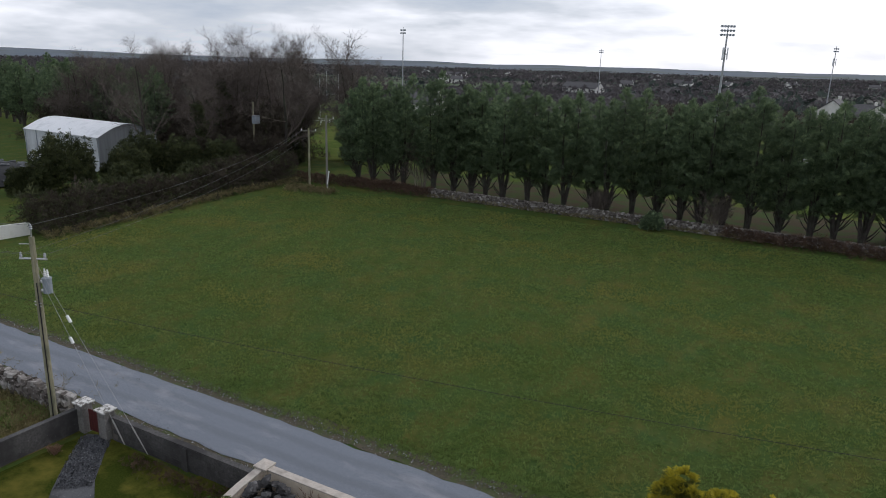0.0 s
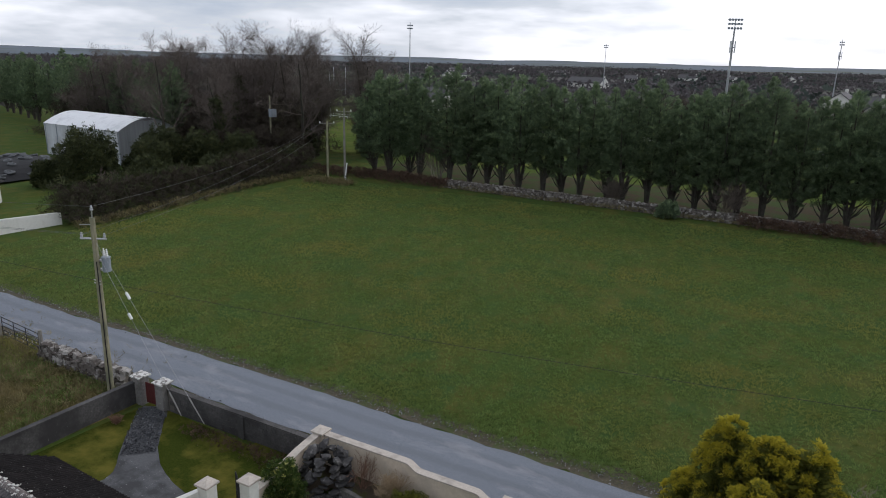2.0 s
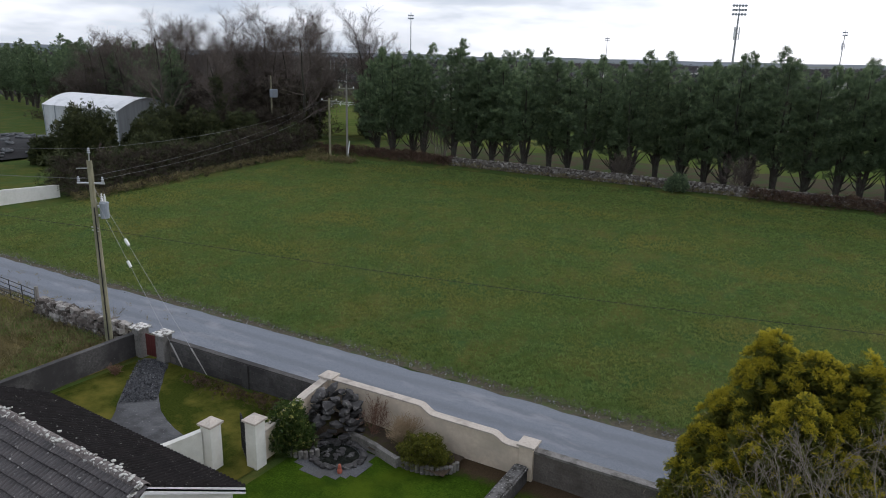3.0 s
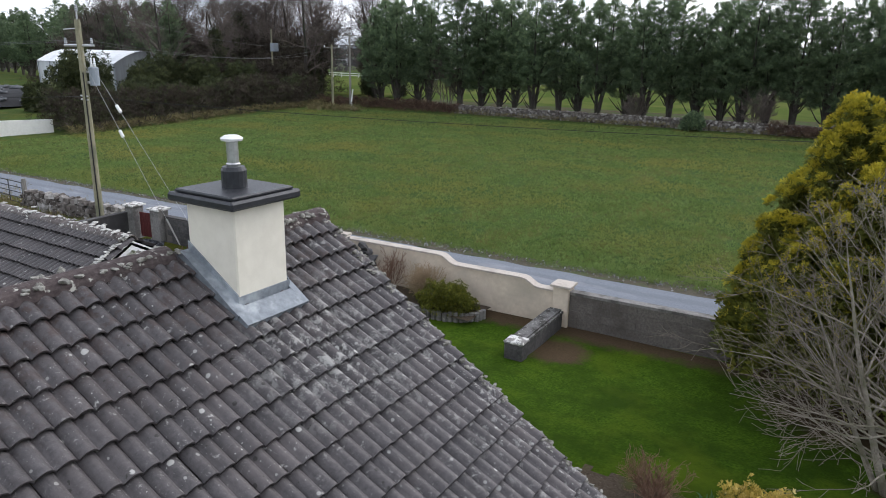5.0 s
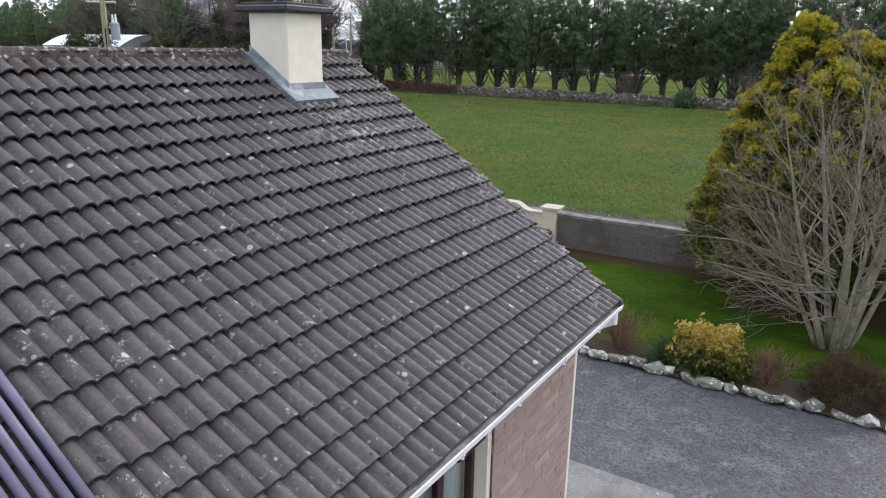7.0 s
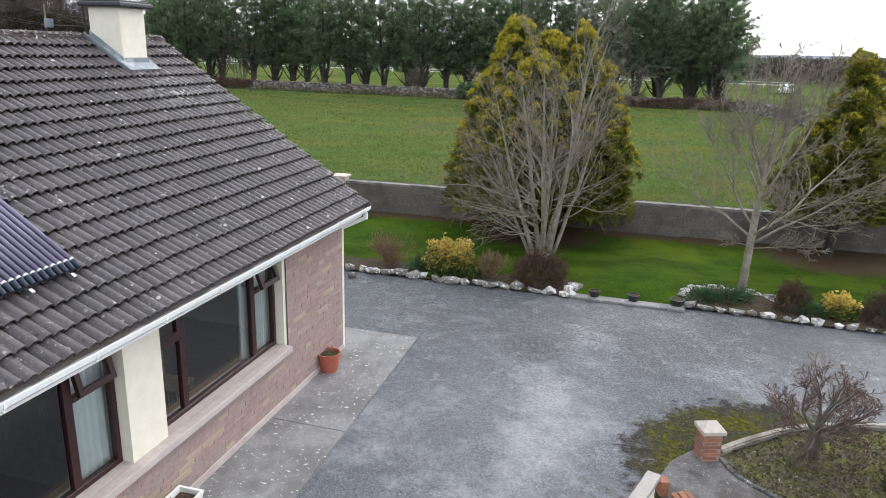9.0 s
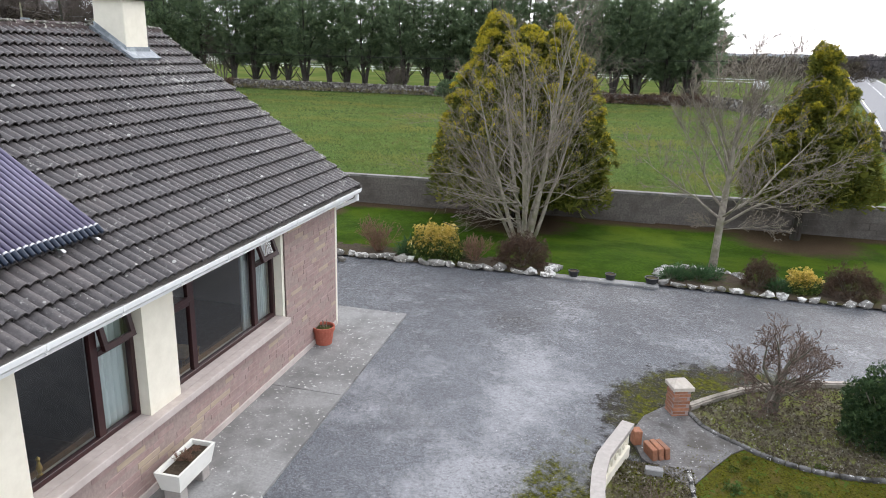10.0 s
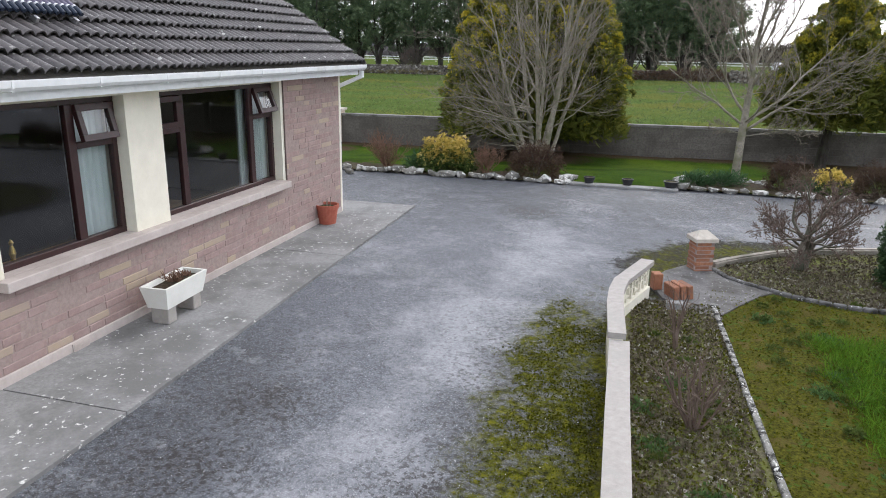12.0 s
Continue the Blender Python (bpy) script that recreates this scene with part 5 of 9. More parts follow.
def dining_chair(x, y, turn):
    c = thing("dining_chair", x, y, 0.30, "pale oak spindle-back dining chair behind the window", "chair", "chairs by the window", turn=turn)
    for a, b in ((-0.19, -0.19), (0.19, -0.19)):
        bm = bmesh.new()
        cyl(bm, (a, b, 0), (a, b, 0.44), 0.018, 0.020, 8)
        part("leg", bm, OAK, c, local=True)
    for a in (-0.19, 0.19):
        bm = bmesh.new()
        cyl(bm, (a, 0.19, 0), (a, 0.24, 0.98), 0.020, 0.018, 8)
        part("back_post", bm, OAK, c, local=True)
    part("seat", boxes([(-0.22, 0.22, -0.22, 0.21, 0.44, 0.475)], 0.01), OAK, c, local=True)
    part("top_rail", boxes([(-0.21, 0.21, 0.215, 0.245, 0.90, 0.99)], 0.006), OAK, c, local=True)
    for a in np.linspace(-0.14, 0.14, 5):
        bm = bmesh.new()
        cyl(bm, (a, 0.20, 0.47), (a, 0.23, 0.91), 0.010, 0.010, 6)
        part("spindle", bm, CURTAIN, c, local=True)
    return c


dining_chair(-4.25, -0.55, 75)
dining_chair(-4.25, 0.15, 95)
orn = lathe([(0.03, 0), (0.035, 0.02), (0.015, 0.05), (0.03, 0.10), (0.022, 0.14), (0.012, 0.17), (0.022, 0.20), (0.005, 0.225)], 12, (WALL_X - 0.25, -2.95, SILL_Z))
solo("ornament", orn, GOLD_METAL, "small gilt ornament on the window board", "ornament")
solo("window_board", boxes([(WALL_X - 0.40, WALL_X - 0.20, W1[0], W2[1], SILL_Z - 0.03, SILL_Z - 0.002)], 0.004), OAK, "oak window board inside", "shelf", kind="structure")

# concrete path along the front
pth = part("path", prism([(WALL_X - 0.02, -12), (-1.95, -12), (-2.05, -3.52), (WALL_X - 0.02, -3.52)], -0.10, 0.045), CONCRETE)
tagged(pth, "grey concrete path slab with white lichen spots", "path", "path slabs", "structure")
for a, b in ((-3.505, 0.90), (0.915, 4.25)):
    xa, xb = -2.05 - 0.023 * (a + 3.52), -2.05 - 0.023 * (b + 3.52)
    ob = part("path", prism([(WALL_X - 0.02, a), (xa, a), (xb, b), (WALL_X - 0.02 - (0.9 if b > 4 else 0), b)] if b < 4 else [(WALL_X - 0.02, a), (xa, a), (xb, b), (-4.6, b), (-4.6, END_Y + 0.02), (WALL_X - 0.02, END_Y + 0.02)], -0.10, 0.045), CONCRETE)
    tagged(ob, "grey concrete path slab with white lichen spots", "path", "path slabs", "structure")

# ---- solar collector on the roof ----
sm = slope_matrix((EAVE_X, EAVE_Z), (RIDGE_X, RIDGE_Z), 0)


def on_roof(u, v, w):
    return tuple(sm @ Vector((u, v, w)))


SU0, SU1, SV0, SV1 = -3.98, -1.86, 0.72, 2.26
collector = thing("solar_collector", *on_roof((SU0 + SU1) / 2, SV0, 0.06), "evacuated-tube solar water collector fixed on the roof tiles", "solar collector")


def roof_box(rows, bevel=0.0):
    return boxes(rows, bevel, sm)


part("manifold", roof_box([(SU0 - 0.04, SU1 + 0.04, SV1, SV1 + 0.16, 0.07, 0.19)], 0.025), SLATE_METAL, collector, "blue-grey manifold box")
part("lower_rail", roof_box([(SU0 - 0.02, SU1 + 0.02, SV0 + 0.03, SV0 + 0.09, 0.075, 0.115)], 0.006), SLATE_METAL, collector)
for u in (SU0 + 0.03, (SU0 + SU1) / 2, SU1 - 0.03):
    part("side_rail", roof_box([(u - 0.02, u + 0.02, SV0, SV1, 0.068, 0.092)], 0.004), SLATE_METAL, collector)
NT = 30
for i in range(NT):
    u = SU0 + 0.03 + (SU1 - SU0 - 0.06) * i / (NT - 1)
    bm = bmesh.new()
    cyl(bm, on_roof(u, SV0 + 0.07, 0.130), on_roof(u, SV1 + 0.02, 0.130), 0.0245, 0.0245, 12)
    tb = part("glass_tube", bm, SOLAR_TUBE, collector, smooth=True)
    bm = bmesh.new()
    cyl(bm, on_roof(u, SV0 + 0.060, 0.130), on_roof(u, SV0 + 0.080, 0.130), 0.0282, 0.0282, 12)
    part("silver_tip", bm, STEEL, tb)
    bm = bmesh.new()
    cyl(bm, on_roof(u, SV0 - 0.03, 0.122), on_roof(u, SV0 + 0.061, 0.130), 0.020, 0.031, 12)
    part("tube_cup", bm, SLATE_METAL, tb)
for u in (SU0 + 0.10, SU0 + 0.80, SU0 + 1.55, SU1 - 0.12):
    part("bracket", roof_box([(u - 0.018, u + 0.018, SV0 - 0.09, SV0 - 0.04, 0.05, 0.10), (u - 0.01, u + 0.01, SV0 - 0.06, SV0 + 0.05, 0.05, 0.075)], 0.003), STEEL, collector)
bm = bmesh.new()
pts = [on_roof(SU1 + 0.02, SV1 + 0.10, 0.18), on_roof(SU1 + 0.10, SV1 + 0.12, 0.19), on_roof(SU1 + 0.16, SV1 + 0.09, 0.17), on_roof(SU1 + 0.20, SV1 + 0.02, 0.10), on_roof(SU1 + 0.21, SV1 - 0.01, 0.05)]
for a, b in zip(pts, pts[1:]):
    cyl(bm, a, b, 0.022, 0.022, 8)
part("pipe", bm, RUBBER, collector, "black insulated pipe")

# ---- boundary walls ----
def along(x):
    return (x, boundary_y(x))


BT = math.atan(0.05)
bw = part("boundary_wall", wall_run([along(-8.5), along(14.0)], 0.20, 0.50, -0.60), MORTAR)
tagged(bw, "grey concrete block garden wall with weathered top", "garden wall", kind="structure")
part("coping", wall_run([along(-8.5), along(14.0)], 0.27, 0.575, 0.50), BLOCK_CAP, bw, "lichened concrete wall top")
fw = part("lane_wall", wall_run([along(-24.0), along(-16.3)], 0.20, 0.52, -0.60), MORTAR)
tagged(fw, "grey block wall between side garden and lane", "garden wall", kind="structure")
part("coping", wall_run([along(-24.0), along(-16.3)], 0.24, 0.565, 0.52), DARK_BLOCK, fw)
part("pier", boxes([(-20.0, -19.7, boundary_y(-19.85) - 0.17, boundary_y(-19.85) - 0.08, -0.5, 0.50)]), DARK_BLOCK, fw)
sw = part("side_wall", wall_run([(-25.75, 14.0), (-25.5, 8.0), (-25.0, -2.0)], 0.20, [0.52, 0.52, 0.50], -0.70), DARK_BLOCK)
tagged(sw, "grey block wall beside the rough paddock", "garden wall", kind="structure")
part("coping", wall_run([(-25.75, 14.0), (-25.5, 8.0), (-25.0, -2.0)], 0.24, [0.565, 0.565, 0.545], [0.52, 0.52, 0.50]), DARK_BLOCK, sw)
low = thing("low_wall", -8.5, 13.3, -0.43, "short low garden wall of grey blocks with lichened top", "garden wall")
part("body", wall_run([(-8.62, 12.3), (-8.68, 14.85)], 0.38, 0.02, -0.55), DARK_BLOCK, low)
part("coping", wall_run([(-8.62, 12.3), (-8.68, 14.85)], 0.44, 0.075, 0.02), KERB, low, "lichened coping")
part("coping_top", wall_run([(-8.62, 12.3), (-8.68, 14.85)], 0.32, 0.115, 0.075), KERB, low)
part("end_block", boxes([(-0.23, 0.23, -0.20, 0.16, -0.55, 0.05)], 0.02, pose(-8.60, 12.38, 0, 0, 0, 2)), DARK_BLOCK, low)
part("end_cap", boxes([(-0.25, 0.25, -0.22, 0.20, 0.05, 0.135)], 0.03, pose(-8.60, 12.38, 0, 0, 0, 2)), LICHEN_CAP, low, "end cap white with lichen")


def cream_profile(xs):
    out = []
    for x in xs:
        z = 0.93 - 0.23 * smooth01((x + 12.35) / 0.5) - 0.20 * smooth01((x + 9.75) / 0.45)
        out.append(z)
    return out


xs = [float(x) for x in np.arange(-16.0, -8.75, 0.12)]
cw = part("cream_wall", wall_run([along(x) for x in xs], 0.22, cream_profile(xs), -0.60), PINK_RENDER)
tagged(cw, "pale peach rendered garden wall stepping down in curves", "garden wall", kind="structure")
part("coping", wall_run([along(x) for x in xs], 0.30, [z + 0.05 for z in cream_profile(xs)], cream_profile(xs)), COPING, cw, "weathered beige coping")
ret = [(-16.05, 14.7), (-16.0, 13.6), (-15.9, 12.5), (-15.78, 11.4)]
rw = part("return_wall", wall_run(ret, 0.22, [0.93, 0.80, 0.62, 0.55], -0.60), PINK_RENDER)
tagged(rw, "peach rendered return wall beside the rockery", "garden wall", kind="structure")
part("coping", wall_run(ret, 0.30, [0.98, 0.85, 0.67, 0.60], [0.93, 0.80, 0.62, 0.55]), COPING, rw)


def pier(name, x, y, half, zb, zt, body, capm, label, cap_over=0.06, peak=0.10, turn=2.9):
    p = thing(name, x, y, zb, label, "pier", turn=turn)
    part("shaft", boxes([(-half, half, -half, half, 0, zt - zb)], 0.012), body, p, local=True)
    h = half + cap_over
    v = [(-h, -h, zt - zb), (h, -h, zt - zb), (h, h, zt - zb), (-h, h, zt - zb), (-h, -h, zt - zb + 0.06), (h, -h, zt - zb + 0.06), (h, h, zt - zb + 0.06), (-h, h, zt - zb + 0.06), (0, 0, zt - zb + 0.06 + peak)]
    f = [(3, 2, 1, 0), (0, 1, 5, 4), (1, 2, 6, 5), (2, 3, 7, 6), (3, 0, 4, 7), (4, 5, 8), (5, 6, 8), (6, 7, 8), (7, 4, 8)]
    part("cap", (v, f), capm, p, local=True)
    return p


pier("wall_pier", -16.02, boundary_y(-16.0), 0.20, -0.45, 0.98, PINK_RENDER, COPING, "peach rendered corner pier with moulded cap", 0.07, 0.06)
pier("wall_pier", -8.62, boundary_y(-8.62), 0.22, -0.45, 0.68, PINK_RENDER, COPING, "peach rendered end pier with flat cap", 0.06, 0.03)
pier("gate_pier", -15.72, 11.10, 0.21, -0.45, 1.08, WHITE_RENDER, COPING, "off-white rendered gate pier with stone cap", 0.06, 0.07)
pier("gate_pier", -16.72, 10.30, 0.21, -0.45, 1.02, WHITE_RENDER, COPING, "off-white rendered gate pier with stone cap", 0.06, 0.07)
pier("gate_pier", -25.55, 14.12, 0.23, -0.45, 0.80, BLOCK_CAP, WHITE_STONE, "grey block gate pier with white capping slab", 0.08, 0.03)
pier("gate_pier", -24.27, 14.26, 0.23, -0.45, 0.78, BLOCK_CAP, WHITE_STONE, "grey block gate pier with white capping slab", 0.08, 0.03)
gw = part("gate_wall", wall_run([(-16.9, 10.1), (-17.4, 9.4), (-17.7, 8.6)], 0.2, [0.85, 0.62, 0.55], -0.6), WHITE_RENDER)
tagged(gw, "off-white rendered wall running to the gate", "garden wall", kind="structure")


def iron_gate(x, y, z, length, height, turn, label, bars=7, mat_=None):
    g = thing("iron_gate", x, y, z, label, "gate", turn=turn)
    mat_ = mat_ or BLACK_METAL
    for zz in (0.06, height * 0.5, height):
        bm = bmesh.new()
        cyl(bm, (0, 0, zz), (length, 0, zz), 0.014, 0.014, 6)
        part("rail", bm, mat_, g, local=True)
    for i in range(bars + 1):
        a = length * i / bars
        bm = bmesh.new()
        cyl(bm, (a, 0, 0.03), (a, 0, height + (0.08 if 0 < i < bars else 0)), 0.010 if 0 < i < bars else 0.016, None, 6)
        part("upright", bm, mat_, g, local=True)
    return g


iron_gate(-15.95, 10.95, -0.38, 0.9, 1.25, 148, "black wrought iron garden gate standing open")
pg = thing("wooden_gate", -25.30, 14.15, -0.40, "dull red boarded garden gate between grey piers", "gate", turn=5)
for i in range(6):
    part("board", boxes([(0.02 + i * 0.135, 0.145 + i * 0.135, -0.015, 0.015, 0.05, 0.98)], 0.004), RED_PAINT, pg, local=True)
for z in (0.2, 0.8):
    part("ledge", boxes([(0.02, 0.82, 0.015, 0.04, z, z + 0.09)]), RED_PAINT, pg, local=True)

# ---- garage behind the house ----
garage = thing("garage", -15.8, 5.1, -0.43, "off-white rendered outbuilding with grey tiled gable roof", "garage")
GX0, GX1, GY0, GY1, GYR = -20.0, -12.1, 2.62, 7.50, 5.08
part("wall", boxes([(GX0 + 0.3, GX1 - 0.07, GY0 + 0.2, GY0 + 0.4, -0.6, 2.25)]), WHITE_RENDER, garage)
part("wall", boxes([(GX0 + 0.3, GX1 - 0.07, GY1 - 0.5, GY1 - 0.3, -0.6, 2.1)]), WHITE_RENDER, garage)


def gable_x(x0, x1):
    pts = [(GY0 + 0.2, -0.6), (GY1 - 0.3, -0.6), (GY1 - 0.3, 2.28), (GYR, 3.48), (GY0 + 0.2, 2.28)]
    k = len(pts)
    v = [(x0, y, z) for y, z in pts] + [(x1, y, z) for y, z in pts]
    return v, [tuple(range(k))[::-1], tuple(range(k, 2 * k))] + [(i, (i + 1) % k, k + (i + 1) % k, k + i) for i in range(k)]


part("gable", gable_x(GX1 - 0.25, GX1 - 0.06), WHITE_RENDER, garage, "off-white rendered gable")
part("gable", gable_x(GX0 + 0.1, GX0 + 0.3), WHITE_RENDER, garage)
part("garage_door", boxes([(GX1 - 0.06, GX1 - 0.03, 4.05, 6.25, -0.4, 1.95)], 0.01), WHITE_METAL, garage, "white up-and-over garage door")
bm = bmesh.new()
cyl(bm, (GX1 - 0.05, GYR - 0.02, 3.05), (GX1 + 0.10, GYR - 0.06, 3.02), 0.05, 0.09, 12)
part("floodlight", bm, TRANSFORMER, garage, "small grey floodlight under the gable peak")
for y0, y1, z1 in ((GY0, GYR, 2.20), (GY1, GYR, 2.20)):
    v = [(GX1 - 0.01, y0, z1 - 0.16), (GX1 - 0.01, y1, 3.58 - 0.16), (GX1 - 0.01, y1, 3.58 - 0.0), (GX1 - 0.01, y0, z1)]
    v += [(x + 0.03, y, z) for x, y, z in v]
    part("barge_board", (v, [(0, 1, 2, 3), (7, 6, 5, 4), (0, 4, 5, 1), (1, 5, 6, 2), (2, 6, 7, 3), (3, 7, 4, 0)]), PVC, garage, "white barge board")


def garage_slope(y0, y1, z0, z1, drop):
    v = [(x, y, z - d) for x in (GX0, GX1 + 0.02) for y, z in ((y0, z0), (y1, z1)) for d in (drop, drop + 0.05)]
    return v, [(0, 2, 3, 1), (4, 5, 7, 6), (0, 4, 6, 2), (1, 3, 7, 5), (0, 1, 5, 4), (2, 6, 7, 3)]


g_roof = part("roof", garage_slope(GY0, GYR, 2.20, 3.60, 0.05), MORTAR, garage, "garage roof slope of brownish grey concrete tiles")
g_roof_b = part("rear_roof", garage_slope(GY1, GYR, 2.20, 3.60, 0.05), MORTAR, garage)
x = GX0
while x < GX1:
    part("ridge_tile", half_round((x, GYR, 3.57), (min(x + 0.44, GX1 + 0.04), GYR, 3.57), 0.12, 6), RIDGE_PALE, g_roof)
    x += 0.45

gv, gf = [], []
lrng = random.Random(29)
for i in range(190):
    s = lrng.random()
    if i < 110:
        px, py = GX1 + 0.01 - abs(lrng.gauss(0, 0.05)), GY0 + (GYR - GY0) * s
        pz = 2.27 + 1.40 * s
    else:
        px, py, pz = GX0 + (GX1 - GX0) * s, GYR + lrng.gauss(0, 0.07), 3.665
    rk = rock(lrng, lrng.uniform(0.05, 0.13), lrng.uniform(0.05, 0.12), lrng.uniform(0.02, 0.05))
    k = len(gv)
    gv += [(v.co.x + px, v.co.y + py, v.co.z + pz) for v in rk.verts]
    rk.verts.index_update()
    gf += [tuple(v.index + k for v in q.verts) for q in rk.faces]
    rk.free()
tagged(part("lichen", (gv, gf), surface("pale lichen lumps", (0.34, 0.33, 0.30), (0.62, 0.61, 0.57), 14, 0.95, (0.12, 0.11, 0.09), 5, 0.55, 0.68, bump=0.4), g_roof, "pale lichen on ridge and verge"), kind="stuff")

# ---- rockery and pond ----
rr = random.Random(21)
rock_me = [to_mesh(rock(rr, 0.50, 0.40, 0.25), DARK_STONE) for _ in range(5)]
rockery = thing("rockery", -15.1, 14.0, -0.43, "tall rockery heap of dark stones in the wall corner", "rockery")
n = 0
for layer in range(8):
    z = -0.46 + layer * 0.19
    rad = 0.98 * math.sqrt(1 - (layer / 8.3) ** 2)
    for k in range(max(3, int(rad * 9))):
        a = 2 * math.pi * k / max(3, int(rad * 9)) + layer
        ob = new("stone", rock_me[n % 5])
        ob.parent = rockery
        ob.matrix_basis = WHERE[rockery].inverted() @ pose(-15.05 + rad * math.cos(a) * 0.9, 13.95 + rad * 0.75 * math.sin(a), z, rr.uniform(-25, 25), rr.uniform(-25, 25), rr.uniform(0, 360)) @ Matrix.Scale(rr.uniform(0.75, 1.2), 4)
        n += 1
pond = thing("pond", -14.05, 12.9, -0.43, "small garden pond with stone kerb", "pond")
part("water", prism([(-14.05 + 0.75 * math.cos(a), 12.85 + 0.6 * math.sin(a)) for a in np.linspace(0, 2 * math.pi, 20, endpoint=False)], -0.46, -0.395), WATER, pond, "dark still water")
for k in range(22):
    a = 2 * math.pi * k / 22
    ob = new("stone", rock_me[k % 5])
    ob.parent = pond
    ob.matrix_basis = WHERE[pond].inverted() @ pose(-14.05 + 0.86 * math.cos(a), 12.85 + 0.72 * math.sin(a), -0.45, 0, 0, rr.uniform(0, 360)) @ Matrix.Diagonal((0.75, 0.6, 0.85, 1))
rubble_bits = random.Random(33)
for k in range(16):
    ob = new("stone", rock_me[k % 5])
    ob.parent = pond
    ob.matrix_basis = WHERE[pond].inverted() @ pose(-14.05 + rubble_bits.uniform(-0.55, 0.5), 12.82 + rubble_bits.uniform(-0.4, 0.35), -0.42, rubble_bits.uniform(-30, 30), 0, rubble_bits.uniform(0, 360)) @ Matrix.Scale(rubble_bits.uniform(0.3, 0.6), 4)
rwl = part("retaining_wall", wall_run([(-14.3, 13.75), (-13.7, 13.72), (-13.1, 13.62), (-12.6, 13.48), (-12.1, 13.36)], 0.16, -0.10, -0.60), BLOCK_CAP)
tagged(rwl, "low grey concrete retaining wall of the raised bed", "garden wall", kind="structure")
log_bed = thing("log_edging", -12.5, 13.6, -0.43, "raised bed edging of grey upright logs", "edging")
bed_line = [(-15.6, 12.3), (-15.2, 12.0), (-14.7, 12.15), (-14.4, 12.6)] + [(-13.0, 13.55), (-12.6, 13.5), (-12.2, 13.5), (-11.8, 13.45), (-11.3, 13.5), (-10.9, 13.7), (-10.6, 14.0), (-10.5, 14.4)]
for (x0, y0), (x1, y1) in zip(bed_line, bed_line[1:]):
    if x1 - x0 > 1:
        continue
    for t in (0, 0.33, 0.66):
        bm = bmesh.new()
        xx, yy_ = x0 + (x1 - x0) * t, y0 + (y1 - y0) * t
        cyl(bm, (xx, yy_, -0.5), (xx, yy_, -0.16 + rr.uniform(-0.02, 0.02)), 0.075, 0.07, 8)
        part("log", bm, BLOCK_CAP, log_bed)
solo("raised_soil", sheet(-15.9, -10.55, 12.2, 14.75, 0.25, 0.20, lambda x, y: y < boundary_y(x) - 0.12 and (y > 13.55 if x > -14.2 else y > 12.2) and not ((x + 14.05) ** 2 + (y - 12.85) ** 2 < 0.9)), SOIL, "dark soil of the raised bed", "flower bed", kind="structure")
solo("pond_paving", sheet(-15.3, -12.8, 11.6, 13.7, 0.2, 0.032, lambda x, y: (x + 14.0) ** 2 / 1.5 + (y - 12.7) ** 2 / 1.1 < 1), gravel, "grey stone paving round the pond", "paving", kind="structure")

# ---- flower beds on the drive's edge ----
er = random.Random(31)
stone_me = [to_mesh(rock(er, er.uniform(0.24, 0.40), er.uniform(0.18, 0.26), er.uniform(0.15, 0.26)), STONE) for _ in range(7)]
white_me = [to_mesh(rock(er, er.uniform(0.22, 0.36), er.uniform(0.18, 0.25), er.uniform(0.14, 0.24)), WHITE_STONE) for _ in range(4)]


def edging_stone(x, y, white, s=1.0):
    ob = new("edging_stone", (white_me if white else stone_me)[er.randrange(4 if white else 7)])
    ob.matrix_basis = pose(x, y, ground_z(x, y) - 0.01, er.uniform(-12, 12), er.uniform(-12, 12), er.uniform(-25, 25)) @ Matrix.Scale(s * er.uniform(0.9, 1.4), 4)
    tagged(ob, "whitewashed rough edging stone" if white else "rough grey limestone edging stone with pale lichen", "stone", "edging stones")


for x, y in ((-4.92, 6.84), (-4.72, 7.05), (-5.05, 7.15)):
    edging_stone(x, y, y < 7.1, 0.9)
x = -5.25
while x < 0.15:
    edging_stone(x, 7.50 + er.uniform(-0.05, 0.06), er.random() < 0.22)
    x += er.uniform(0.24, 0.36)
for i in range(4):
    edging_stone(0.12 + er.uniform(-0.06, 0.06), 7.55 + i * 0.20, i < 3, 0.95)
for k in range(17):
    a = math.pi * (0.08 + 1.05 * k / 16)
    edging_stone(3.42 + 0.95 * math.cos(a), 8.55 + 0.72 * math.sin(a), True, 0.72)
for x in np.arange(2.55, 4.3, 0.30):
    edging_stone(x, 7.72 - 0.03 * (x - 2.5), er.random() < 0.3, 0.85)
x = 4.4
while x < 11.0:
    edging_stone(x, 7.62 - 0.035 * (x - 4.4), er.random() < 0.3, 0.78)
    x += er.uniform(0.26, 0.38)
solo("flower_bed", sheet(-5.4, 0.15, 7.45, 8.65, 0.15, 0.05, lambda x, y: y < 8.45 + 0.15 * noise.noise(Vector((x * 1.5, 0, 0)))), SOIL, "dark soil bed with dead winter growth", "flower bed", kind="structure")
solo("tree_bed", sheet(2.45, 4.4, 7.6, 9.4, 0.12, 0.06, lambda x, y: ((x - 3.42) / 0.93) ** 2 + ((y - 8.5) / 0.85) ** 2 < 1 or (y < 8.4 and 2.6 < x < 4.3)), SOIL, "soil ring round the young tree", "flower bed", kind="structure")
solo("flower_bed", sheet(4.2, 11.5, 7.2, 8.6, 0.15, 0.05, lambda x, y: y > 7.55 - 0.035 * (x - 4.4)), SOIL, "dark soil bed beside the drive", "flower bed", kind="structure")
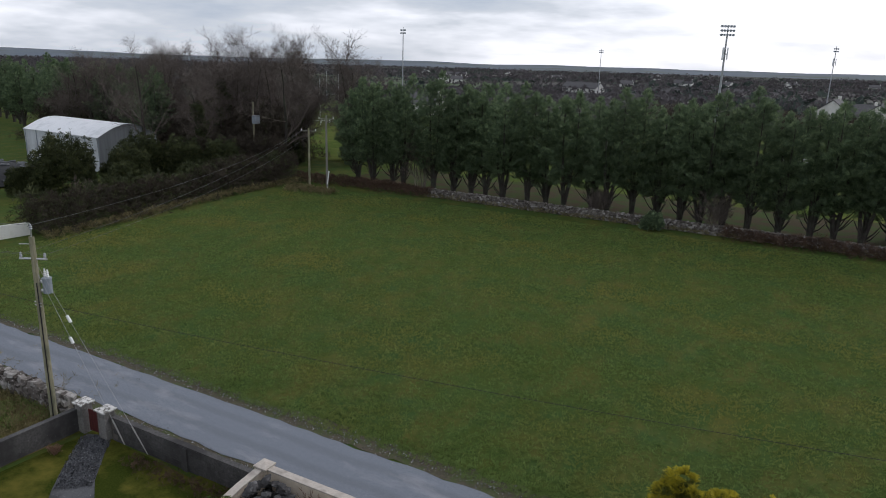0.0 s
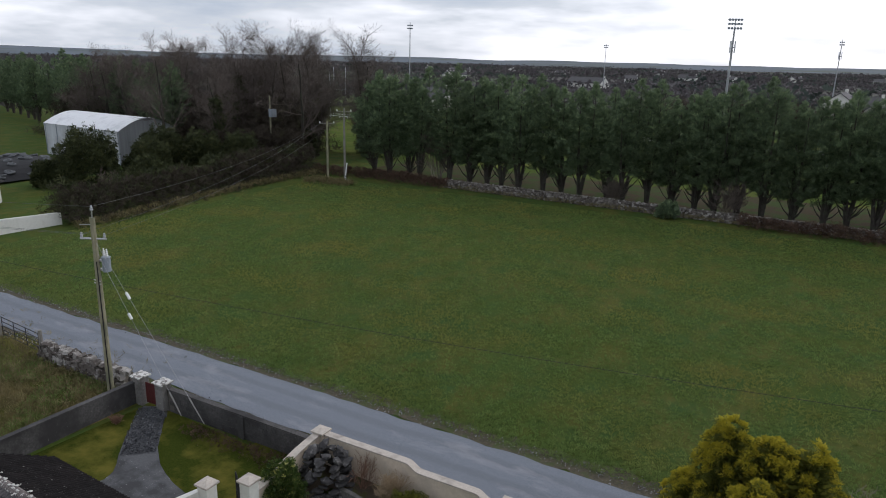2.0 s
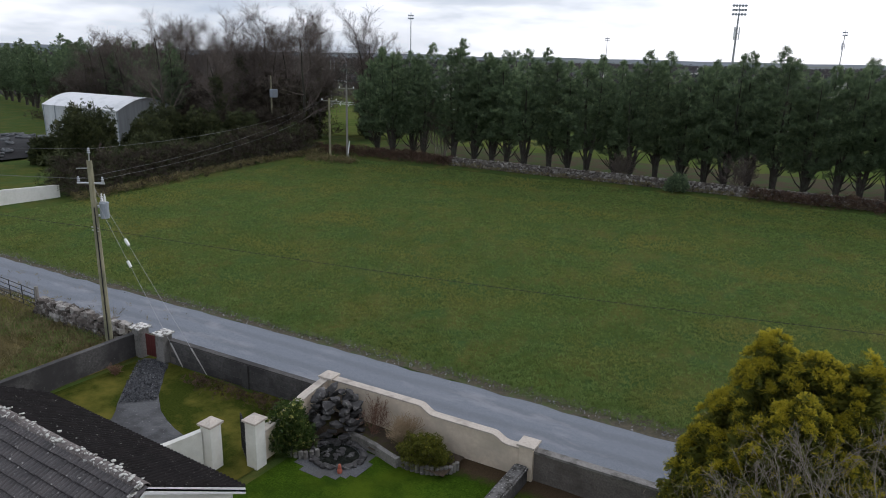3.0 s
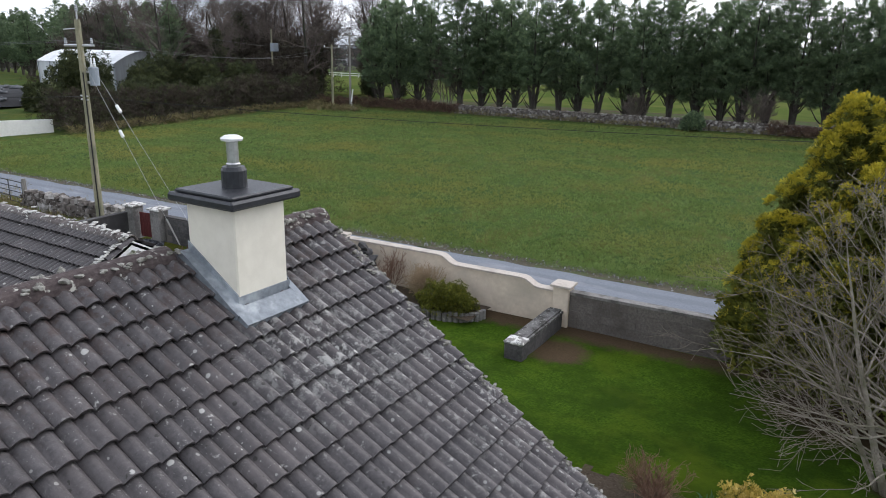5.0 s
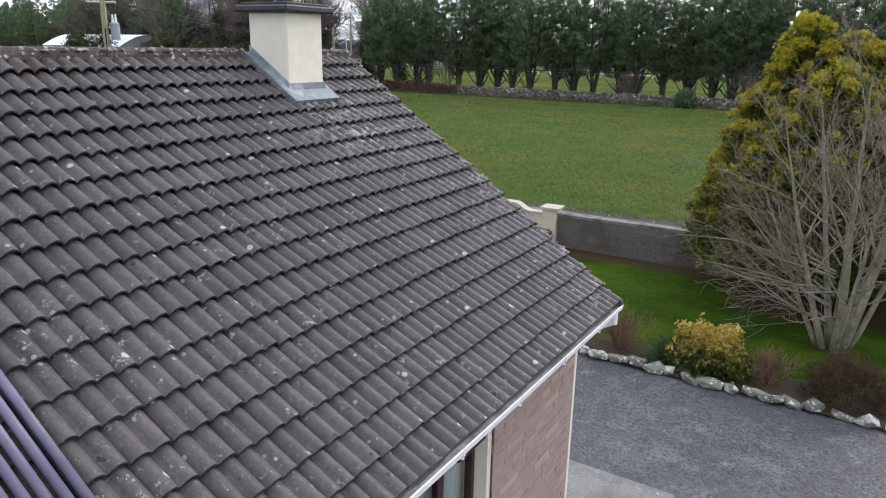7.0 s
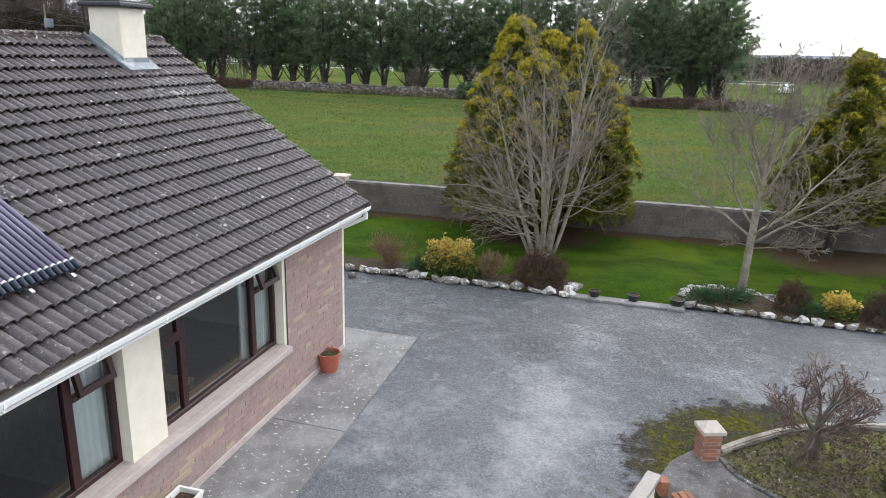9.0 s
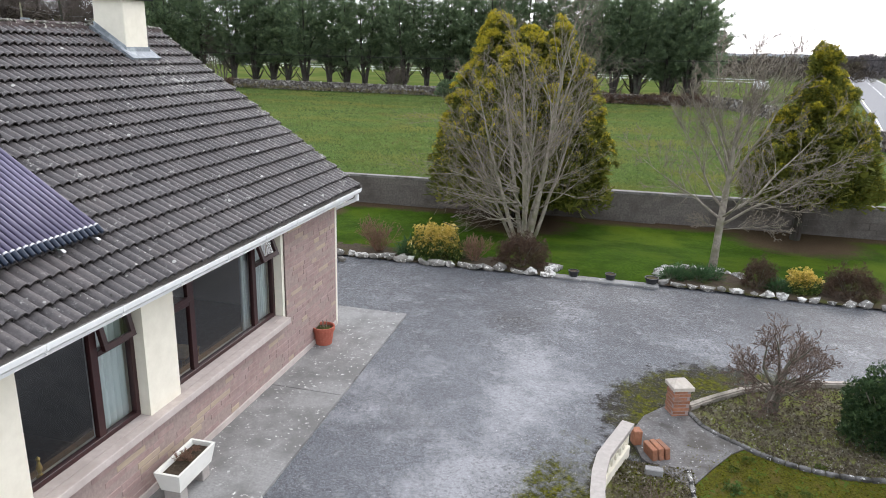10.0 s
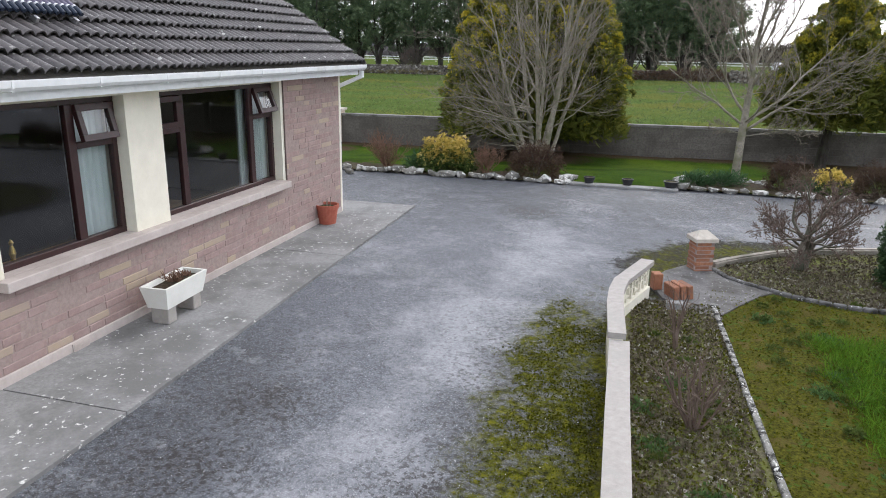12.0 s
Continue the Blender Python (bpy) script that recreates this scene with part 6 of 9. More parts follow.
part_kerb = part("kerb", boxes([(0.22, 2.45, 7.40, 7.66, -0.1, 0.06)], 0.012), CONCRETE)
tagged(part_kerb, "flat grey concrete kerb at the lawn's edge", "kerb", kind="structure")


def plant_pot(x, y, r, h, m, label, base=0.02):
    p = thing("plant_pot", x, y, base, label, "plant pot")
    part("pot", lathe([(r * 0.72, 0), (r * 0.92, h * 0.78), (r, h * 0.78), (r * 1.02, h), (r * 0.9, h), (r * 0.86, h * 0.85), (r * 0.1, h * 0.84)], 20), m, p, local=True)
    part("soil", lathe([(r * 0.87, h * 0.84), (r * 0.80, h * 0.88), (0.01, h * 0.90)], 14), SOIL, p, local=True)
    return p


tp = plant_pot(-3.15, 2.53, 0.185, 0.31, TERRACOTTA, "terracotta pot with dry stalks on the path", base=0.045)
for i in range(4):
    bm = bmesh.new()
    cyl(bm, (0.03 * i - 0.05, 0.02 * (i % 2), 0.25), (0.04 * i - 0.08, 0.05 * (i % 2), 0.36 + 0.02 * i), 0.008, 0.004, 5)
    part("stalk", bm, TWIG, tp, local=True)
for x, y in ((0.62, 7.60), (1.42, 7.62), (2.30, 7.66)):
    plant_pot(x, y, 0.12 if x < 2 else 0.15, 0.13, BLACK_METAL, "small black plastic plant pot on the kerb", base=0.06)


def trough_planter():
    p = thing("trough_planter", -2.95, -1.63, 0.045, "cream concrete trough planter on two block feet", "planter", turn=1.5)
    hl, wt, wb, z0, z1 = 0.36, 0.155, 0.115, 0.17, 0.40
    v = []
    for (w, l, z) in ((wb, hl - 0.05, z0), (wt, hl, z1), (wt - 0.03, hl - 0.03, z1), (wt - 0.045, hl - 0.045, z1 - 0.07)):
        v += [(-w, -l, z), (w, -l, z), (w, l, z), (-w, l, z)]
    f = [(3, 2, 1, 0), (12, 13, 14, 15)]
    for k in (0, 4, 8):
        f += [(k + i, k + (i + 1) % 4, k + 4 + (i + 1) % 4, k + 4 + i) for i in range(4)]
    part("trough", (v, f), WHITE_RENDER, p, local=True)
    for y in (-0.22, 0.22):
        part("foot", boxes([(-0.10, 0.10, y - 0.07, y + 0.07, 0, 0.17)], 0.008), COPING_PALE, p, local=True)
    part("soil", boxes([(-0.105, 0.105, -0.31, 0.31, 0.32, 0.365)], 0.01), SOIL, p, local=True)
    return p


trough_planter()

# ---- island on the drive ----
SCREEN = [(1.72, -9.0), (1.68, -6.0), (1.635, -4.05), (1.60, -3.0), (1.57, -1.8)]
arc = [(1.545, -1.78), (1.52, -1.38), (1.495, -0.95), (1.495, -0.60), (1.53, -0.26), (1.625, 0.04), (1.715, 0.31), (1.80, 0.58)]
solo("island_soil", sheet(1.5, 9.5, -12.0, 4.6, 0.1, 0.045, lambda x, y: (1.6 < x < edge_x(y) and y < 0.45) or (x > 2.68 and line_y(KERB_RING, x) < y < line_y(BED_CURVE, x))), ISLAND_SOIL, "stony mossy soil of the planted island", "flower bed", kind="structure")
solo("island_moss", sheet(2.4, 9.5, -12.0, 1.6, 0.1, 0.040, lambda x, y: x > edge_x(y) and y < line_y(KERB_RING, max(x, 3.0))), MOSS, "yellow-green mossy turf", "lawn", kind="structure")
solo("island_lawn", sheet(3.2, 9.5, -9.5, 0.6, 0.06, 0.045, lambda x, y: x > 3.45 + 0.12 * noise.noise(Vector((y * 2.1, 3, 0))) and y < -0.62 + 0.06 * x + 0.1 * noise.noise(Vector((x * 2.3, 7, 0)))), LAWN, "bright green grass patch", "lawn", kind="structure")
solo("island_paving", prism([(2.0, 0.5), (2.34, 0.18), (2.55, 0.02), (2.80, 0.45), (3.10, 0.92), (3.28, 1.10), (3.0, 1.31), (2.79, 1.52), (2.66, 1.80), (2.36, 2.0), (2.05, 1.60), (1.86, 1.05)], -0.1, 0.055), PAVING, "grey worn paving between pier and lawn", "paving", kind="structure")
screen = thing("screen_wall", 1.55, -1.0, 0.0, "cream painted low garden wall with pierced screen blocks", "garden wall")
part("low_run", wall_run(SCREEN, 0.12, 0.37, -0.1), RENDER, screen)
part("low_coping", wall_run(SCREEN, 0.17, 0.42, 0.37), COPING_PALE, screen, "cracked pale coping")
part("footing", wall_run(arc, 0.11, 0.16, -0.1), RENDER, screen)
part("coping", wall_run(arc, 0.155, 0.475, 0.42), COPING_PALE, screen, "pale curved coping")


def screen_block():
    """A pierced block: a square frame round a smaller square, joined by four short bars."""
    s, d, w, q = 0.14, 0.030, 0.020, 0.062
    bm = boxes([(-d, d, -s, s, -s, -s + w), (-d, d, -s, s, s - w, s), (-d, d, -s, -s + w, -s + w, s - w), (-d, d, s - w, s, -s + w, s - w)])
    for k in range(4):
        m = Matrix.Rotation(radians(90 * k), 4, "X")
        box(bm, -d, d, -q, q - 0.016, q - 0.016, q, 0, m)
        box(bm, -d + 0.003, d - 0.003, -0.009, 0.009, q, s - w, 0, m)
    return bm


sb = to_mesh(screen_block(), RENDER)
for (x0, y0), (x1, y1) in zip(arc, arc[1:]):
    d = Vector((x1 - x0, y1 - y0))
    if y0 < -0.3:
        continue
    ob = new("screen_block", sb)
    ob.parent = screen
    ob.matrix_basis = WHERE[screen].inverted() @ pose((x0 + x1) / 2, (y0 + y1) / 2, 0.285, 0, 0, math.degrees(math.atan2(-d.x, d.y))) @ Matrix.Diagonal((1, d.length / 0.28, 1, 1))
part("solid_run", wall_run(arc[:5], 0.11, 0.42, 0.0), RENDER, screen)
brick_pier = thing("brick_pier", 2.49, 1.85, 0.02, "orange brick pier with pale pyramid cap", "pier", turn=20)
zz = 0.0
for c in range(8):
    for k in range(4):
        a = 90 * k
        off = 0.035 if c % 2 else -0.035
        mm = pose(0, 0, zz, 0, 0, a)
        bm = boxes([(-0.125 + off * 0.7 + 0.025, 0.06 + off * 0.7 + 0.025, 0.045, 0.118, 0.003, 0.0495)], 0.004, mm)
        part("brick", bm, RED_BRICK, brick_pier, local=True)
    zz += 0.0525
part("core", boxes([(-0.1165, 0.1165, -0.1165, 0.1165, 0, zz)]), BRICK_JOINT, brick_pier, local=True)
h, zc = 0.150, zz
part("cap", ([(-h, -h, zc), (h, -h, zc), (h, h, zc), (-h, h, zc), (-h, -h, zc + 0.05), (h, -h, zc + 0.05), (h, h, zc + 0.05), (-h, h, zc + 0.05), (-0.05, 0, zc + 0.14), (0.05, 0, zc + 0.14)], [(3, 2, 1, 0), (0, 1, 5, 4), (1, 2, 6, 5), (2, 3, 7, 6), (3, 0, 4, 7), (4, 5, 9, 8), (5, 6, 9), (6, 7, 8, 9), (7, 4, 8)]), COPING, brick_pier, "pale stone pyramid cap", local=True)
for x, y, z, rx, turn, dims in ((1.93, 0.84, 0.05, 0, 20, (0.055, 0.065, 0.20)), (2.11, 0.58, 0.05, -8, 28, (0.034, 0.12, 0.16)), (2.185, 0.615, 0.05, -8, 28, (0.034, 0.12, 0.17)), (2.26, 0.65, 0.05, -8, 30, (0.034, 0.12, 0.165))):
    a, b, c = dims
    ob = solo("loose_brick", boxes([(-a, a, -b, b, 0, c)], 0.008), RED_BRICK, "loose orange brick stood on edge on the soil", "brick", "loose bricks")
    ob.matrix_basis = pose(x, y, z, 0, rx, turn)
solo("concrete_scrap", boxes([(2.03, 2.24, 0.14, 0.24, 0.04, 0.13)], 0.01), CONCRETE, "broken pale concrete offcut", "rubble")
edge = thing("edging_strip", 2.5, -1.5, 0.0, "narrow lichened concrete edging strip", "edging")
y = 0.45
while y > -10:
    x = edge_x(y - 0.28)
    part("edging_piece", boxes([(-0.026, 0.026, -0.27, 0.27, -0.08, 0.075)], 0.008, pose(x, y - 0.28, 0, 0, 0, 2.4 + er.uniform(-1, 1))), EDGING, edge)
    y -= 0.56
kerbring = thing("kerb_edging", 3.6, 1.1, 0.0, "curved dark concrete kerb edging", "edging")
ring = KERB_RING
for (x0, y0), (x1, y1) in zip(ring, ring[1:]):
    for t in (0, 0.5):
        xa, ya = x0 + (x1 - x0) * (t + 0.25), y0 + (y1 - y0) * (t + 0.25)
        hl = math.hypot(x1 - x0, y1 - y0) / 4
        part("kerb_piece", boxes([(-hl + 0.003, hl - 0.003, -0.035, 0.035, -0.05, 0.085)], 0.012, pose(xa, ya, 0, 0, 0, math.degrees(math.atan2(y1 - y0, x1 - x0)) + er.uniform(-2, 2))), KERB, kerbring)
curve = BED_CURVE
cwall = thing("curved_wall", 4.2, 3.1, 0.0, "low curved cream wall round the shrub bed", "garden wall")
part("body", wall_run(curve, 0.09, 0.090, -0.1), CURB_STONE, cwall)
part("coping", wall_run(curve, 0.115, 0.112, 0.090), CURB_STONE, cwall, "weathered rounded coping")
part("coping_crown", wall_run(curve, 0.07, 0.130, 0.112), CURB_STONE, cwall)

# ---- plants ----
class Wood:
    """Collects tapered tubes for stems and twigs."""

    def __init__(self):
        self.v, self.f = [], []

    def tube(self, pts, radii, sides):
        start = len(self.v)
        prev = None
        for i, p in enumerate(pts):
            d = (pts[min(i + 1, len(pts) - 1)] - pts[max(i - 1, 0)]).normalized()
            a = d.orthogonal().normalized() if prev is None else (prev - d * prev.dot(d)).normalized()
            prev = a
            b = d.cross(a)
            for k in range(sides):
                w = 2 * math.pi * k / sides
                self.v.append(tuple(p + (a * math.cos(w) + b * math.sin(w)) * radii[i]))
        for i in range(len(pts) - 1):
            for k in range(sides):
                s, e = start + i * sides, start + (i + 1) * sides
                self.f.append((s + k, s + (k + 1) % sides, e + (k + 1) % sides, e + k))
        self.f.append(tuple(start + k for k in range(sides))[::-1])


def limb(rng, thick, fine, p, d, length, r, level, spec):
    """A wandering branch with its side branches."""
    n = spec["segs"][level]
    pts, radii, dirs = [p.copy()], [r], [d.copy()]
    for i in range(n):
        jit = Vector((rng.gauss(0, 1), rng.gauss(0, 1), rng.gauss(0, 1))) * spec["wander"][level]
        d = (d + jit + Vector((0, 0, spec["rise"][level]))).normalized()
        p = p + d * (length / n)
        pts.append(p.copy())
        dirs.append(d.copy())
        radii.append(max(spec["least"], r * (1 - (1 - spec["tip"]) * (i + 1) / n)))
    (thick if level < spec["thick_levels"] else fine).tube(pts, radii, spec["sides"][level])
    if level + 1 >= len(spec["segs"]):
        return
    kids = spec["kids"][level]
    for k in range(kids):
        t = spec["from"][level] + (1 - spec["from"][level]) * (k + rng.random()) / kids
        i = min(n - 1, int(t * n))
        q = pts[i].lerp(pts[i + 1], t * n - i)
        base = dirs[i + 1]
        side = base.orthogonal().normalized()
        side = Matrix.Rotation(rng.uniform(0, 2 * math.pi), 3, base) @ side
        ang = radians(rng.gauss(spec["angle"][level], 9))
        nd = (base * math.cos(ang) + side * math.sin(ang)).normalized()
        limb(rng, thick, fine, q, nd, length * spec["ratio"][level] * rng.uniform(0.6, 1.15) * (1.15 - 0.55 * t), max(spec["least"], radii[i] * spec["thin"]), level + 1, spec)


def sprays(rng, P, D, S, blades=7, spread=0.9, width=0.22, cup=0.35):
    """Tufts of pointed leaflets at P, along D, of sizes S: one island a tuft."""
    P, D, S = np.asarray(P, float), np.asarray(D, float), np.asarray(S, float)
    n = len(P)
    D = D / np.linalg.norm(D, axis=1, keepdims=True)
    ref = rng.normal(size=(n, 3))
    A = np.cross(D, ref)
    A /= np.linalg.norm(A, axis=1, keepdims=True)
    B = np.cross(D, A)
    verts = [P]
    faces = []
    per = 1 + 2 * blades
    for k in range(blades):
        a = (k / max(1, blades - 1) - 0.5) * 2 * spread + rng.normal(0, 0.12, n)
        c = rng.normal(0, cup, n)
        ln = S * rng.uniform(0.65, 1.1, n)
        w = width
        for s in (-0.5, 0.5):
            ang = a + s * w
            scale = ln * (1.0 if s > 0 else 0.78)
            verts.append(P + scale[:, None] * (np.cos(ang)[:, None] * D + np.sin(ang)[:, None] * A + (c * 0.8)[:, None] * B))
    V = np.stack(verts, 1).reshape(-1, 3)
    base = np.arange(n) * per
    for k in range(blades):
        faces.append(np.stack([base, base + 1 + 2 * k, base + 2 + 2 * k], 1))
    return V, np.concatenate(faces)


def foliage(name, data, material, parent, label="", local=True):
    V, F = data
    me = bpy.data.meshes.new("mesh")
    me.vertices.add(len(V))
    me.vertices.foreach_set("co", V.astype(np.float32).ravel())
    me.loops.add(F.size)
    me.loops.foreach_set("vertex_index", F.astype(np.int32).ravel())
    me.polygons.add(len(F))
    me.polygons.foreach_set("loop_start", np.arange(0, F.size, F.shape[1], dtype=np.int32))
    me.update(calc_edges=True)
    me.validate()
    return part(name, me, material, parent, label, local=local)


def conifer(seed, height, radius, clear, boughs=285, size=0.60):
    """A field cypress: a vase of dark stems, each ending in a ragged spire of up-swept, feathery boughs."""
    rng, nr = random.Random(seed), np.random.default_rng(seed)
    t = thing("cypress_tree", 0, 0, 0, "tall dark green field cypress behind the stone wall", "tree", "cypress row")
    thick = Wood()
    stems = rng.choice((3, 4, 4))
    leaders = []
    for s in range(stems):
        a = 6.28 * s / stems + rng.uniform(-0.5, 0.5)
        out = radius * rng.uniform(0.16, 0.42)
        top = height * (1.0 if s == 0 else rng.uniform(0.80, 0.97))
        way = [Vector((0, 0, -0.2)), Vector((0.10 * math.cos(a), 0.10 * math.sin(a), 0.7)), Vector((out * 0.55 * math.cos(a), out * 0.55 * math.sin(a), height * 0.26)), Vector((out * math.cos(a), out * math.sin(a), height * 0.55)), Vector((out * 1.1 * math.cos(a), out * 1.1 * math.sin(a), top - 0.25))]
        leaders.append(way)
        thick.tube(way, [0.26, 0.20, 0.14, 0.08, 0.02], 7)
    for k in range(16):
        a = rng.uniform(0, 6.28)
        z = rng.uniform(0.5, clear + 1.0)
        L = rng.uniform(1.0, radius * 0.85)
        d = Vector((math.cos(a), math.sin(a), rng.uniform(0.5, 1.2))).normalized()
        thick.tube([Vector((0, 0, z)), Vector((0, 0, z)) + d * L * 0.5, Vector((0, 0, z)) + d * L + Vector((0, 0, 0.5))], [0.09, 0.06, 0.02], 5)
    part("trunk", (thick.v, thick.f), DARK_BARK, t, local=True)
    P, D, S = [], [], []
    for b in range(boughs):
        way = leaders[b % stems]
        top = way[-1].z + 0.25
        h = ((b // stems) + rng.random()) * stems / boughs
        z = clear + (top - clear) * h ** 0.95
        axis = way[3].lerp(way[4], 0.6) if z > height * 0.55 else way[2].lerp(way[3], max(0.0, min(1.0, (z / height - 0.26) / 0.29)))
        reach = radius * (0.62 + 0.30 * math.sin(min(1, h * 3.0) * math.pi / 2)) * max(0.10, 1 - 0.93 * h ** 2.8) * rng.uniform(0.62, 1.15)
        a = b * 2.4 + rng.uniform(-0.6, 0.6)
        rise = rng.uniform(0.15, 0.50)
        bend = rng.uniform(-0.15, 0.25)
        count = max(5, int(22 * (0.25 + reach / radius)))
        side = Vector((-math.sin(a), math.cos(a), 0))
        for k in range(count):
            u = 0.34 + 0.66 * (k + rng.random()) / count
            lat = rng.gauss(0, 0.20) * reach * (1.12 - u)
            q = u * reach
            P.append((axis.x + q * math.cos(a) + lat * side.x, axis.y + q * math.sin(a) + lat * side.y, z + rise * q + bend * u * u - 0.35 * abs(lat) + rng.gauss(0, 0.06)))
            s_ = 1.2 * lat / max(0.2, reach)
            D.append((math.cos(a) + s_ * side.x + rng.gauss(0, 0.2), math.sin(a) + s_ * side.y + rng.gauss(0, 0.2), 0.45 + 0.5 * h + rng.gauss(0, 0.15)))
            S.append(size * rng.uniform(0.6, 1.15) * (1.12 - 0.35 * u) * (1 - 0.25 * h))
    for way in leaders:
        tip = way[-1]
        for k in range(46):
            u = rng.random()
            a, r = rng.uniform(0, 6.28), 0.32 * u
            P.append((tip.x + r * math.cos(a), tip.y + r * math.sin(a), tip.z + 0.45 - 1.3 * u))
            D.append((math.cos(a) * 0.5, math.sin(a) * 0.5, 0.9))
            S.append(size * rng.uniform(0.5, 0.9))
    foliage("crown", sprays(nr, P, D, S, 7, 0.62, 0.11, 0.16), CYPRESS, t)
    return t


def gold_cypress(name, x, y, zb, plumes, seed, label, n=420, clear=0.6, trunk_r=0.16, gilt=0.20, rag=0.14, droop=0.0):
    """A garden cypress of upright plumes (dx, dy, radius, top), each covered with small cushions of sprays."""
    nr = np.random.default_rng(seed)
    t = thing(name, x, y, zb, label, "tree", "golden cypresses")
    w = Wood()
    w.tube([Vector((0, 0, -0.1)), Vector((0.05, 0, 1.0)), Vector((0, 0, 3.0))], [trunk_r, trunk_r * 0.85, trunk_r * 0.4], 9)
    part("trunk", (w.v, w.f), DARK_BARK, t, local=True)
    area = np.array([p[2] * (p[3] - clear) for p in plumes])
    outer, inner = [], []
    for (dx, dy, r, top), share in zip(plumes, area / area.sum()):
        m = max(12, int(n * share))
        h = nr.random(m) ** 0.80
        a = nr.uniform(0, 2 * np.pi, m)
        lump = 1 + rag * np.sin(a * 3 + h * 9 + dx * 7) + rag * np.sin(a * 5 + 2 * dx) * np.sin(h * 26 + dy * 5)
        prof = np.clip(np.sin(np.clip(h * 1.35 + 0.30, 0, 1.55)), 0, 1) * np.clip((1 - h) * 1.3, 0, 1) ** 0.66
        rr_ = r * prof * lump * nr.uniform(0.80, 1.05, m)
        C = np.stack([dx + rr_ * np.cos(a), dy + rr_ * np.sin(a), clear + (top - clear) * h], 1)
        N = np.stack([np.cos(a), np.sin(a), 0.55 + 0.6 * h - droop], 1)
        N /= np.linalg.norm(N, axis=1, keepdims=True)
        rc = nr.uniform(0.16, 0.34, m) * (1.05 - 0.35 * h)
        per = 70
        U = nr.normal(0, 0.62, (m, per, 3)) + N[:, None, :] * 0.75
        U /= np.linalg.norm(U, axis=2, keepdims=True)
        P = C[:, None, :] + U * (rc[:, None] * nr.uniform(0.45, 1.05, (m, per)))[:, :, None]
        D = U * 0.75 + N[:, None, :] * 0.35 + np.array((0, 0, 0.5 - 1.2 * droop)) + nr.normal(0, 0.22, (m, per, 3))
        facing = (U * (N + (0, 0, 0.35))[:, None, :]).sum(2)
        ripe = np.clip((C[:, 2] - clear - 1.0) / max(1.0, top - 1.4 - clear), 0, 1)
        # gold tips, with light painted in: more gold on upward and -x sprays
        lit_share = (0.10 + 0.15 * gilt + (0.20 + 1.5 * gilt) * ripe ** 1.5)[:, None] * np.clip(0.25 + 0.9 * facing, 0, 1) * np.clip(0.62 + 1.0 * U[:, :, 2], 0.2, 1.7) * nr.uniform(0.5, 1.3, (m, 1)) * (0.62 - 0.18 * np.clip(C[:, :1] / 1.6, -1, 1))
        pale = (nr.random((m, per)) < lit_share).ravel()
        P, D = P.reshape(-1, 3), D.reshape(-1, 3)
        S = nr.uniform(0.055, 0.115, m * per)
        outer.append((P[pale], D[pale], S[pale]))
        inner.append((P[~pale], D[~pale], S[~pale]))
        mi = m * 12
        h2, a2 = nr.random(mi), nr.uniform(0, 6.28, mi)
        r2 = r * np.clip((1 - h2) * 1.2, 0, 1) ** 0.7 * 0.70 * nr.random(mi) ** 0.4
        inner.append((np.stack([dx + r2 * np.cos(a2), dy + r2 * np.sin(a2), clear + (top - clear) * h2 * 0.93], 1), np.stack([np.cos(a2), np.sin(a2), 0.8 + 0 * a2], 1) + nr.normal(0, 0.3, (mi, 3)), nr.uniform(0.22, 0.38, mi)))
    cat = lambda L: [np.concatenate([q[i] for q in L]) for i in range(3)]
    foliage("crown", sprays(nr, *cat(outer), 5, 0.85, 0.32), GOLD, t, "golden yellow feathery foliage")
    foliage("inner_crown", sprays(nr, *cat(inner), 5, 0.90, 0.32), GOLD_IN_SHADE, t, "dull green foliage, inner and on painted shade sides")
    return t


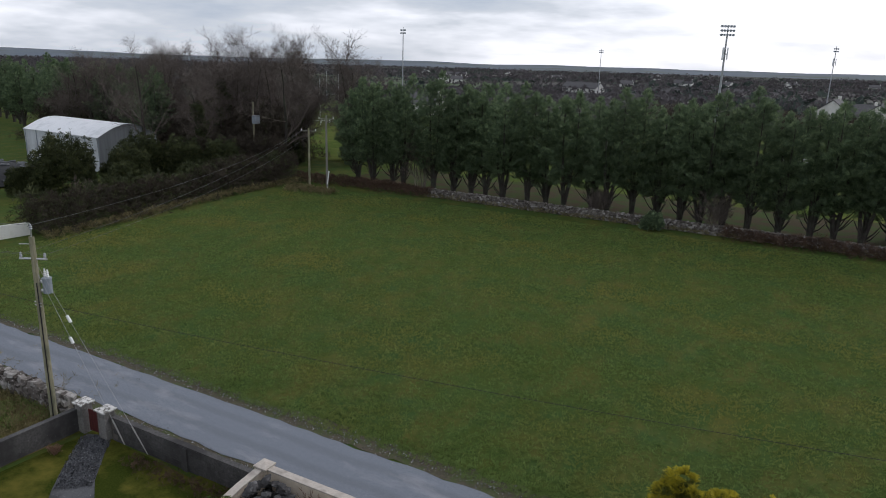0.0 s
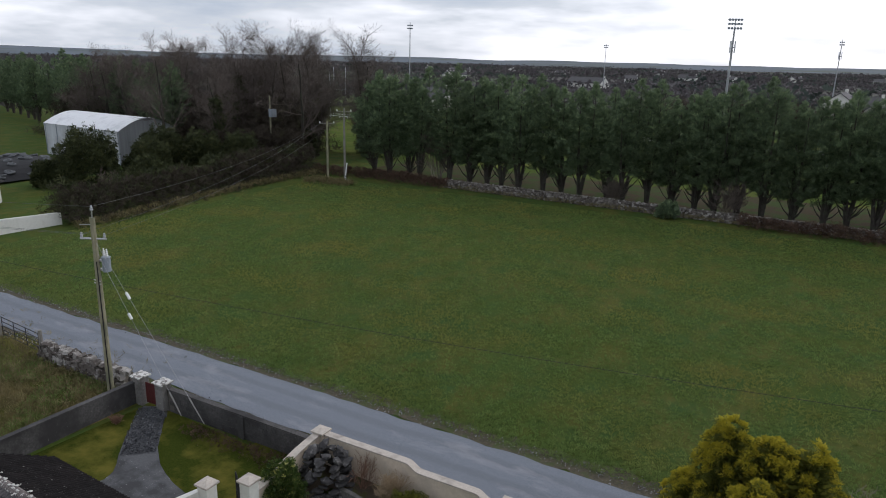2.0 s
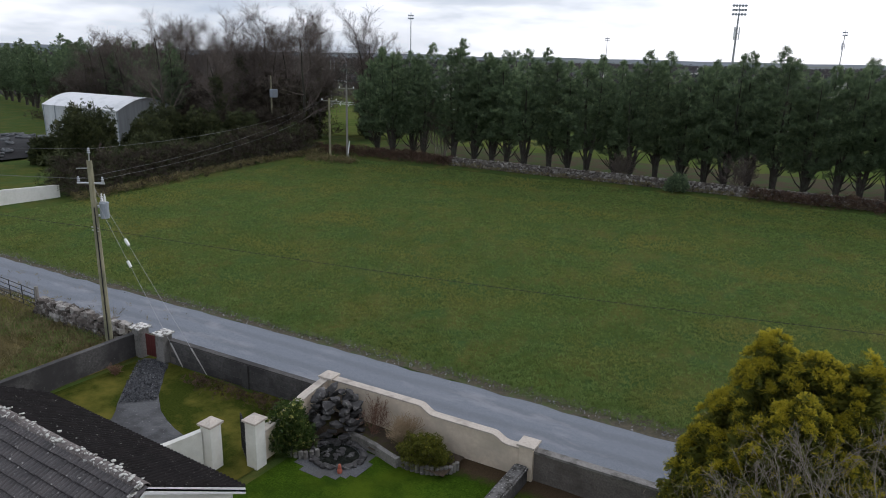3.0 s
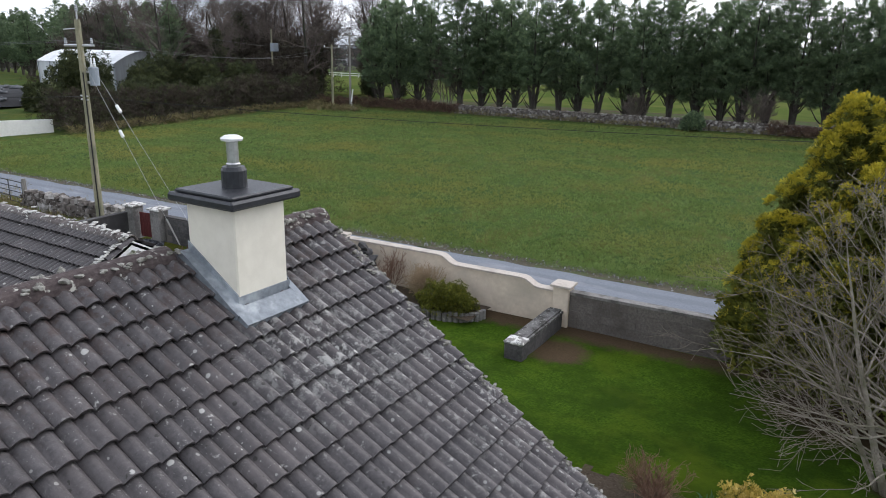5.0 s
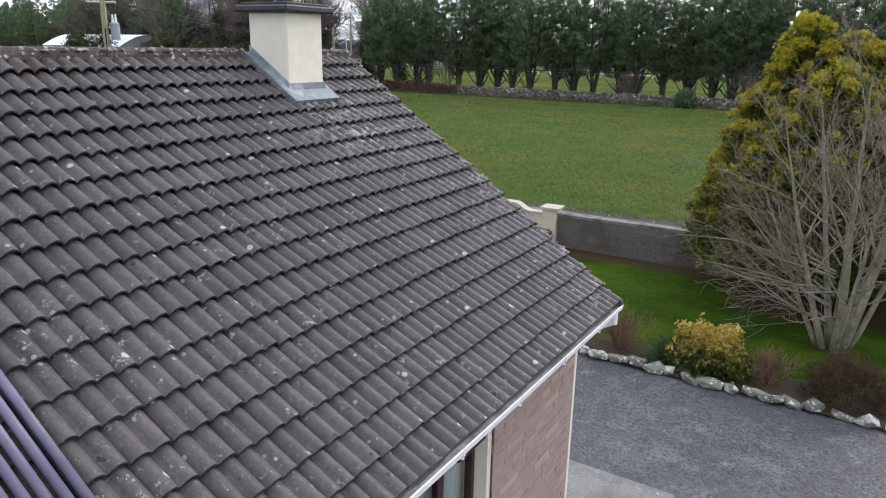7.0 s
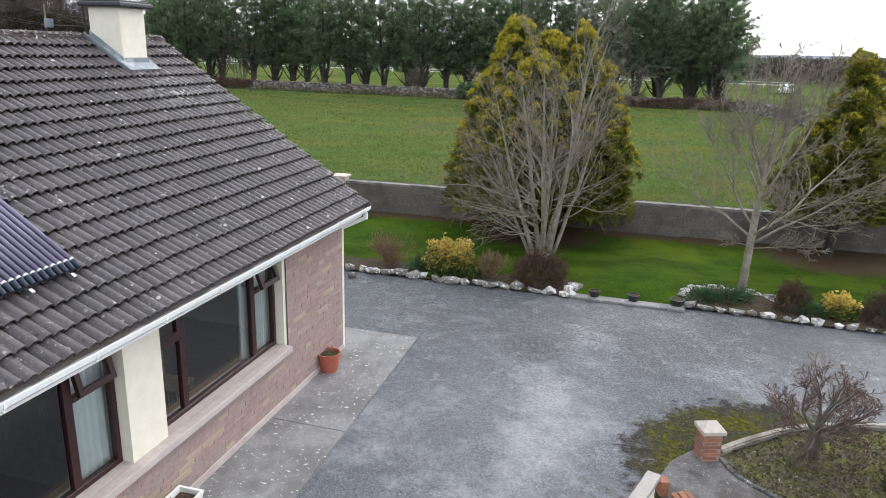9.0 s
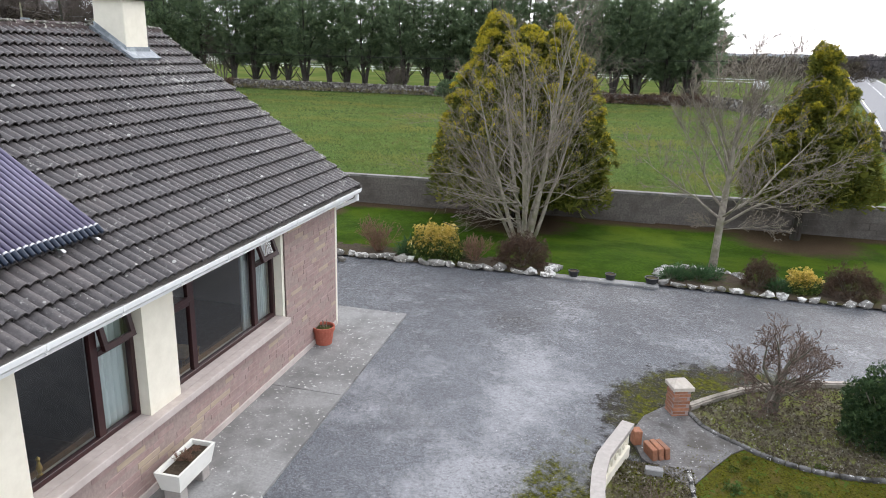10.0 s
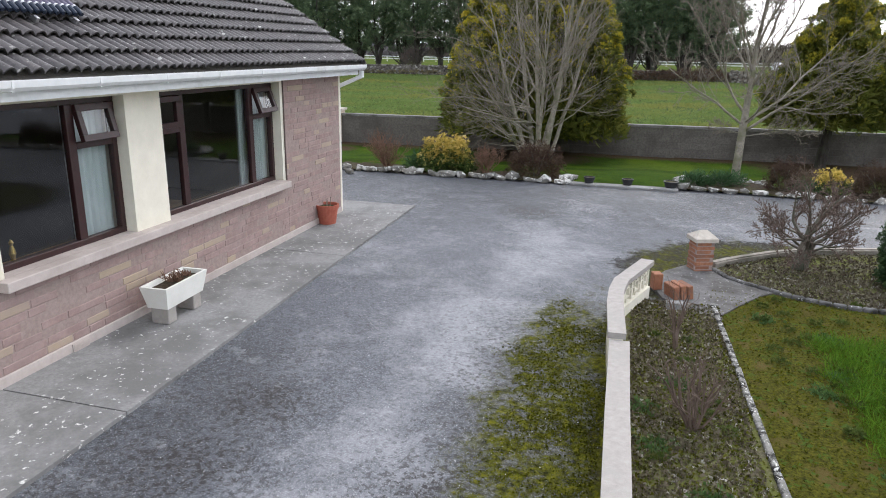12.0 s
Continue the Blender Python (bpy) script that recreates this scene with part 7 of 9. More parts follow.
def bush(name, x, y, rx, ry, h, material, seed, label, category="bush", n=1500, size=0.10, group="", blades=5, width=0.42, flat=0.0, z=None, core=None):
    nr = np.random.default_rng(seed)
    zb = ground_z(x, y) if z is None else z
    t = thing(name, x, y, zb, label, category, group)
    m = int(n)
    a, u = nr.uniform(0, 2 * np.pi, m), nr.random(m)
    el = np.arcsin(u ** (0.8))
    lump = 1 + 0.12 * np.sin(a * 3 + el * 4 + seed) + 0.10 * np.sin(a * 6 - el * 5)
    rad = lump * nr.uniform(0.62, 1.03, m) * (1 - flat * 0.0)
    P = np.stack([rx * np.cos(el) ** 0.8 * np.cos(a) * rad, ry * np.cos(el) ** 0.8 * np.sin(a) * rad, h * (0.08 + 0.92 * np.sin(el)) * rad], 1)
    D = np.stack([np.cos(a) * np.cos(el), np.sin(a) * np.cos(el), 0.5 + np.sin(el)], 1) + nr.normal(0, 0.45, (m, 3))
    # lower sprays take the dark core green, shade under the top put into colour
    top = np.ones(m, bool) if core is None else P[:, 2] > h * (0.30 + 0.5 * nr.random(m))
    sizes = nr.uniform(0.6, 1.2, m) * size
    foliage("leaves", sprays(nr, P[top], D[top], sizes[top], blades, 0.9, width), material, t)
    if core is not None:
        foliage("shaded_leaves", sprays(nr, P[~top], D[~top], sizes[~top], blades, 0.9, width), core, t, "dark green lower leaves, shade put into their colour")
    if h < 0.1:
        return t
    w = Wood()
    rng = random.Random(seed)
    for k in range(7):
        b = rng.uniform(0, 6.28)
        w.tube([Vector((0, 0, -0.05)), Vector((0.4 * rx * math.cos(b), 0.4 * ry * math.sin(b), h * 0.45)), Vector((0.75 * rx * math.cos(b), 0.75 * ry * math.sin(b), h * 0.8))], [0.02, 0.012, 0.006], 5)
    part("stem", (w.v, w.f), BARK, t, local=True)
    return t


def twig_shrub(name, x, y, r, h, seed, label, material, stems=16, kids=(6, 5), least=0.003, group="", z=None, category="shrub"):
    rng = random.Random(seed)
    zb = ground_z(x, y) if z is None else z
    t = thing(name, x, y, zb, label, category, group)
    thick, fine = Wood(), Wood()
    spec = dict(segs=(5, 4, 3), wander=(0.16, 0.22, 0.25), rise=(0.10, 0.12, 0.10), least=least, tip=0.35, thick_levels=1, sides=(5, 4, 3), kids=kids, angle=(38, 42), ratio=(0.52, 0.5), thin=0.62)
    spec["from"] = (0.25, 0.2)
    for s in range(stems):
        a = 2 * math.pi * s / stems + rng.uniform(-0.3, 0.3)
        k = rng.uniform(0.15, 1.0) * r / h
        d = Vector((k * math.cos(a), k * math.sin(a), 1)).normalized()
        limb(rng, thick, fine, Vector((0.05 * r * math.cos(a), 0.05 * r * math.sin(a), -0.03)), d, h * rng.uniform(0.75, 1.05), min(0.010, 0.018 * h) + 0.004 * rng.random(), 0, spec)
    part("stem", (thick.v, thick.f), material, t, local=True)
    part("twig_crown", (fine.v, fine.f), material, t, local=True)
    return t


def bare_tree(name, x, y, stems, height, spec, seed, label, bark, twig, spread=0.3, base_r=0.09, ring=0.2, z=None, group="", lean=(0, 0), haze=0, ivy=0):
    rng = random.Random(seed)
    zb = ground_z(x, y) if z is None else z
    t = thing(name, x, y, zb, label, "tree", group)
    thick, fine = Wood(), Wood()
    for s in range(stems):
        a = 2 * math.pi * s / stems + rng.uniform(-0.25, 0.25)
        k = spread * rng.uniform(0.25, 1.15) if stems > 1 else 0
        d = Vector((k * math.cos(a) + lean[0], k * math.sin(a) + lean[1], 1)).normalized()
        rr_ = ring * rng.uniform(0.4, 1) if stems > 1 else 0
        limb(rng, thick, fine, Vector((rr_ * math.cos(a), rr_ * math.sin(a), -0.1)), d, height * rng.uniform(0.82, 1.05) * (1.06 - 0.46 * k / max(spread, 0.01)), base_r * rng.uniform(0.75, 1.1), 0, spec)
    part("trunk", (thick.v, thick.f), bark, t, local=True, smooth=True)
    part("crown", (fine.v, fine.f), twig, t, local=True)
    if haze:
        nr = np.random.default_rng(seed)
        fv = np.array(fine.v)[::3]
        pick = fv[nr.integers(0, len(fv), haze)]
        tagged(foliage("twig_haze", sprays(nr, pick, nr.normal(0, 0.5, (haze, 3)) + (0, 0, 0.7), nr.uniform(0.6, 1.25, haze), 6, 0.9, 0.020), twig, t), kind="stuff")
    if ivy:
        nr = np.random.default_rng(seed + 7)
        tv = np.array(thick.v)
        tv = tv[(tv[:, 2] > 0) & (tv[:, 2] < height * 0.72)]
        pick = tv[nr.integers(0, len(tv), ivy)] + nr.normal(0, 0.22, (ivy, 3)) * (1, 1, 1.6)
        tagged(foliage("ivy", sprays(nr, pick, nr.normal(0, 1, (ivy, 3)), nr.uniform(0.22, 0.5, ivy), 5, 1.0, 0.30), SCRUB_GREEN, t, "dark ivy sleeve on the trunk"), kind="stuff")
    return t


# multi-stemmed tree by the drive
spec1 = dict(segs=(10, 7, 5, 3), wander=(0.048, 0.11, 0.14, 0.15), rise=(0.012, 0.045, 0.04, 0.04), least=0.0036, tip=0.10, thick_levels=2, sides=(7, 5, 4, 3), kids=(11, 7, 4), angle=(38, 38, 38), ratio=(0.42, 0.50, 0.52), thin=0.44)
spec1["from"] = (0.30, 0.16, 0.2)


def fan_tree():
    """Grey stems that rise together from one stool and fan out, with low boughs that spread sideways."""
    rng = random.Random(42)
    x, y = -0.95, 10.75
    t = thing("multi_stem_tree", x, y, ground_z(x, y), "leafless grey multi-stemmed tree on the lawn", "tree")
    thick, fine = Wood(), Wood()
    for kx, ky, ln, r in ((-0.50, 0.02, 3.7, 0.055), (-0.30, -0.16, 4.5, 0.070), (-0.15, 0.14, 4.8, 0.075), (-0.01, -0.10, 5.2, 0.085), (0.10, 0.15, 5.8, 0.080), (0.20, -0.10, 6.3, 0.085), (0.38, 0.06, 5.0, 0.060), (0.04, -0.42, 4.4, 0.055), (-0.06, 0.45, 4.6, 0.055)):
        d = Vector((kx, ky, 1)).normalized()
        limb(rng, thick, fine, Vector((0.45 * kx, 0.45 * ky, -0.1)), d, ln, r, 0, spec1)
    for s in range(16):
        a = 2 * math.pi * s / 16 + rng.uniform(-0.2, 0.2)
        d = Vector((math.cos(a), math.sin(a), rng.uniform(0.12, 0.70))).normalized()
        limb(rng, thick, fine, Vector((0.22 * math.cos(a), 0.22 * math.sin(a), rng.uniform(0.7, 2.4))), d, rng.uniform(1.9, 3.0) * (1 - 0.18 * math.cos(a)), 0.022, 1, spec1)
    for s in range(16):
        a = math.pi * (0.72 + 0.50 * s / 15) + rng.uniform(-0.15, 0.15)
        d = Vector((math.cos(a), math.sin(a), rng.uniform(0.05, 0.38))).normalized()
        limb(rng, thick, fine, Vector((0.2 * math.cos(a), 0.2 * math.sin(a), rng.uniform(0.4, 1.5))), d, rng.uniform(2.0, 2.7), 0.022, 1, spec1)
    part("trunk", (thick.v, thick.f), PALE_BARK, t, local=True, smooth=True)
    part("crown", (fine.v, fine.f), TWIG, t, local=True)


fan_tree()
# young tree in the stone ring
spec2 = dict(segs=(9, 7, 5, 4), wander=(0.090, 0.12, 0.14, 0.15), rise=(0.035, 0.045, 0.04, 0.04), least=0.0040, tip=0.16, thick_levels=2, sides=(8, 6, 4, 3), kids=(11, 8, 5), angle=(36, 36, 34), ratio=(0.46, 0.52, 0.5), thin=0.46)
spec2["from"] = (0.18, 0.15, 0.2)


def young_tree():
    """A short stout trunk that breaks into wide-spreading limbs and a leader."""
    rng = random.Random(12)
    x, y = 3.72, 9.25
    t = thing("young_tree", x, y, ground_z(x, y), "leafless young tree with spreading grey branches in a stone ring", "tree")
    thick, fine = Wood(), Wood()
    base = [Vector((0, 0, -0.1)), Vector((0.02, 0, 0.6)), Vector((0.04, 0, 1.3)), Vector((0.08, 0.02, 2.0)), Vector((0.10, 0.02, 3.0)), Vector((0.20, 0.03, 4.0))]
    thick.tube(base, [0.105, 0.088, 0.080, 0.060, 0.045, 0.022], 12)
    for az, el, ln, z, r in ((-4, 34, 3.1, 1.15, 0.046), (24, 44, 3.0, 1.30, 0.052), (178, 32, 2.4, 1.30, 0.040), (165, 52, 2.4, 1.55, 0.042), (-70, 34, 2.2, 1.35, 0.038), (95, 38, 2.3, 1.35, 0.038), (205, 58, 2.3, 2.4, 0.040), (-25, 56, 2.8, 2.1, 0.046), (60, 62, 2.4, 2.5, 0.038), (-12, 16, 1.3, 1.05, 0.014), (190, 20, 0.7, 1.1, 0.012), (150, 62, 2.5, 2.7, 0.040), (190, 70, 2.4, 2.2, 0.040), (-30, 66, 2.4, 2.9, 0.040), (70, 70, 2.0, 3.3, 0.030), (-110, 64, 1.9, 3.2, 0.030)):
        a, e = radians(az + rng.uniform(-8, 8)), radians(el)
        d = Vector((math.cos(a) * math.cos(e), math.sin(a) * math.cos(e), math.sin(e)))
        k = min(4, max(0, sum(p.z < z for p in base) - 1))
        p = base[k].lerp(base[k + 1], (z - base[k].z) / (base[k + 1].z - base[k].z))
        limb(rng, thick, fine, p, d, ln, 0.76 * r, 0, spec2)
    part("trunk", (thick.v, thick.f), PALE_BARK, t, local=True, smooth=True)
    part("crown", (fine.v, fine.f), TWIG, t, local=True)


young_tree()

gold_cypress("golden_cypress", -1.92, 14.2, -0.43, [(-0.55, 0.0, 1.65, 6.35), (1.15, 0.1, 1.65, 6.15), (0.3, 0.2, 2.2, 5.9), (0.2, -0.9, 1.9, 5.3), (-1.35, -0.1, 1.45, 4.7), (1.85, -0.1, 1.45, 4.7), (0.2, 0.75, 1.7, 5.6), (-0.8, -0.8, 1.4, 4.3), (1.2, -0.85, 1.4, 4.2), (2.35, 0.1, 1.0, 3.5), (-1.95, 0.1, 0.95, 3.3)], 3, "broad golden-green cypress in front of the garden wall", 1000, 0.70, 0.16, 0.82)
gold_cypress("golden_cypress", 6.72, 14.95, -0.43, [(0.0, 0, 1.15, 5.6), (0.35, 0.1, 1.50, 4.8), (-0.6, -0.2, 1.25, 3.9), (0.9, -0.1, 1.30, 3.7), (0.1, -0.5, 1.4, 4.3), (1.45, 0.2, 1.0, 3.0), (-1.1, 0.1, 0.9, 2.9)], 4, "conical olive-green cypress with dark trunk beside the wall", 520, 1.25, 0.16, 0.34, 0.26, 0.25)

# bushes by the drive
twig_shrub("winter_shrub", -4.15, 8.05, 0.55, 0.80, 51, "reddish leafless winter shrub beside edging stones", RED_TWIG, 22, (7, 5), group="winter shrubs")
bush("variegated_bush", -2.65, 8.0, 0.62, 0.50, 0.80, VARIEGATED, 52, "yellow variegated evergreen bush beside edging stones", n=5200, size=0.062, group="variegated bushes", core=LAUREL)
bush("green_clump", -3.25, 7.95, 0.28, 0.22, 0.36, SPIKE, 53, "clump of green bulb leaves", "plant", 260, 0.24, blades=3, width=0.12)
twig_shrub("winter_shrub", -1.75, 8.05, 0.50, 0.66, 54, "reddish leafless winter shrub beside edging stones", RED_TWIG, 20, (7, 5), group="winter shrubs")
bush("brown_shrub", -0.62, 8.05, 0.62, 0.50, 0.74, BROWN_SHRUB, 55, "rounded brown winter shrub beside edging stones", "shrub", 4200, 0.07, "brown shrubs", 5, 0.14)
bush("brown_shrub", 4.55, 8.20, 0.36, 0.32, 0.66, BROWN_SHRUB, 56, "small brown winter shrub beside edging stones", "shrub", 2400, 0.06, "brown shrubs", 5, 0.14)
bush("variegated_bush", 5.42, 8.20, 0.36, 0.32, 0.48, VARIEGATED, 57, "small yellow variegated bush beside edging stones", n=2600, size=0.055, group="variegated bushes", core=LAUREL)
bush("brown_shrub", 6.35, 8.15, 0.55, 0.42, 0.66, BROWN_SHRUB, 58, "brown winter shrub beside edging stones", "shrub", 3000, 0.07, "brown shrubs", 5, 0.14)
bush("brown_shrub", 7.6, 8.15, 0.50, 0.42, 0.60, BROWN_SHRUB, 68, "brown winter shrub beside edging stones", "shrub", 2400, 0.07, "brown shrubs", 5, 0.14)
for i, (x, y) in enumerate(((2.75, 8.1), (2.95, 8.3), (3.35, 8.25), (3.6, 8.45), (4.9, 8.0))):
    bush("green_clump", x, y, 0.20, 0.16, 0.26, SPIKE, 60 + i, "clump of green bulb leaves", "plant", 160, 0.20, "bulb leaves", 3, 0.10)
twig_shrub("dead_plant", -2.95, -1.63, 0.16, 0.16, 59, "dead brown plant in the trough planter", RED_TWIG, 16, (4, 3), 0.003, z=0.40)
twig_shrub("dead_plant", -2.95, -1.43, 0.10, 0.10, 69, "dead brown plant in the trough planter", RED_TWIG, 12, (4, 3), 0.003, z=0.40)
# island plants
spec3 = dict(segs=(6, 6, 5, 3), wander=(0.15, 0.18, 0.20, 0.22), rise=(0.05, 0.05, 0.04, 0.04), least=0.0030, tip=0.22, thick_levels=1, sides=(7, 5, 4, 3), kids=(10, 7, 4), angle=(46, 42, 40), ratio=(0.56, 0.52, 0.5), thin=0.42)
spec3["from"] = (0.36, 0.2, 0.2)


def spreading_shrub():
    """An old pruned shrub: a gnarled stump that breaks into crooked limbs and a round head of twigs."""
    rng = random.Random(71)
    x, y = 3.76, 2.26
    t = thing("spreading_shrub", x, y, 0.03, "leafless round-headed old shrub beside the curved wall", "shrub")
    thick, fine = Wood(), Wood()
    thick.tube([Vector((-0.02, 0, -0.05)), Vector((0, 0, 0.14)), Vector((0.02, 0, 0.30)), Vector((0.05, 0.01, 0.44))], [0.075, 0.062, 0.064, 0.040], 9)
    thick.tube([Vector((0.07, 0.03, -0.05)), Vector((0.09, 0.03, 0.16)), Vector((0.13, 0.02, 0.40))], [0.055, 0.045, 0.035], 8)
    for k in range(15):
        a = 2.4 * k
        e = radians((4, 25, 46, 66, 14, 38, 80, -6, 32, 56, 10, 50, 0, 70, 20)[k])
        d = Vector((math.cos(a) * math.cos(e), math.sin(a) * math.cos(e), math.sin(e)))
        limb(rng, thick, fine, Vector((0.05, 0.01, 0.24 + 0.015 * k)), d, rng.uniform(0.52, 0.68) + 0.26 * math.sin(e), 0.030 if e > 0.5 else 0.020, 0, spec3)
    part("trunk", (thick.v, thick.f), BARK, t, local=True, smooth=True)
    part("crown", (fine.v, fine.f), BROWN_TWIG, t, local=True)


spreading_shrub()
bush("clipped_bush", 5.12, 1.80, 0.56, 0.53, 0.95, BOX_GREEN, 72, "dark green clipped round bush", n=11000, size=0.048, z=0.03)
twig_shrub("bare_shrub", 2.17, -2.45, 0.36, 0.58, 73, "thin leafless brown shrub in stony soil", BROWN_TWIG, 14, (4, 3), 0.0016, z=0.04)
twig_shrub("bare_shrub", 2.09, -0.95, 0.20, 0.66, 74, "tall thin leafless stems in stony soil", BROWN_TWIG, 6, (3, 2), 0.0016, z=0.04)
for i in range(46):
    x, y = er.uniform(1.75, 4.2), er.uniform(-4.5, 0.9)
    if 2.45 < x < 2.75:
        continue
    bush("weed", x, y, 0.07, 0.06, 0.04, BLADE, 200 + i, "small green weed in mossy ground", "weed", 40, 0.035, "weeds", 4, 0.4, z=0.045)
# rockery side
bush("laurel_bush", -15.55, 12.35, 0.72, 0.66, 1.45, LAUREL, 81, "round laurel bush with yellow-spotted leaves", n=3600, size=0.12)
bush("dome_bush", -11.55, 14.0, 0.85, 0.62, 0.72, DOME_GREEN, 82, "clipped olive-green dome bush in the raised bed", n=5000, size=0.07, z=-0.30)
twig_shrub("bare_climber", -13.75, 14.3, 0.75, 1.15, 83, "leafless climber against the peach wall", RED_TWIG, 12, (6, 4), 0.005, z=-0.3)
twig_shrub("pale_grass_shrub", -12.5, 14.2, 0.50, 0.95, 84, "pale straw-coloured twiggy shrub against the wall", STRAW, 70, (6, 4), 0.004, z=-0.3)
twig_shrub("dead_bush", -24.75, 12.4, 0.5, 0.45, 85, "brown dead fern clump beside the path", RED_TWIG, 18, (5, 3), 0.006)
solo("pond_figure", lathe([(0.07, 0), (0.08, 0.1), (0.05, 0.16), (0.06, 0.22), (0.03, 0.30), (0.01, 0.31)], 10, (-13.35, 12.15, -0.41)), TERRACOTTA, "small red and white garden ornament by the pond", "ornament")

# ---- field edge: dry stone wall, hedges, cypress row ----
def rubble_wall(name, line, height, thick, seed, label, size=0.30, group=""):
    """A dry stone wall: hearting inside, hundreds of uneven stones on its faces and top."""
    rng = random.Random(seed)
    w = part(name, wall_run(line, thick * 0.7, [ground_z(*p) + height * 0.86 for p in line], [ground_z(*p) - 0.3 for p in line]), RUBBLE)
    tagged(w, label, "stone wall", group, "structure")
    v, f = [], []
    cube = ((0, 1, 3, 2), (4, 6, 7, 5), (0, 4, 5, 1), (2, 3, 7, 6), (0, 2, 6, 4), (1, 5, 7, 3))
    for (x0, y0), (x1, y1) in zip(line, line[1:]):
        L = math.hypot(x1 - x0, y1 - y0)
        dx, dy = (x1 - x0) / L, (y1 - y0) / L
        for side in (-1, 1):
            rows_ = max(2, int(height / (size * 0.62)))
            for r in range(rows_ + 1):
                s = rng.uniform(0, size)
                while s < L:
                    ln = size * rng.uniform(0.6, 1.35)
                    hh = height / rows_ * rng.uniform(0.8, 1.25)
                    px, py = x0 + dx * s, y0 + dy * s
                    off = side * (thick / 2 - 0.05) * (1 - 0.12 * r / rows_) * (1 if r < rows_ else rng.uniform(0.1, 0.9))
                    cx, cy = px - dy * off, py + dx * off
                    cz = ground_z(px, py) + height * (r + 0.42) / rows_ * (0.9 if r < rows_ else 0.93) + rng.uniform(-0.04, 0.04)
                    m = Matrix.Translation((cx, cy, cz)) @ Euler((rng.gauss(0, 0.18), rng.gauss(0, 0.18), math.atan2(dy, dx) + rng.gauss(0, 0.2))).to_matrix().to_4x4()
                    k = len(v)
                    for a in (-0.5, 0.5):
                        for b in (-0.5, 0.5):
                            for c in (-0.5, 0.5):
                                j = rng.uniform(0.72, 1.08)
                                v.append(tuple(m @ Vector((a * ln * j, b * 0.26 * rng.uniform(0.8, 1.2), c * hh * rng.uniform(0.75, 1.1)))))
                    f += [tuple(i + k for i in q) for q in cube]
                    s += ln * 0.98
    tagged(part("stones", (v, f), STONE_ISL, w, "weathered grey limestone rubble"), kind="stuff")
    return w


FIELD_N = [(x, 64.6 + 0.03 * (x + 20)) for x in np.arange(-41.5, 10, 3.0)]
rubble_wall("field_wall", FIELD_N, 0.80, 0.55, 1, "long dry stone wall at the end of the field", 0.22)
rubble_wall("road_wall", [(9.4, 65.5), (11.0, 62), (12.4, 57.5), (14.0, 51), (15.6, 44), (16.5, 38)], 0.9, 0.5, 2, "dry stone wall between field and road", 0.30)
rubble_wall("lane_stone_wall", [(-27.2, 14.55), (-28.6, 14.45), (-30, 14.4), (-31.5, 14.35), (-33.4, 14.3)], 0.75, 0.5, 6, "tumbled dry stone wall beside the lane", 0.30)


def scrub_strip(name, line, width, height, seed, label, material, per_m=60, size=0.5, category="hedge", blades=6, wid=0.14):
    """A ragged strip of growth along a plan line."""
    nr = np.random.default_rng(seed)
    P, D, S = [], [], []
    for (x0, y0), (x1, y1) in zip(line, line[1:]):
        L = math.hypot(x1 - x0, y1 - y0)
        n = int(L * per_m)
        t = nr.random(n)
        off = nr.normal(0, width / 2.6, n)
        dx, dy = (x1 - x0) / L, (y1 - y0) / L
        px, py = x0 + (x1 - x0) * t - dy * off, y0 + (y1 - y0) * t + dx * off
        lum = np.array([0.65 + 0.75 * (0.5 + 0.5 * noise.noise(Vector((a * 0.22, b * 0.22, seed)))) + 0.25 * noise.noise(Vector((a * 0.9, b * 0.9, seed))) for a, b in zip(px, py)])
        hz = nr.random(n) ** 0.7 * height * np.clip(1.0 - (np.abs(off) / width) ** 1.5, 0.15, 1) * lum
        gz = np.array([ground_z(a, b) for a, b in zip(px, py)])
        P.append(np.stack([px, py, gz + hz], 1))
        D.append(np.stack([nr.normal(0, 0.7, n), nr.normal(0, 0.7, n), nr.uniform(0.3, 1.3, n)], 1))
        S.append(size * nr.uniform(0.5, 1.2, n))
    ob = foliage(name, sprays(nr, np.concatenate(P), np.concatenate(D), np.concatenate(S), blades, 1.0, wid), material, None)
    return tagged(ob, label, category, kind="stuff")


HEDGE_W = [(-58.6, 29.5), (-59.0, 34), (-59.8, 40), (-60.6, 46), (-61.2, 52), (-61.5, 58), (-60.8, 62.5)]
scrub_strip("field_hedge", HEDGE_W, 3.0, 3.0, 11, "dark tangled winter hedgerow at the field's side", SCRUB, 200, 0.55)
scrub_strip("hedge_ivy", [(x - 0.6, y) for x, y in HEDGE_W], 3.4, 3.1, 18, "dark green ivy and bramble in the hedgerow", SCRUB_GREEN, 110, 0.5)
scrub_strip("hedge_foot", [(x + 2.4, y) for x, y in HEDGE_W], 1.0, 0.55, 12, "dead grass and bramble at the hedge foot", DRY_BLADE, 70, 0.35, "scrub")
scrub_strip("corner_scrub", [(-60, 62.5), (-54, 63.6), (-48, 63.8), (-41, 64.0)], 1.7, 1.0, 13, "low brown bramble scrub along the field's end", BROWN_SHRUB, 190, 0.35, "scrub")
scrub_strip("wall_scrub", [(x, y - 0.55) for x, y in FIELD_N], 0.5, 0.35, 14, "dead grass along the stone wall", DRY_BLADE, 26, 0.30, "scrub")
scrub_strip("wall_bramble", [(-10.5, 63.9), (-3, 64.3), (4, 64.5), (9, 64.8)], 1.4, 1.0, 15, "brown brambles against the stone wall", BROWN_SHRUB, 120, 0.35, "scrub")
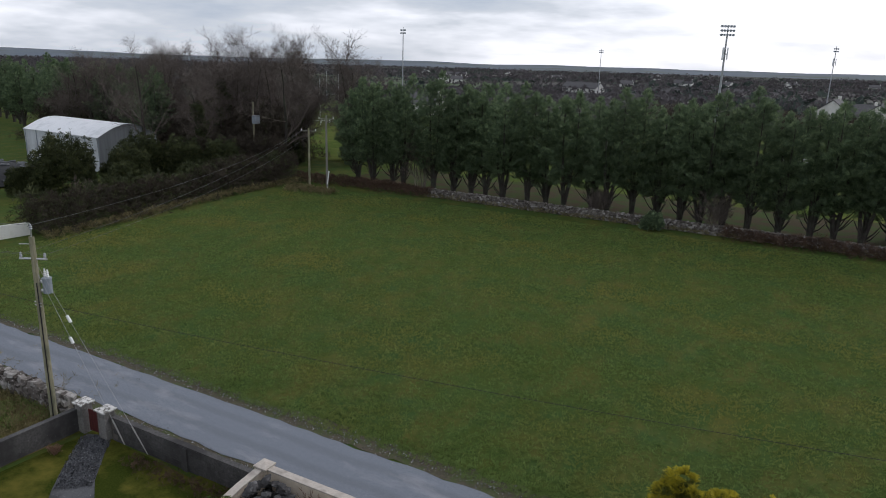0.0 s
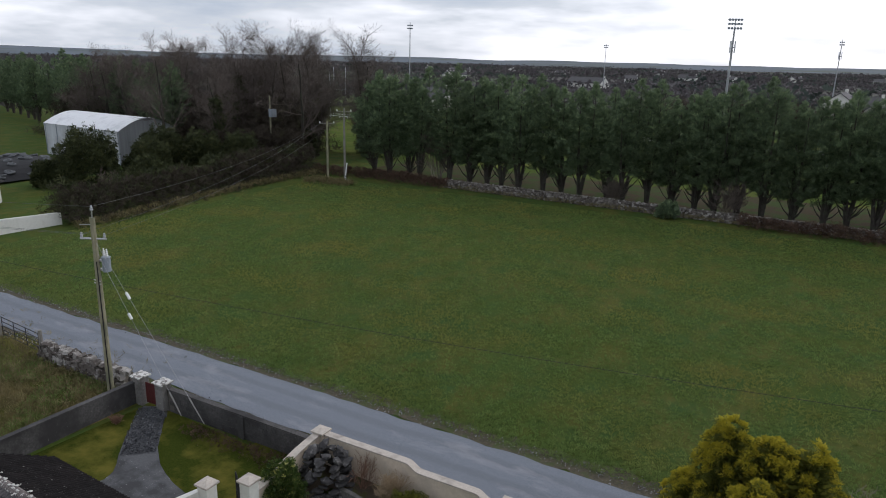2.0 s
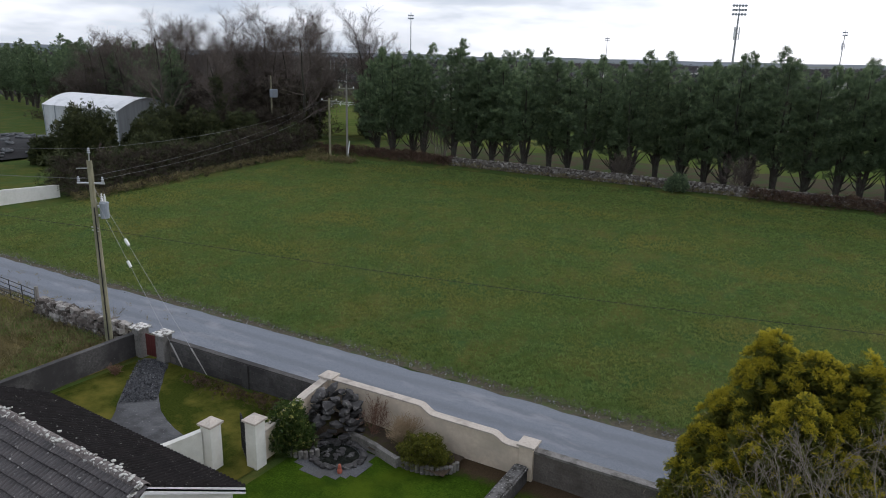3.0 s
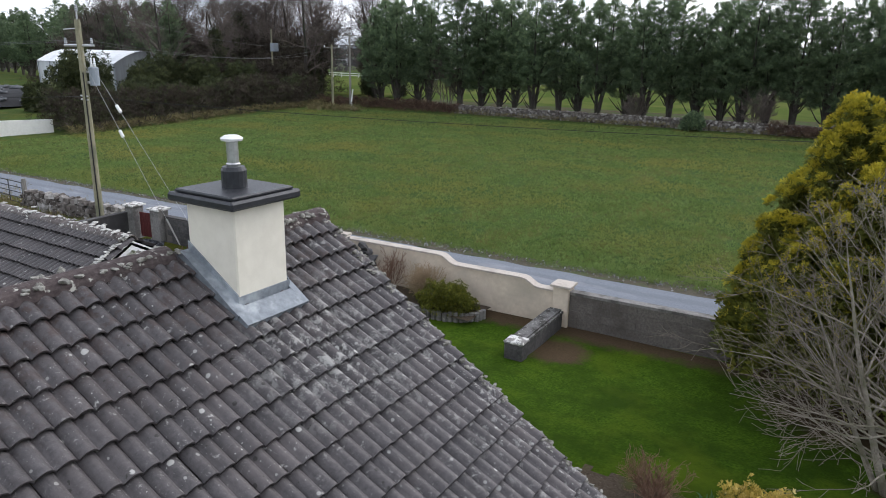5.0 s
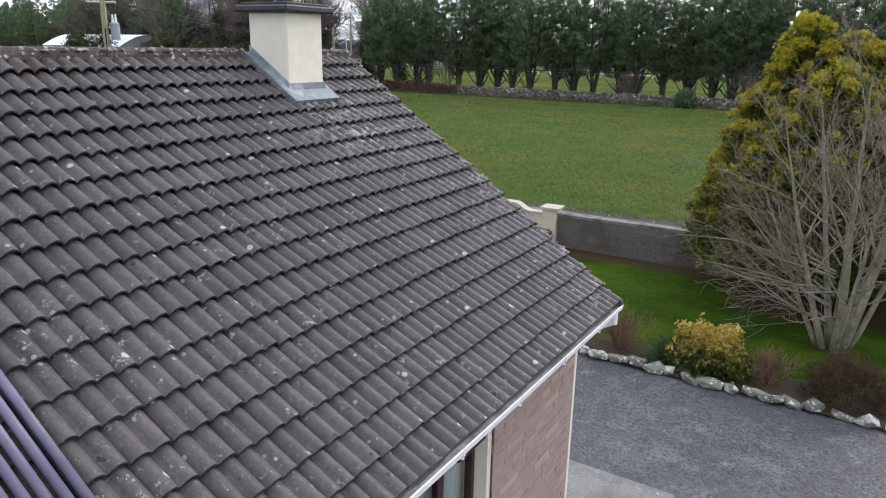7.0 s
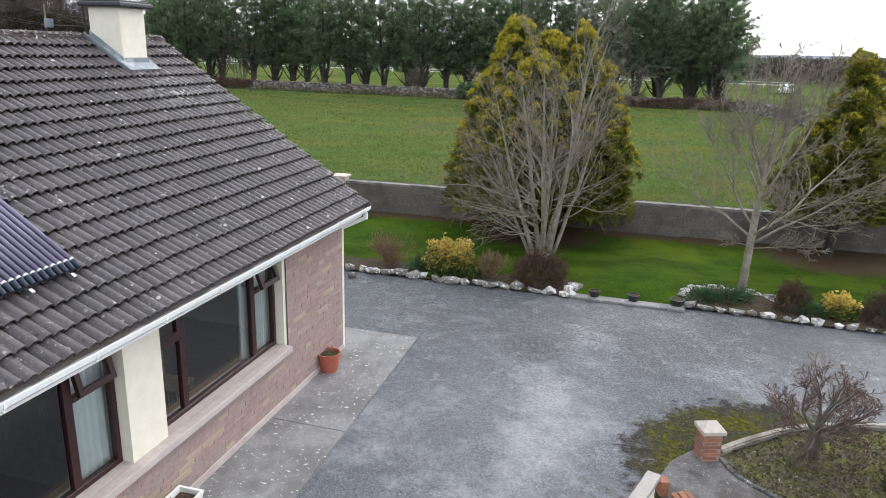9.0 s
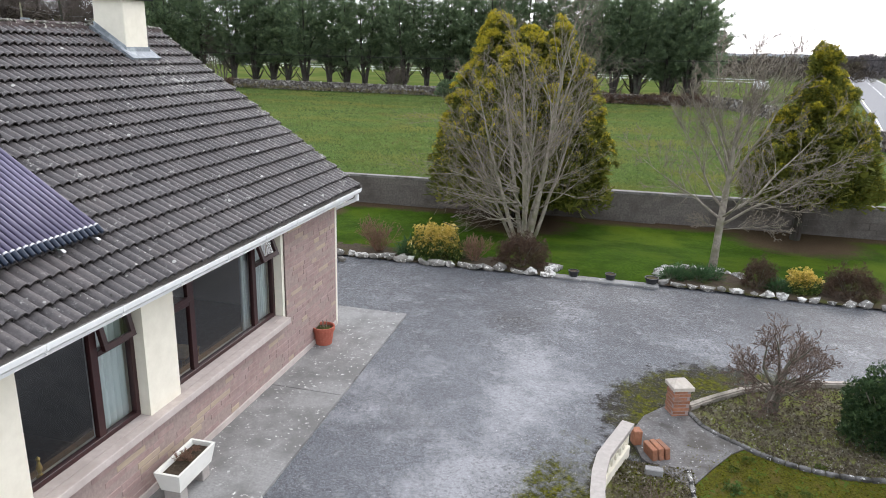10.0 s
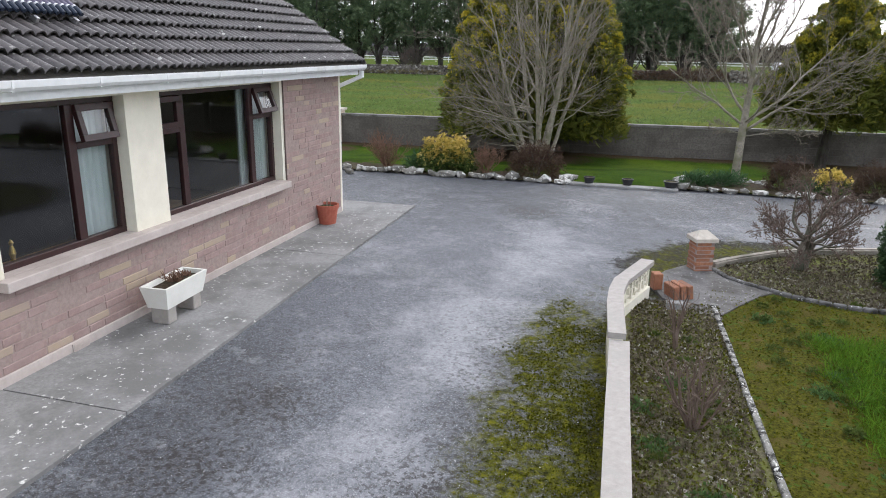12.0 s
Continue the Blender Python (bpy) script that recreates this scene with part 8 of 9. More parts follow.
scrub_strip("pole_scrub", [(-56.5, 57.5), (-54, 58.2), (-50.5, 58.3)], 1.4, 0.45, 16, "dead grass tuft round the pole", DRY_BLADE, 90, 0.45, "scrub")
bush("hawthorn_bush", -16.6, 63.2, 0.9, 0.8, 1.5, CYPRESS, 17, "small dark evergreen bush before the stone wall", n=900, size=0.30)
for i, (x, h) in enumerate(((-11.6, 3.4), (-22.5, 2.6))):
    twig_shrub("thorn_bush", x, 65.6 + 0.03 * (x + 20), 1.3, h, 90 + i, "leafless grey thorn bush by the stone wall", FAR_TWIG, 18, (8, 6), 0.014, "thorn bushes")

row_rng = random.Random(17)
protos = [conifer(300 + i, 11.1 + 0.28 * i, 2.65 + 0.2 * (i % 3), (1.9, 2.6, 2.2, 2.9, 2.4)[i]) for i in range(5)]
spots = []
x = -53.5
while x < 9:
    if not (-45.4 < x < -42.6):
        spots.append((x, 67.4 + 0.03 * (x + 20) + row_rng.uniform(-0.9, 0.9), row_rng.uniform(0.96, 1.04) * (1.04 if x < -30 else 1.02)))
    x += row_rng.uniform(1.8, 2.6)
for i, (x, y, s) in enumerate(spots):
    m = pose(x, y, 0.10, 0, 0, row_rng.uniform(0, 360)) @ Matrix.Diagonal((s, s, s * (1 if x < -40 or x > -12 else 0.98), 1))
    if i < 5:
        protos[i].matrix_basis = m
    else:
        ob = copy_thing(protos[i % 5], m)
        ob.matrix_basis = m
for i, (x, y) in enumerate(((5.5, 71.5), (2.0, 72), (8.0, 70.0))):
    m = pose(x, y, 0.05, 0, 0, 70 * i) @ Matrix.Diagonal((1.15, 1.15, 0.98, 1))
    copy_thing(protos[i % 5], m).matrix_basis = m
# reaches beyond the litter: the dark sheet paints the shade behind the trunks
solo("row_litter", sheet(-56, 12, 65.6, 81.5, 0.6, 0.10, lambda x, y: y > 65.6 + 0.03 * (x + 20) + 0.3 * noise.noise(Vector((x, 1, 0))) and y < 79.5 + 0.03 * (x + 20) + 0.8 * noise.noise(Vector((x * 0.4, 4, 0)))), NEEDLES_SHADE, "bare ground below the cypress row, its shade painted dark", "bare soil", kind="structure")
# another cypress belt far to the side
for i in range(-6, 14):
    x, y = -150 + i * 4.6, 78 - i * 1.0 + row_rng.uniform(-2, 2)
    m = pose(x, y, 0.05, 0, 0, 55 * i) @ Matrix.Scale(row_rng.uniform(0.95, 1.15), 4)
    copy_thing(protos[i % 5], m).matrix_basis = m

# ---- bare tree belt ----
spec3 = dict(segs=(8, 6, 5, 3), wander=(0.05, 0.12, 0.17, 0.2), rise=(0.04, 0.06, 0.06, 0.05), least=0.013, tip=0.20, thick_levels=1, sides=(7, 5, 3, 3), kids=(14, 8, 4), angle=(40, 40, 40), ratio=(0.46, 0.50, 0.5), thin=0.45)
spec3["from"] = (0.22, 0.2, 0.2)
belt = [bare_tree("bare_tree", 0, 0, 1 + (i == 2), 11.0 + 0.7 * i, spec3, 400 + i, "tall leafless tree in a dark winter belt", DARK_BARK, FAR_TWIG, 0.22, 0.20, 0.2, 0, "bare tree belt", haze=(560, 640, 560, 640)[i], ivy=(1500, 0, 1900, 0)[i]) for i in range(4)]
brng = random.Random(23)
belt_spots = []
for i in range(78):
    t = i / 77
    if t < 0.16:
        continue
    belt_spots.append((-122 + 62 * t + brng.uniform(-3, 3), 66 + 9 * t + brng.uniform(-5, 9)))
belt_spots += [(-63.5, 70.5), (-66, 66.5), (-70, 63), (-74, 60), (-67, 76), (-77.5, 54.5), (-62, 74), (-60.5, 68.5)]
belt_spots = [(x, y) for x, y in belt_spots if not 39.8 < math.degrees(math.atan2(-x, y)) < 43.0 and not (y < 67.5 and 45.2 < math.degrees(math.atan2(-x, y)) < 48.6)]
for i, (x, y) in enumerate(belt_spots):
    s = brng.uniform(0.92, 1.14) * (0.92 if x < -95 else 1.06)
    m = pose(x, y, 0.0, 0, 0, brng.uniform(0, 360)) @ Matrix.Diagonal((s * 1.20, s * 1.20, s, 1))
    if i < 4:
        belt[i].matrix_basis = m
    else:
        copy_thing(belt[i % 4], m).matrix_basis = m
# ivy-clad lower growth inside the belt
scrub_strip("wood_undergrowth", [(-124, 70), (-100, 70), (-85, 69), (-75, 70), (-68, 71)], 8.0, 7.5, 31, "dark undergrowth and ivy below bare trees", SCRUB, 330, 0.85, "undergrowth")
scrub_strip("wood_undergrowth", [(-76, 57), (-70, 60), (-63.5, 64)], 4.0, 4.2, 32, "dark undergrowth and ivy below bare trees", SCRUB, 330, 0.7, "undergrowth")
for i, (x, y, r, h) in enumerate(((-73.5, 41.5, 3.4, 5.6), (-70, 46.5, 2.6, 4.2), (-66.5, 44, 2.2, 3.0), (-76, 38.5, 1.8, 2.4), (-72.5, 50.5, 3.0, 5.0), (-69.5, 53.5, 2.8, 4.6), (-67.0, 57.0, 2.6, 4.2))):
    bush("ivy_bush", x, y, r, r * 0.9, h, SCRUB_GREEN, 95 + i, "large dark green ivy-covered bush", n=5200, size=0.42, group="ivy bushes", width=0.3)
for i, (x, y, h) in enumerate(((-43.8, 66.2, 8.2), (-64.5, 38.0, 3.8))):
    bare_tree("slender_bare_tree", x, y, 3, h, spec3, 500 + i, "slender grey leafless tree in a hedge gap", BARK, FAR_TWIG, 0.14, 0.09, 0.15)


# ---- farm ----
def barrel_shed():
    s = thing("barn", -91, 55, 0.0, "pale corrugated barn with a curved roof", "barn")
    x0, x1, y0, y1, ez, rise = -99.2, -82.5, 51.2, 59.4, 4.3, 1.5
    part("wall", boxes([(x0, x1, y0, y0 + 0.1, 0, ez), (x0, x1, y1 - 0.1, y1, 0, ez)]), SHEET, s, "pale corrugated side sheeting")
    n = 14
    prof = [(y0 - 0.15 + (y1 - y0 + 0.3) * k / n, ez + rise * math.sin(math.pi * k / n)) for k in range(n + 1)]
    v, f = [], []
    m = 46
    for i in range(m + 1):
        x = x0 - 0.2 + (x1 - x0 + 0.4) * i / m
        for y, z in prof:
            v.append((x, y, z + 0.03 * (i % 2)))
    for i in range(m):
        for k in range(n):
            a = i * (n + 1) + k
            f.append((a, a + n + 1, a + n + 2, a + 1))
    part("roof", (v, f), WHITE_METAL, s, "curved white corrugated roof")
    for x in (x0, x1):
        pts = [(y0, 0.0), (y1, 0.0)] + [(y, z) for y, z in reversed(prof)]
        k = len(pts)
        v = [(x - 0.05, y, z) for y, z in pts] + [(x + 0.05, y, z) for y, z in pts]
        part("end_wall", (v, [tuple(range(k)), tuple(range(2 * k - 1, k - 1, -1))] + [(i, k + i, k + (i + 1) % k, (i + 1) % k) for i in range(k)]), SHEET if x < -90 else SHEET_DARK, s, "grey sheeted end wall")
    for k in range(7):
        x = x0 + (x1 - x0) * k / 6
        part("gutter_post", boxes([(x - 0.06, x + 0.06, y0 - 0.08, y0, 0, ez)]), TRANSFORMER, s)
    return s


barrel_shed()
white_wall = part("farm_wall", wall_run([(-59.2, 22), (-59.3, 25), (-58.9, 29.8)], 0.3, [0.85, 0.85, 0.7], -0.5), WHITE_RENDER)
tagged(white_wall, "low whitewashed farm wall at the field's corner", "garden wall", kind="structure")


def gable_house(name, x, y, z, length, width, eave, rise, turn, label, wall_m, roof_m, group="", windows=3, chimney_=True):
    h = thing(name, x, y, z, label, "house", group, turn=turn)
    a, b = length / 2, width / 2
    pts = [(-b, 0), (b, 0), (b, eave), (0, eave + rise), (-b, eave)]
    v = [(-a, y_, z_) for y_, z_ in pts] + [(a, y_, z_) for y_, z_ in pts]
    part("wall", (v, [(4, 3, 2, 1, 0), (5, 6, 7, 8, 9)] + [(i, (i + 1) % 5, 5 + (i + 1) % 5, 5 + i) for i in range(5)]), wall_m, h, local=True)
    k = rise / b
    for s in (-1, 1):
        v = [(q, s * (b + 0.3), eave - 0.3 * k + d) for d in (0.05, 0.25) for q in (-a - 0.2, a + 0.2)] + [(q, 0, eave + rise + d) for d in (0.05, 0.25) for q in (-a - 0.2, a + 0.2)]
        part("roof", (v, [(0, 1, 5, 4), (2, 6, 7, 3), (0, 2, 3, 1), (4, 5, 7, 6), (0, 4, 6, 2), (1, 3, 7, 5)]), roof_m, h, local=True)
    for i in range(windows):
        q = -a + length * (i + 0.5) / windows
        for s in (-1, 1):
            part("window", boxes([(q - 0.55, q + 0.55, s * b - 0.04, s * b + 0.04, eave * 0.4, eave * 0.82)]), DARK_GLASS, h, local=True)
    if chimney_:
        part("chimney", boxes([(a - 0.9, a - 0.3, -0.35, 0.35, eave + rise - 0.4, eave + rise + 0.9)]), wall_m, h, local=True)
    return h


gable_house("farm_building", -72.5, 28.6, 0, 5.0, 3.6, 2.0, 0.9, 5, "low whitewashed farm outbuilding", WHITE_RENDER, FAR_ROOF, "farm buildings", 1, False)
fr = random.Random(44)
# silage heap weighed down with tyres
hv, hf = [], []
heap = thing("silage_heap", -87, 41.5, 0, "black sheeted silage heap covered with old tyres", "silage heap")
n = 16
for j in range(n + 1):
    for i in range(n + 1):
        a, b = i / n * 2 - 1, j / n * 2 - 1
        hv.append((-88 + a * 7, 41 + b * 5.5, 1.5 * max(0, 1 - a ** 4) * max(0, 1 - b ** 4)))
hf = [(j * (n + 1) + i, j * (n + 1) + i + 1, (j + 1) * (n + 1) + i + 1, (j + 1) * (n + 1) + i) for j in range(n) for i in range(n)]
part("cover", (hv, hf), RUBBER, heap)


def torus(R, r, n=12, m=6):
    v = [((R + r * math.cos(2 * math.pi * j / m)) * math.cos(2 * math.pi * i / n), (R + r * math.cos(2 * math.pi * j / m)) * math.sin(2 * math.pi * i / n), r * math.sin(2 * math.pi * j / m)) for i in range(n) for j in range(m)]
    f = [(i * m + j, ((i + 1) % n) * m + j, ((i + 1) % n) * m + (j + 1) % m, i * m + (j + 1) % m) for i in range(n) for j in range(m)]
    return v, f


tyre_me = to_mesh(torus(0.36, 0.14), TYRE)
for i in range(70):
    a, b = fr.uniform(-0.95, 0.95), fr.uniform(-0.95, 0.95)
    ob = new("tyre", tyre_me)
    ob.parent = heap
    ob.matrix_basis = WHERE[heap].inverted() @ pose(-88 + a * 6.8, 41 + b * 5.3, 1.5 * (1 - a ** 4) * (1 - b ** 4) + 0.1, fr.uniform(-15, 15), fr.uniform(-15, 15), 0)


def car(x, y, z, turn, paint, label):
    c = thing("car", x, y, z, label, "car", "parked cars", turn=turn)
    prof = [(-2.0, 0.35), (2.0, 0.35), (2.05, 0.75), (1.15, 0.92), (0.6, 1.42), (-1.1, 1.45), (-1.9, 0.95), (-2.05, 0.7)]
    k = len(prof)
    v = [(a, -0.8, b) for a, b in prof] + [(a, 0.8, b) for a, b in prof]
    part("body", (v, [tuple(range(k)), tuple(range(2 * k - 1, k - 1, -1))] + [(i, k + i, k + (i + 1) % k, (i + 1) % k) for i in range(k)]), paint, c, local=True)
    for s in (-1, 1):
        part("window", boxes([(-1.2, 0.75, s * 0.8 - 0.012, s * 0.8 + 0.012, 0.98, 1.34)]), DARK_GLASS, c, local=True)
        for a in (-1.3, 1.3):
            bm = bmesh.new()
            cyl(bm, (a, s * 0.68, 0.32), (a, s * 0.86, 0.32), 0.32, 0.32, 14)
            part("wheel", bm, RUBBER, c, local=True)
    return c


car(-79.5, 63.8, 0.0, 40, surface("white car paint", (0.55, 0.56, 0.57), (0.65, 0.65, 0.66), 3, 0.3, bump=0, spec=0.5), "white parked van half hidden by hedge trees")
car(-76.5, 66.5, 0.0, 60, surface("red car paint", (0.16, 0.05, 0.05), (0.22, 0.07, 0.065), 3, 0.3, bump=0, spec=0.5), "dark red parked car half hidden by hedge trees")
car(-73.2, 66.8, 0.0, 30, surface("silver car paint", (0.40, 0.42, 0.44), (0.50, 0.52, 0.54), 3, 0.3, bump=0, spec=0.5), "silver parked car half hidden by hedge trees")


# ---- poles and wires ----
def span(name, p, q, sag, r, material, label, group="", n=24):
    p, q = Vector(p), Vector(q)
    w = Wood()
    pts = [p.lerp(q, i / n) - Vector((0, 0, 4 * sag * (i / n) * (1 - i / n))) for i in range(n + 1)]
    w.tube(pts, [r] * (n + 1), 5)
    return solo(name, (w.v, w.f), material, label, "cable", group)


def insulator(p, parent, s=1.0):
    part("insulator", lathe([(0.02 * s, 0), (0.055 * s, 0.03 * s), (0.03 * s, 0.06 * s), (0.05 * s, 0.09 * s), (0.025 * s, 0.12 * s), (0.04 * s, 0.15 * s), (0.01 * s, 0.18 * s)], 10, p), GREY_CERAMIC, parent)


PX, PY, PB = -27.35, 13.85, -0.43
pole = thing("utility_pole", PX, PY, PB, "weathered wooden power pole with transformer and insulators", "utility pole")
w = Wood()
w.tube([Vector((PX, PY, PB - 0.2)), Vector((PX, PY, 3.5)), Vector((PX, PY, 7.45))], [0.15, 0.13, 0.105], 12)
part("pole", (w.v, w.f), POLE_WOOD, pole)
bm = bmesh.new()
cyl(bm, (PX + 0.13, PY - 0.10, PB), (PX + 0.11, PY - 0.08, 5.6), 0.022, 0.022, 6)
part("cable_guard", bm, CABLE, pole)
AX = Vector((0.86, 0.50, 0)).normalized()
arm0, arm1 = Vector((PX, PY, 6.55)) - AX * 0.58, Vector((PX, PY, 6.55)) + AX * 0.52
bm = bmesh.new()
cyl(bm, arm0, arm1, 0.045, 0.045, 8)
part("crossarm", bm, STEEL, pole, "galvanised steel crossarm")
bm = bmesh.new()
cyl(bm, (PX, PY, 7.4), (PX + 0.02, PY, 7.75), 0.03, 0.03, 8)
cyl(bm, (PX, PY, 7.15), (PX - 0.6, PY - 0.2, 7.1), 0.02, 0.02, 6)
part("top_pin", bm, STEEL, pole)
insulator((PX + 0.02, PY, 7.72), pole, 1.3)
for t in (-0.52, 0.44):
    q = Vector((PX, PY, 6.60)) + AX * t
    insulator(tuple(q), pole, 1.2)
bm = bmesh.new()
TX = Vector((PX, PY, 0)) + Vector((0.24, 0.26, 0))
cyl(bm, (TX.x, TX.y, 5.13), (TX.x, TX.y, 5.75), 0.175, 0.175, 16)
cyl(bm, (TX.x, TX.y, 5.75), (TX.x, TX.y, 5.80), 0.195, 0.13, 16)
tr = part("transformer", bm, TRANSFORMER, pole, "grey cylindrical transformer can")
for k in (-0.10, 0.10):
    part("bushing", lathe([(0.04, 0), (0.06, 0.04), (0.035, 0.07), (0.055, 0.12), (0.03, 0.15), (0.05, 0.20), (0.025, 0.24), (0.035, 0.30), (0.01, 0.33)], 10, (TX.x + k, TX.y, 5.79)), CERAMIC, tr)
for z in (5.20, 5.58):
    part("tank_bracket", boxes([(PX, TX.x, PY + 0.04, TX.y, z, z + 0.07)]), STEEL, pole)
bm = bmesh.new()
for z in (4.75, 4.62):
    cyl(bm, (PX - 0.25, PY - 0.05, z), (PX + 0.18, PY - 0.05, z), 0.03, 0.03, 6)
part("cable_bracket", bm, STEEL, pole)
HEAD = (Vector((PX, PY, 6.72)) + AX * -0.52, Vector((PX, PY, 7.9)), Vector((PX, PY, 6.72)) + AX * 0.44)
P2 = Vector((-54.6, 59.0, 0))
for i, p in enumerate(HEAD):
    span("power_line", p, P2 + AX * (i - 1) * 0.7 + Vector((0, 0, 6.75 + 0.5 * (i == 1))), 0.9, 0.006, WIRE, "bare overhead power line", "overhead lines")
for i, p in enumerate(HEAD):
    span("power_line", p, (-95 + i, -2 + i * 0.6, 7.5 + 0.6 * (i == 1)), 1.0, 0.006, WIRE, "bare overhead power line", "overhead lines")
span("service_cable", (PX + 0.15, PY, 4.72), (30, 26.3, 6.0), 0.75, 0.009, CABLE, "black insulated overhead cable across the field", "overhead lines", 40)
span("service_cable", (PX - 0.15, PY, 4.72), (-80, 12.0, 5.5), 1.0, 0.010, CABLE, "black insulated overhead cable", "overhead lines")
for (gx, gy), tz, q in (((-21.94, 14.40), 6.5, 0.29), ((-23.27, 14.32), 6.1, 0.385)):
    a, b = Vector((PX, PY, tz)), Vector((gx, gy, -0.45))
    guy = thing("guy_wire", gx, gy, -0.43, "steel guy wire with white insulator and pale guard tube", "guy wire", "guy wires")
    w = Wood()
    w.tube([a, b], [0.007, 0.007], 6)
    part("wire", (w.v, w.f), GUY, guy)
    bm = bmesh.new()
    cyl(bm, a.lerp(b, q), a.lerp(b, q + 0.035), 0.06, 0.06, 10)
    part("insulator", bm, CERAMIC, guy, "white porcelain insulator")
    bm = bmesh.new()
    cyl(bm, a.lerp(b, 0.86), b, 0.034, 0.034, 8)
    part("guard", bm, GUARD, guy, "pale grey guard tube")


def far_pole(x, y, h, arm_z, label, box_=False, material=POLE_WOOD):
    p = thing("utility_pole", x, y, ground_z(x, y), label, "utility pole")
    bm = bmesh.new()
    cyl(bm, (0, 0, -0.2), (0, 0, h), 0.14, 0.10, 10)
    part("pole", bm, material, p, local=True)
    if arm_z:
        bm = bmesh.new()
        cyl(bm, -AX * 0.9 + Vector((0, 0, arm_z)), AX * 0.9 + Vector((0, 0, arm_z)), 0.05, 0.05, 6)
        part("crossarm", bm, GREY_WOOD, p, local=True)
        for t in (-0.8, 0, 0.8):
            part("insulator", lathe([(0.03, 0), (0.07, 0.06), (0.04, 0.1), (0.06, 0.16), (0.01, 0.22)], 8, tuple(AX * t + Vector((0, 0, arm_z + 0.04)))), CERAMIC, p, local=True)
    if box_:
        part("equipment_box", boxes([(0.1, 0.8, -0.4, 0.4, h * 0.68, h * 0.80)], 0.02), TRANSFORMER, p, local=True)
    return p


far_pole(P2.x, P2.y, 6.9, 6.6, "wooden power pole at the field's corner")
far_pole(-53.4, 60.6, 8.3, 7.9, "grey power pole beside another pole", False, GREY_WOOD)
far_pole(-70.8, 66.0, 8.7, 0, "power pole with a grey equipment box", True)
bm = bmesh.new()
cyl(bm, (-51.0, 58.6, 0.0), (-51.5, 58.4, 1.1), 0.05, 0.04, 7)
solo("fence_post", bm, GREY_WOOD, "leaning grey timber stake in dead grass", "post")
bm = bmesh.new()
cyl(bm, (-52.6, 59.6, 0.0), (-52.3, 59.7, 2.3), 0.07, 0.07, 8)
solo("marker_post", bm, CERAMIC, "white marker post near the pole", "post")


def floodlight_mast(x, y, top, heads, label, antenna=False, lean=0.0, r=0.28):
    m = thing("floodlight_mast", x, y, 0.0, label, "floodlight mast", "floodlight masts")
    bm = bmesh.new()
    cyl(bm, (0, 0, 0), (lean, 0, top - 1.6), r, r * 0.5, 12)
    part("mast", bm, MAST, m, local=True)
    mm = Matrix.Translation((lean, 0, 0)) @ Matrix.Rotation(radians(25), 4, "Z")
    for rz in range(3 if heads > 4 else 2):
        z = top - 1.6 + rz * 0.95
        part("crossbar", boxes([(-heads * 0.34, heads * 0.34, -0.06, 0.06, z - 0.06, z + 0.06)], 0, mm), MAST, m, local=True)
        for k in range(heads):
            a = (k - (heads - 1) / 2) * 0.66
            part("lamp", boxes([(a - 0.24, a + 0.24, -0.35, -0.05, z - 0.28, z + 0.22)], 0.04, mm), TRANSFORMER, m, local=True)
    part("spine", boxes([(-0.08, 0.08, -0.05, 0.05, top - 2.6, top + 0.4)], 0, mm), MAST, m, local=True)
    if antenna:
        for k in range(3):
            an = Matrix.Translation((lean * 0.8, 0, 0)) @ Matrix.Rotation(radians(120 * k), 4, "Z")
            part("antenna_panel", boxes([(0.45, 0.70, -0.22, 0.22, top - 7.2, top - 4.4)], 0.03, an), WHITE_METAL, m, local=True)
            part("antenna_bracket", boxes([(0.1, 0.5, -0.03, 0.03, top - 6.0, top - 5.8)], 0, an), MAST, m, local=True)
    return m


def heading(deg, d):
    return (-math.sin(radians(deg)) * d, math.cos(radians(deg)) * d)


for deg, d, top, heads, ant, lean, lab in ((35.3, 245, 25.6, 3, False, 0, "slim grey floodlight mast beyond the cypress row"), (10.9, 180, 24.2, 5, True, 0.15, "tall floodlight mast with antenna panels beyond the cypress row"), (19.8, 420, 24.6, 4, False, 0, "distant floodlight mast of the playing field"), (3.7, 320, 24.8, 3, True, 0.3, "distant floodlight mast with antenna panels")):
    x, y = heading(deg, d)
    floodlight_mast(x, y, top, heads, lab, ant, lean, 0.36 if heads > 4 else 0.26)


# playing field behind the trees
solo("playing_field", sheet(-140, 30, 78, 150, 6.0, 0.05), PITCH, "mown playing field behind the cypress row", "playing field", kind="structure")
rail = thing("pitch_rail", -50, 126, 0.15, "white painted rail round the playing field", "railing")
for z in (0.95, 0.5):
    part("rail", boxes([(-140, 24, 125.96, 126.04, z + 0.1, z + 0.24)]), WHITE_METAL, rail)
for x in np.arange(-140, 24.1, 2.5):
    part("post", boxes([(x - 0.05, x + 0.05, 125.95, 126.05, 0.1, 1.22)]), WHITE_METAL, rail)
bare_tree("slender_bare_tree", -44.6, 66.0, 2, 8.0, spec3, 507, "slender pale leafless tree in front of the cypress row", PALE_BARK, FAR_TWIG, 0.10, 0.08, 0.12)
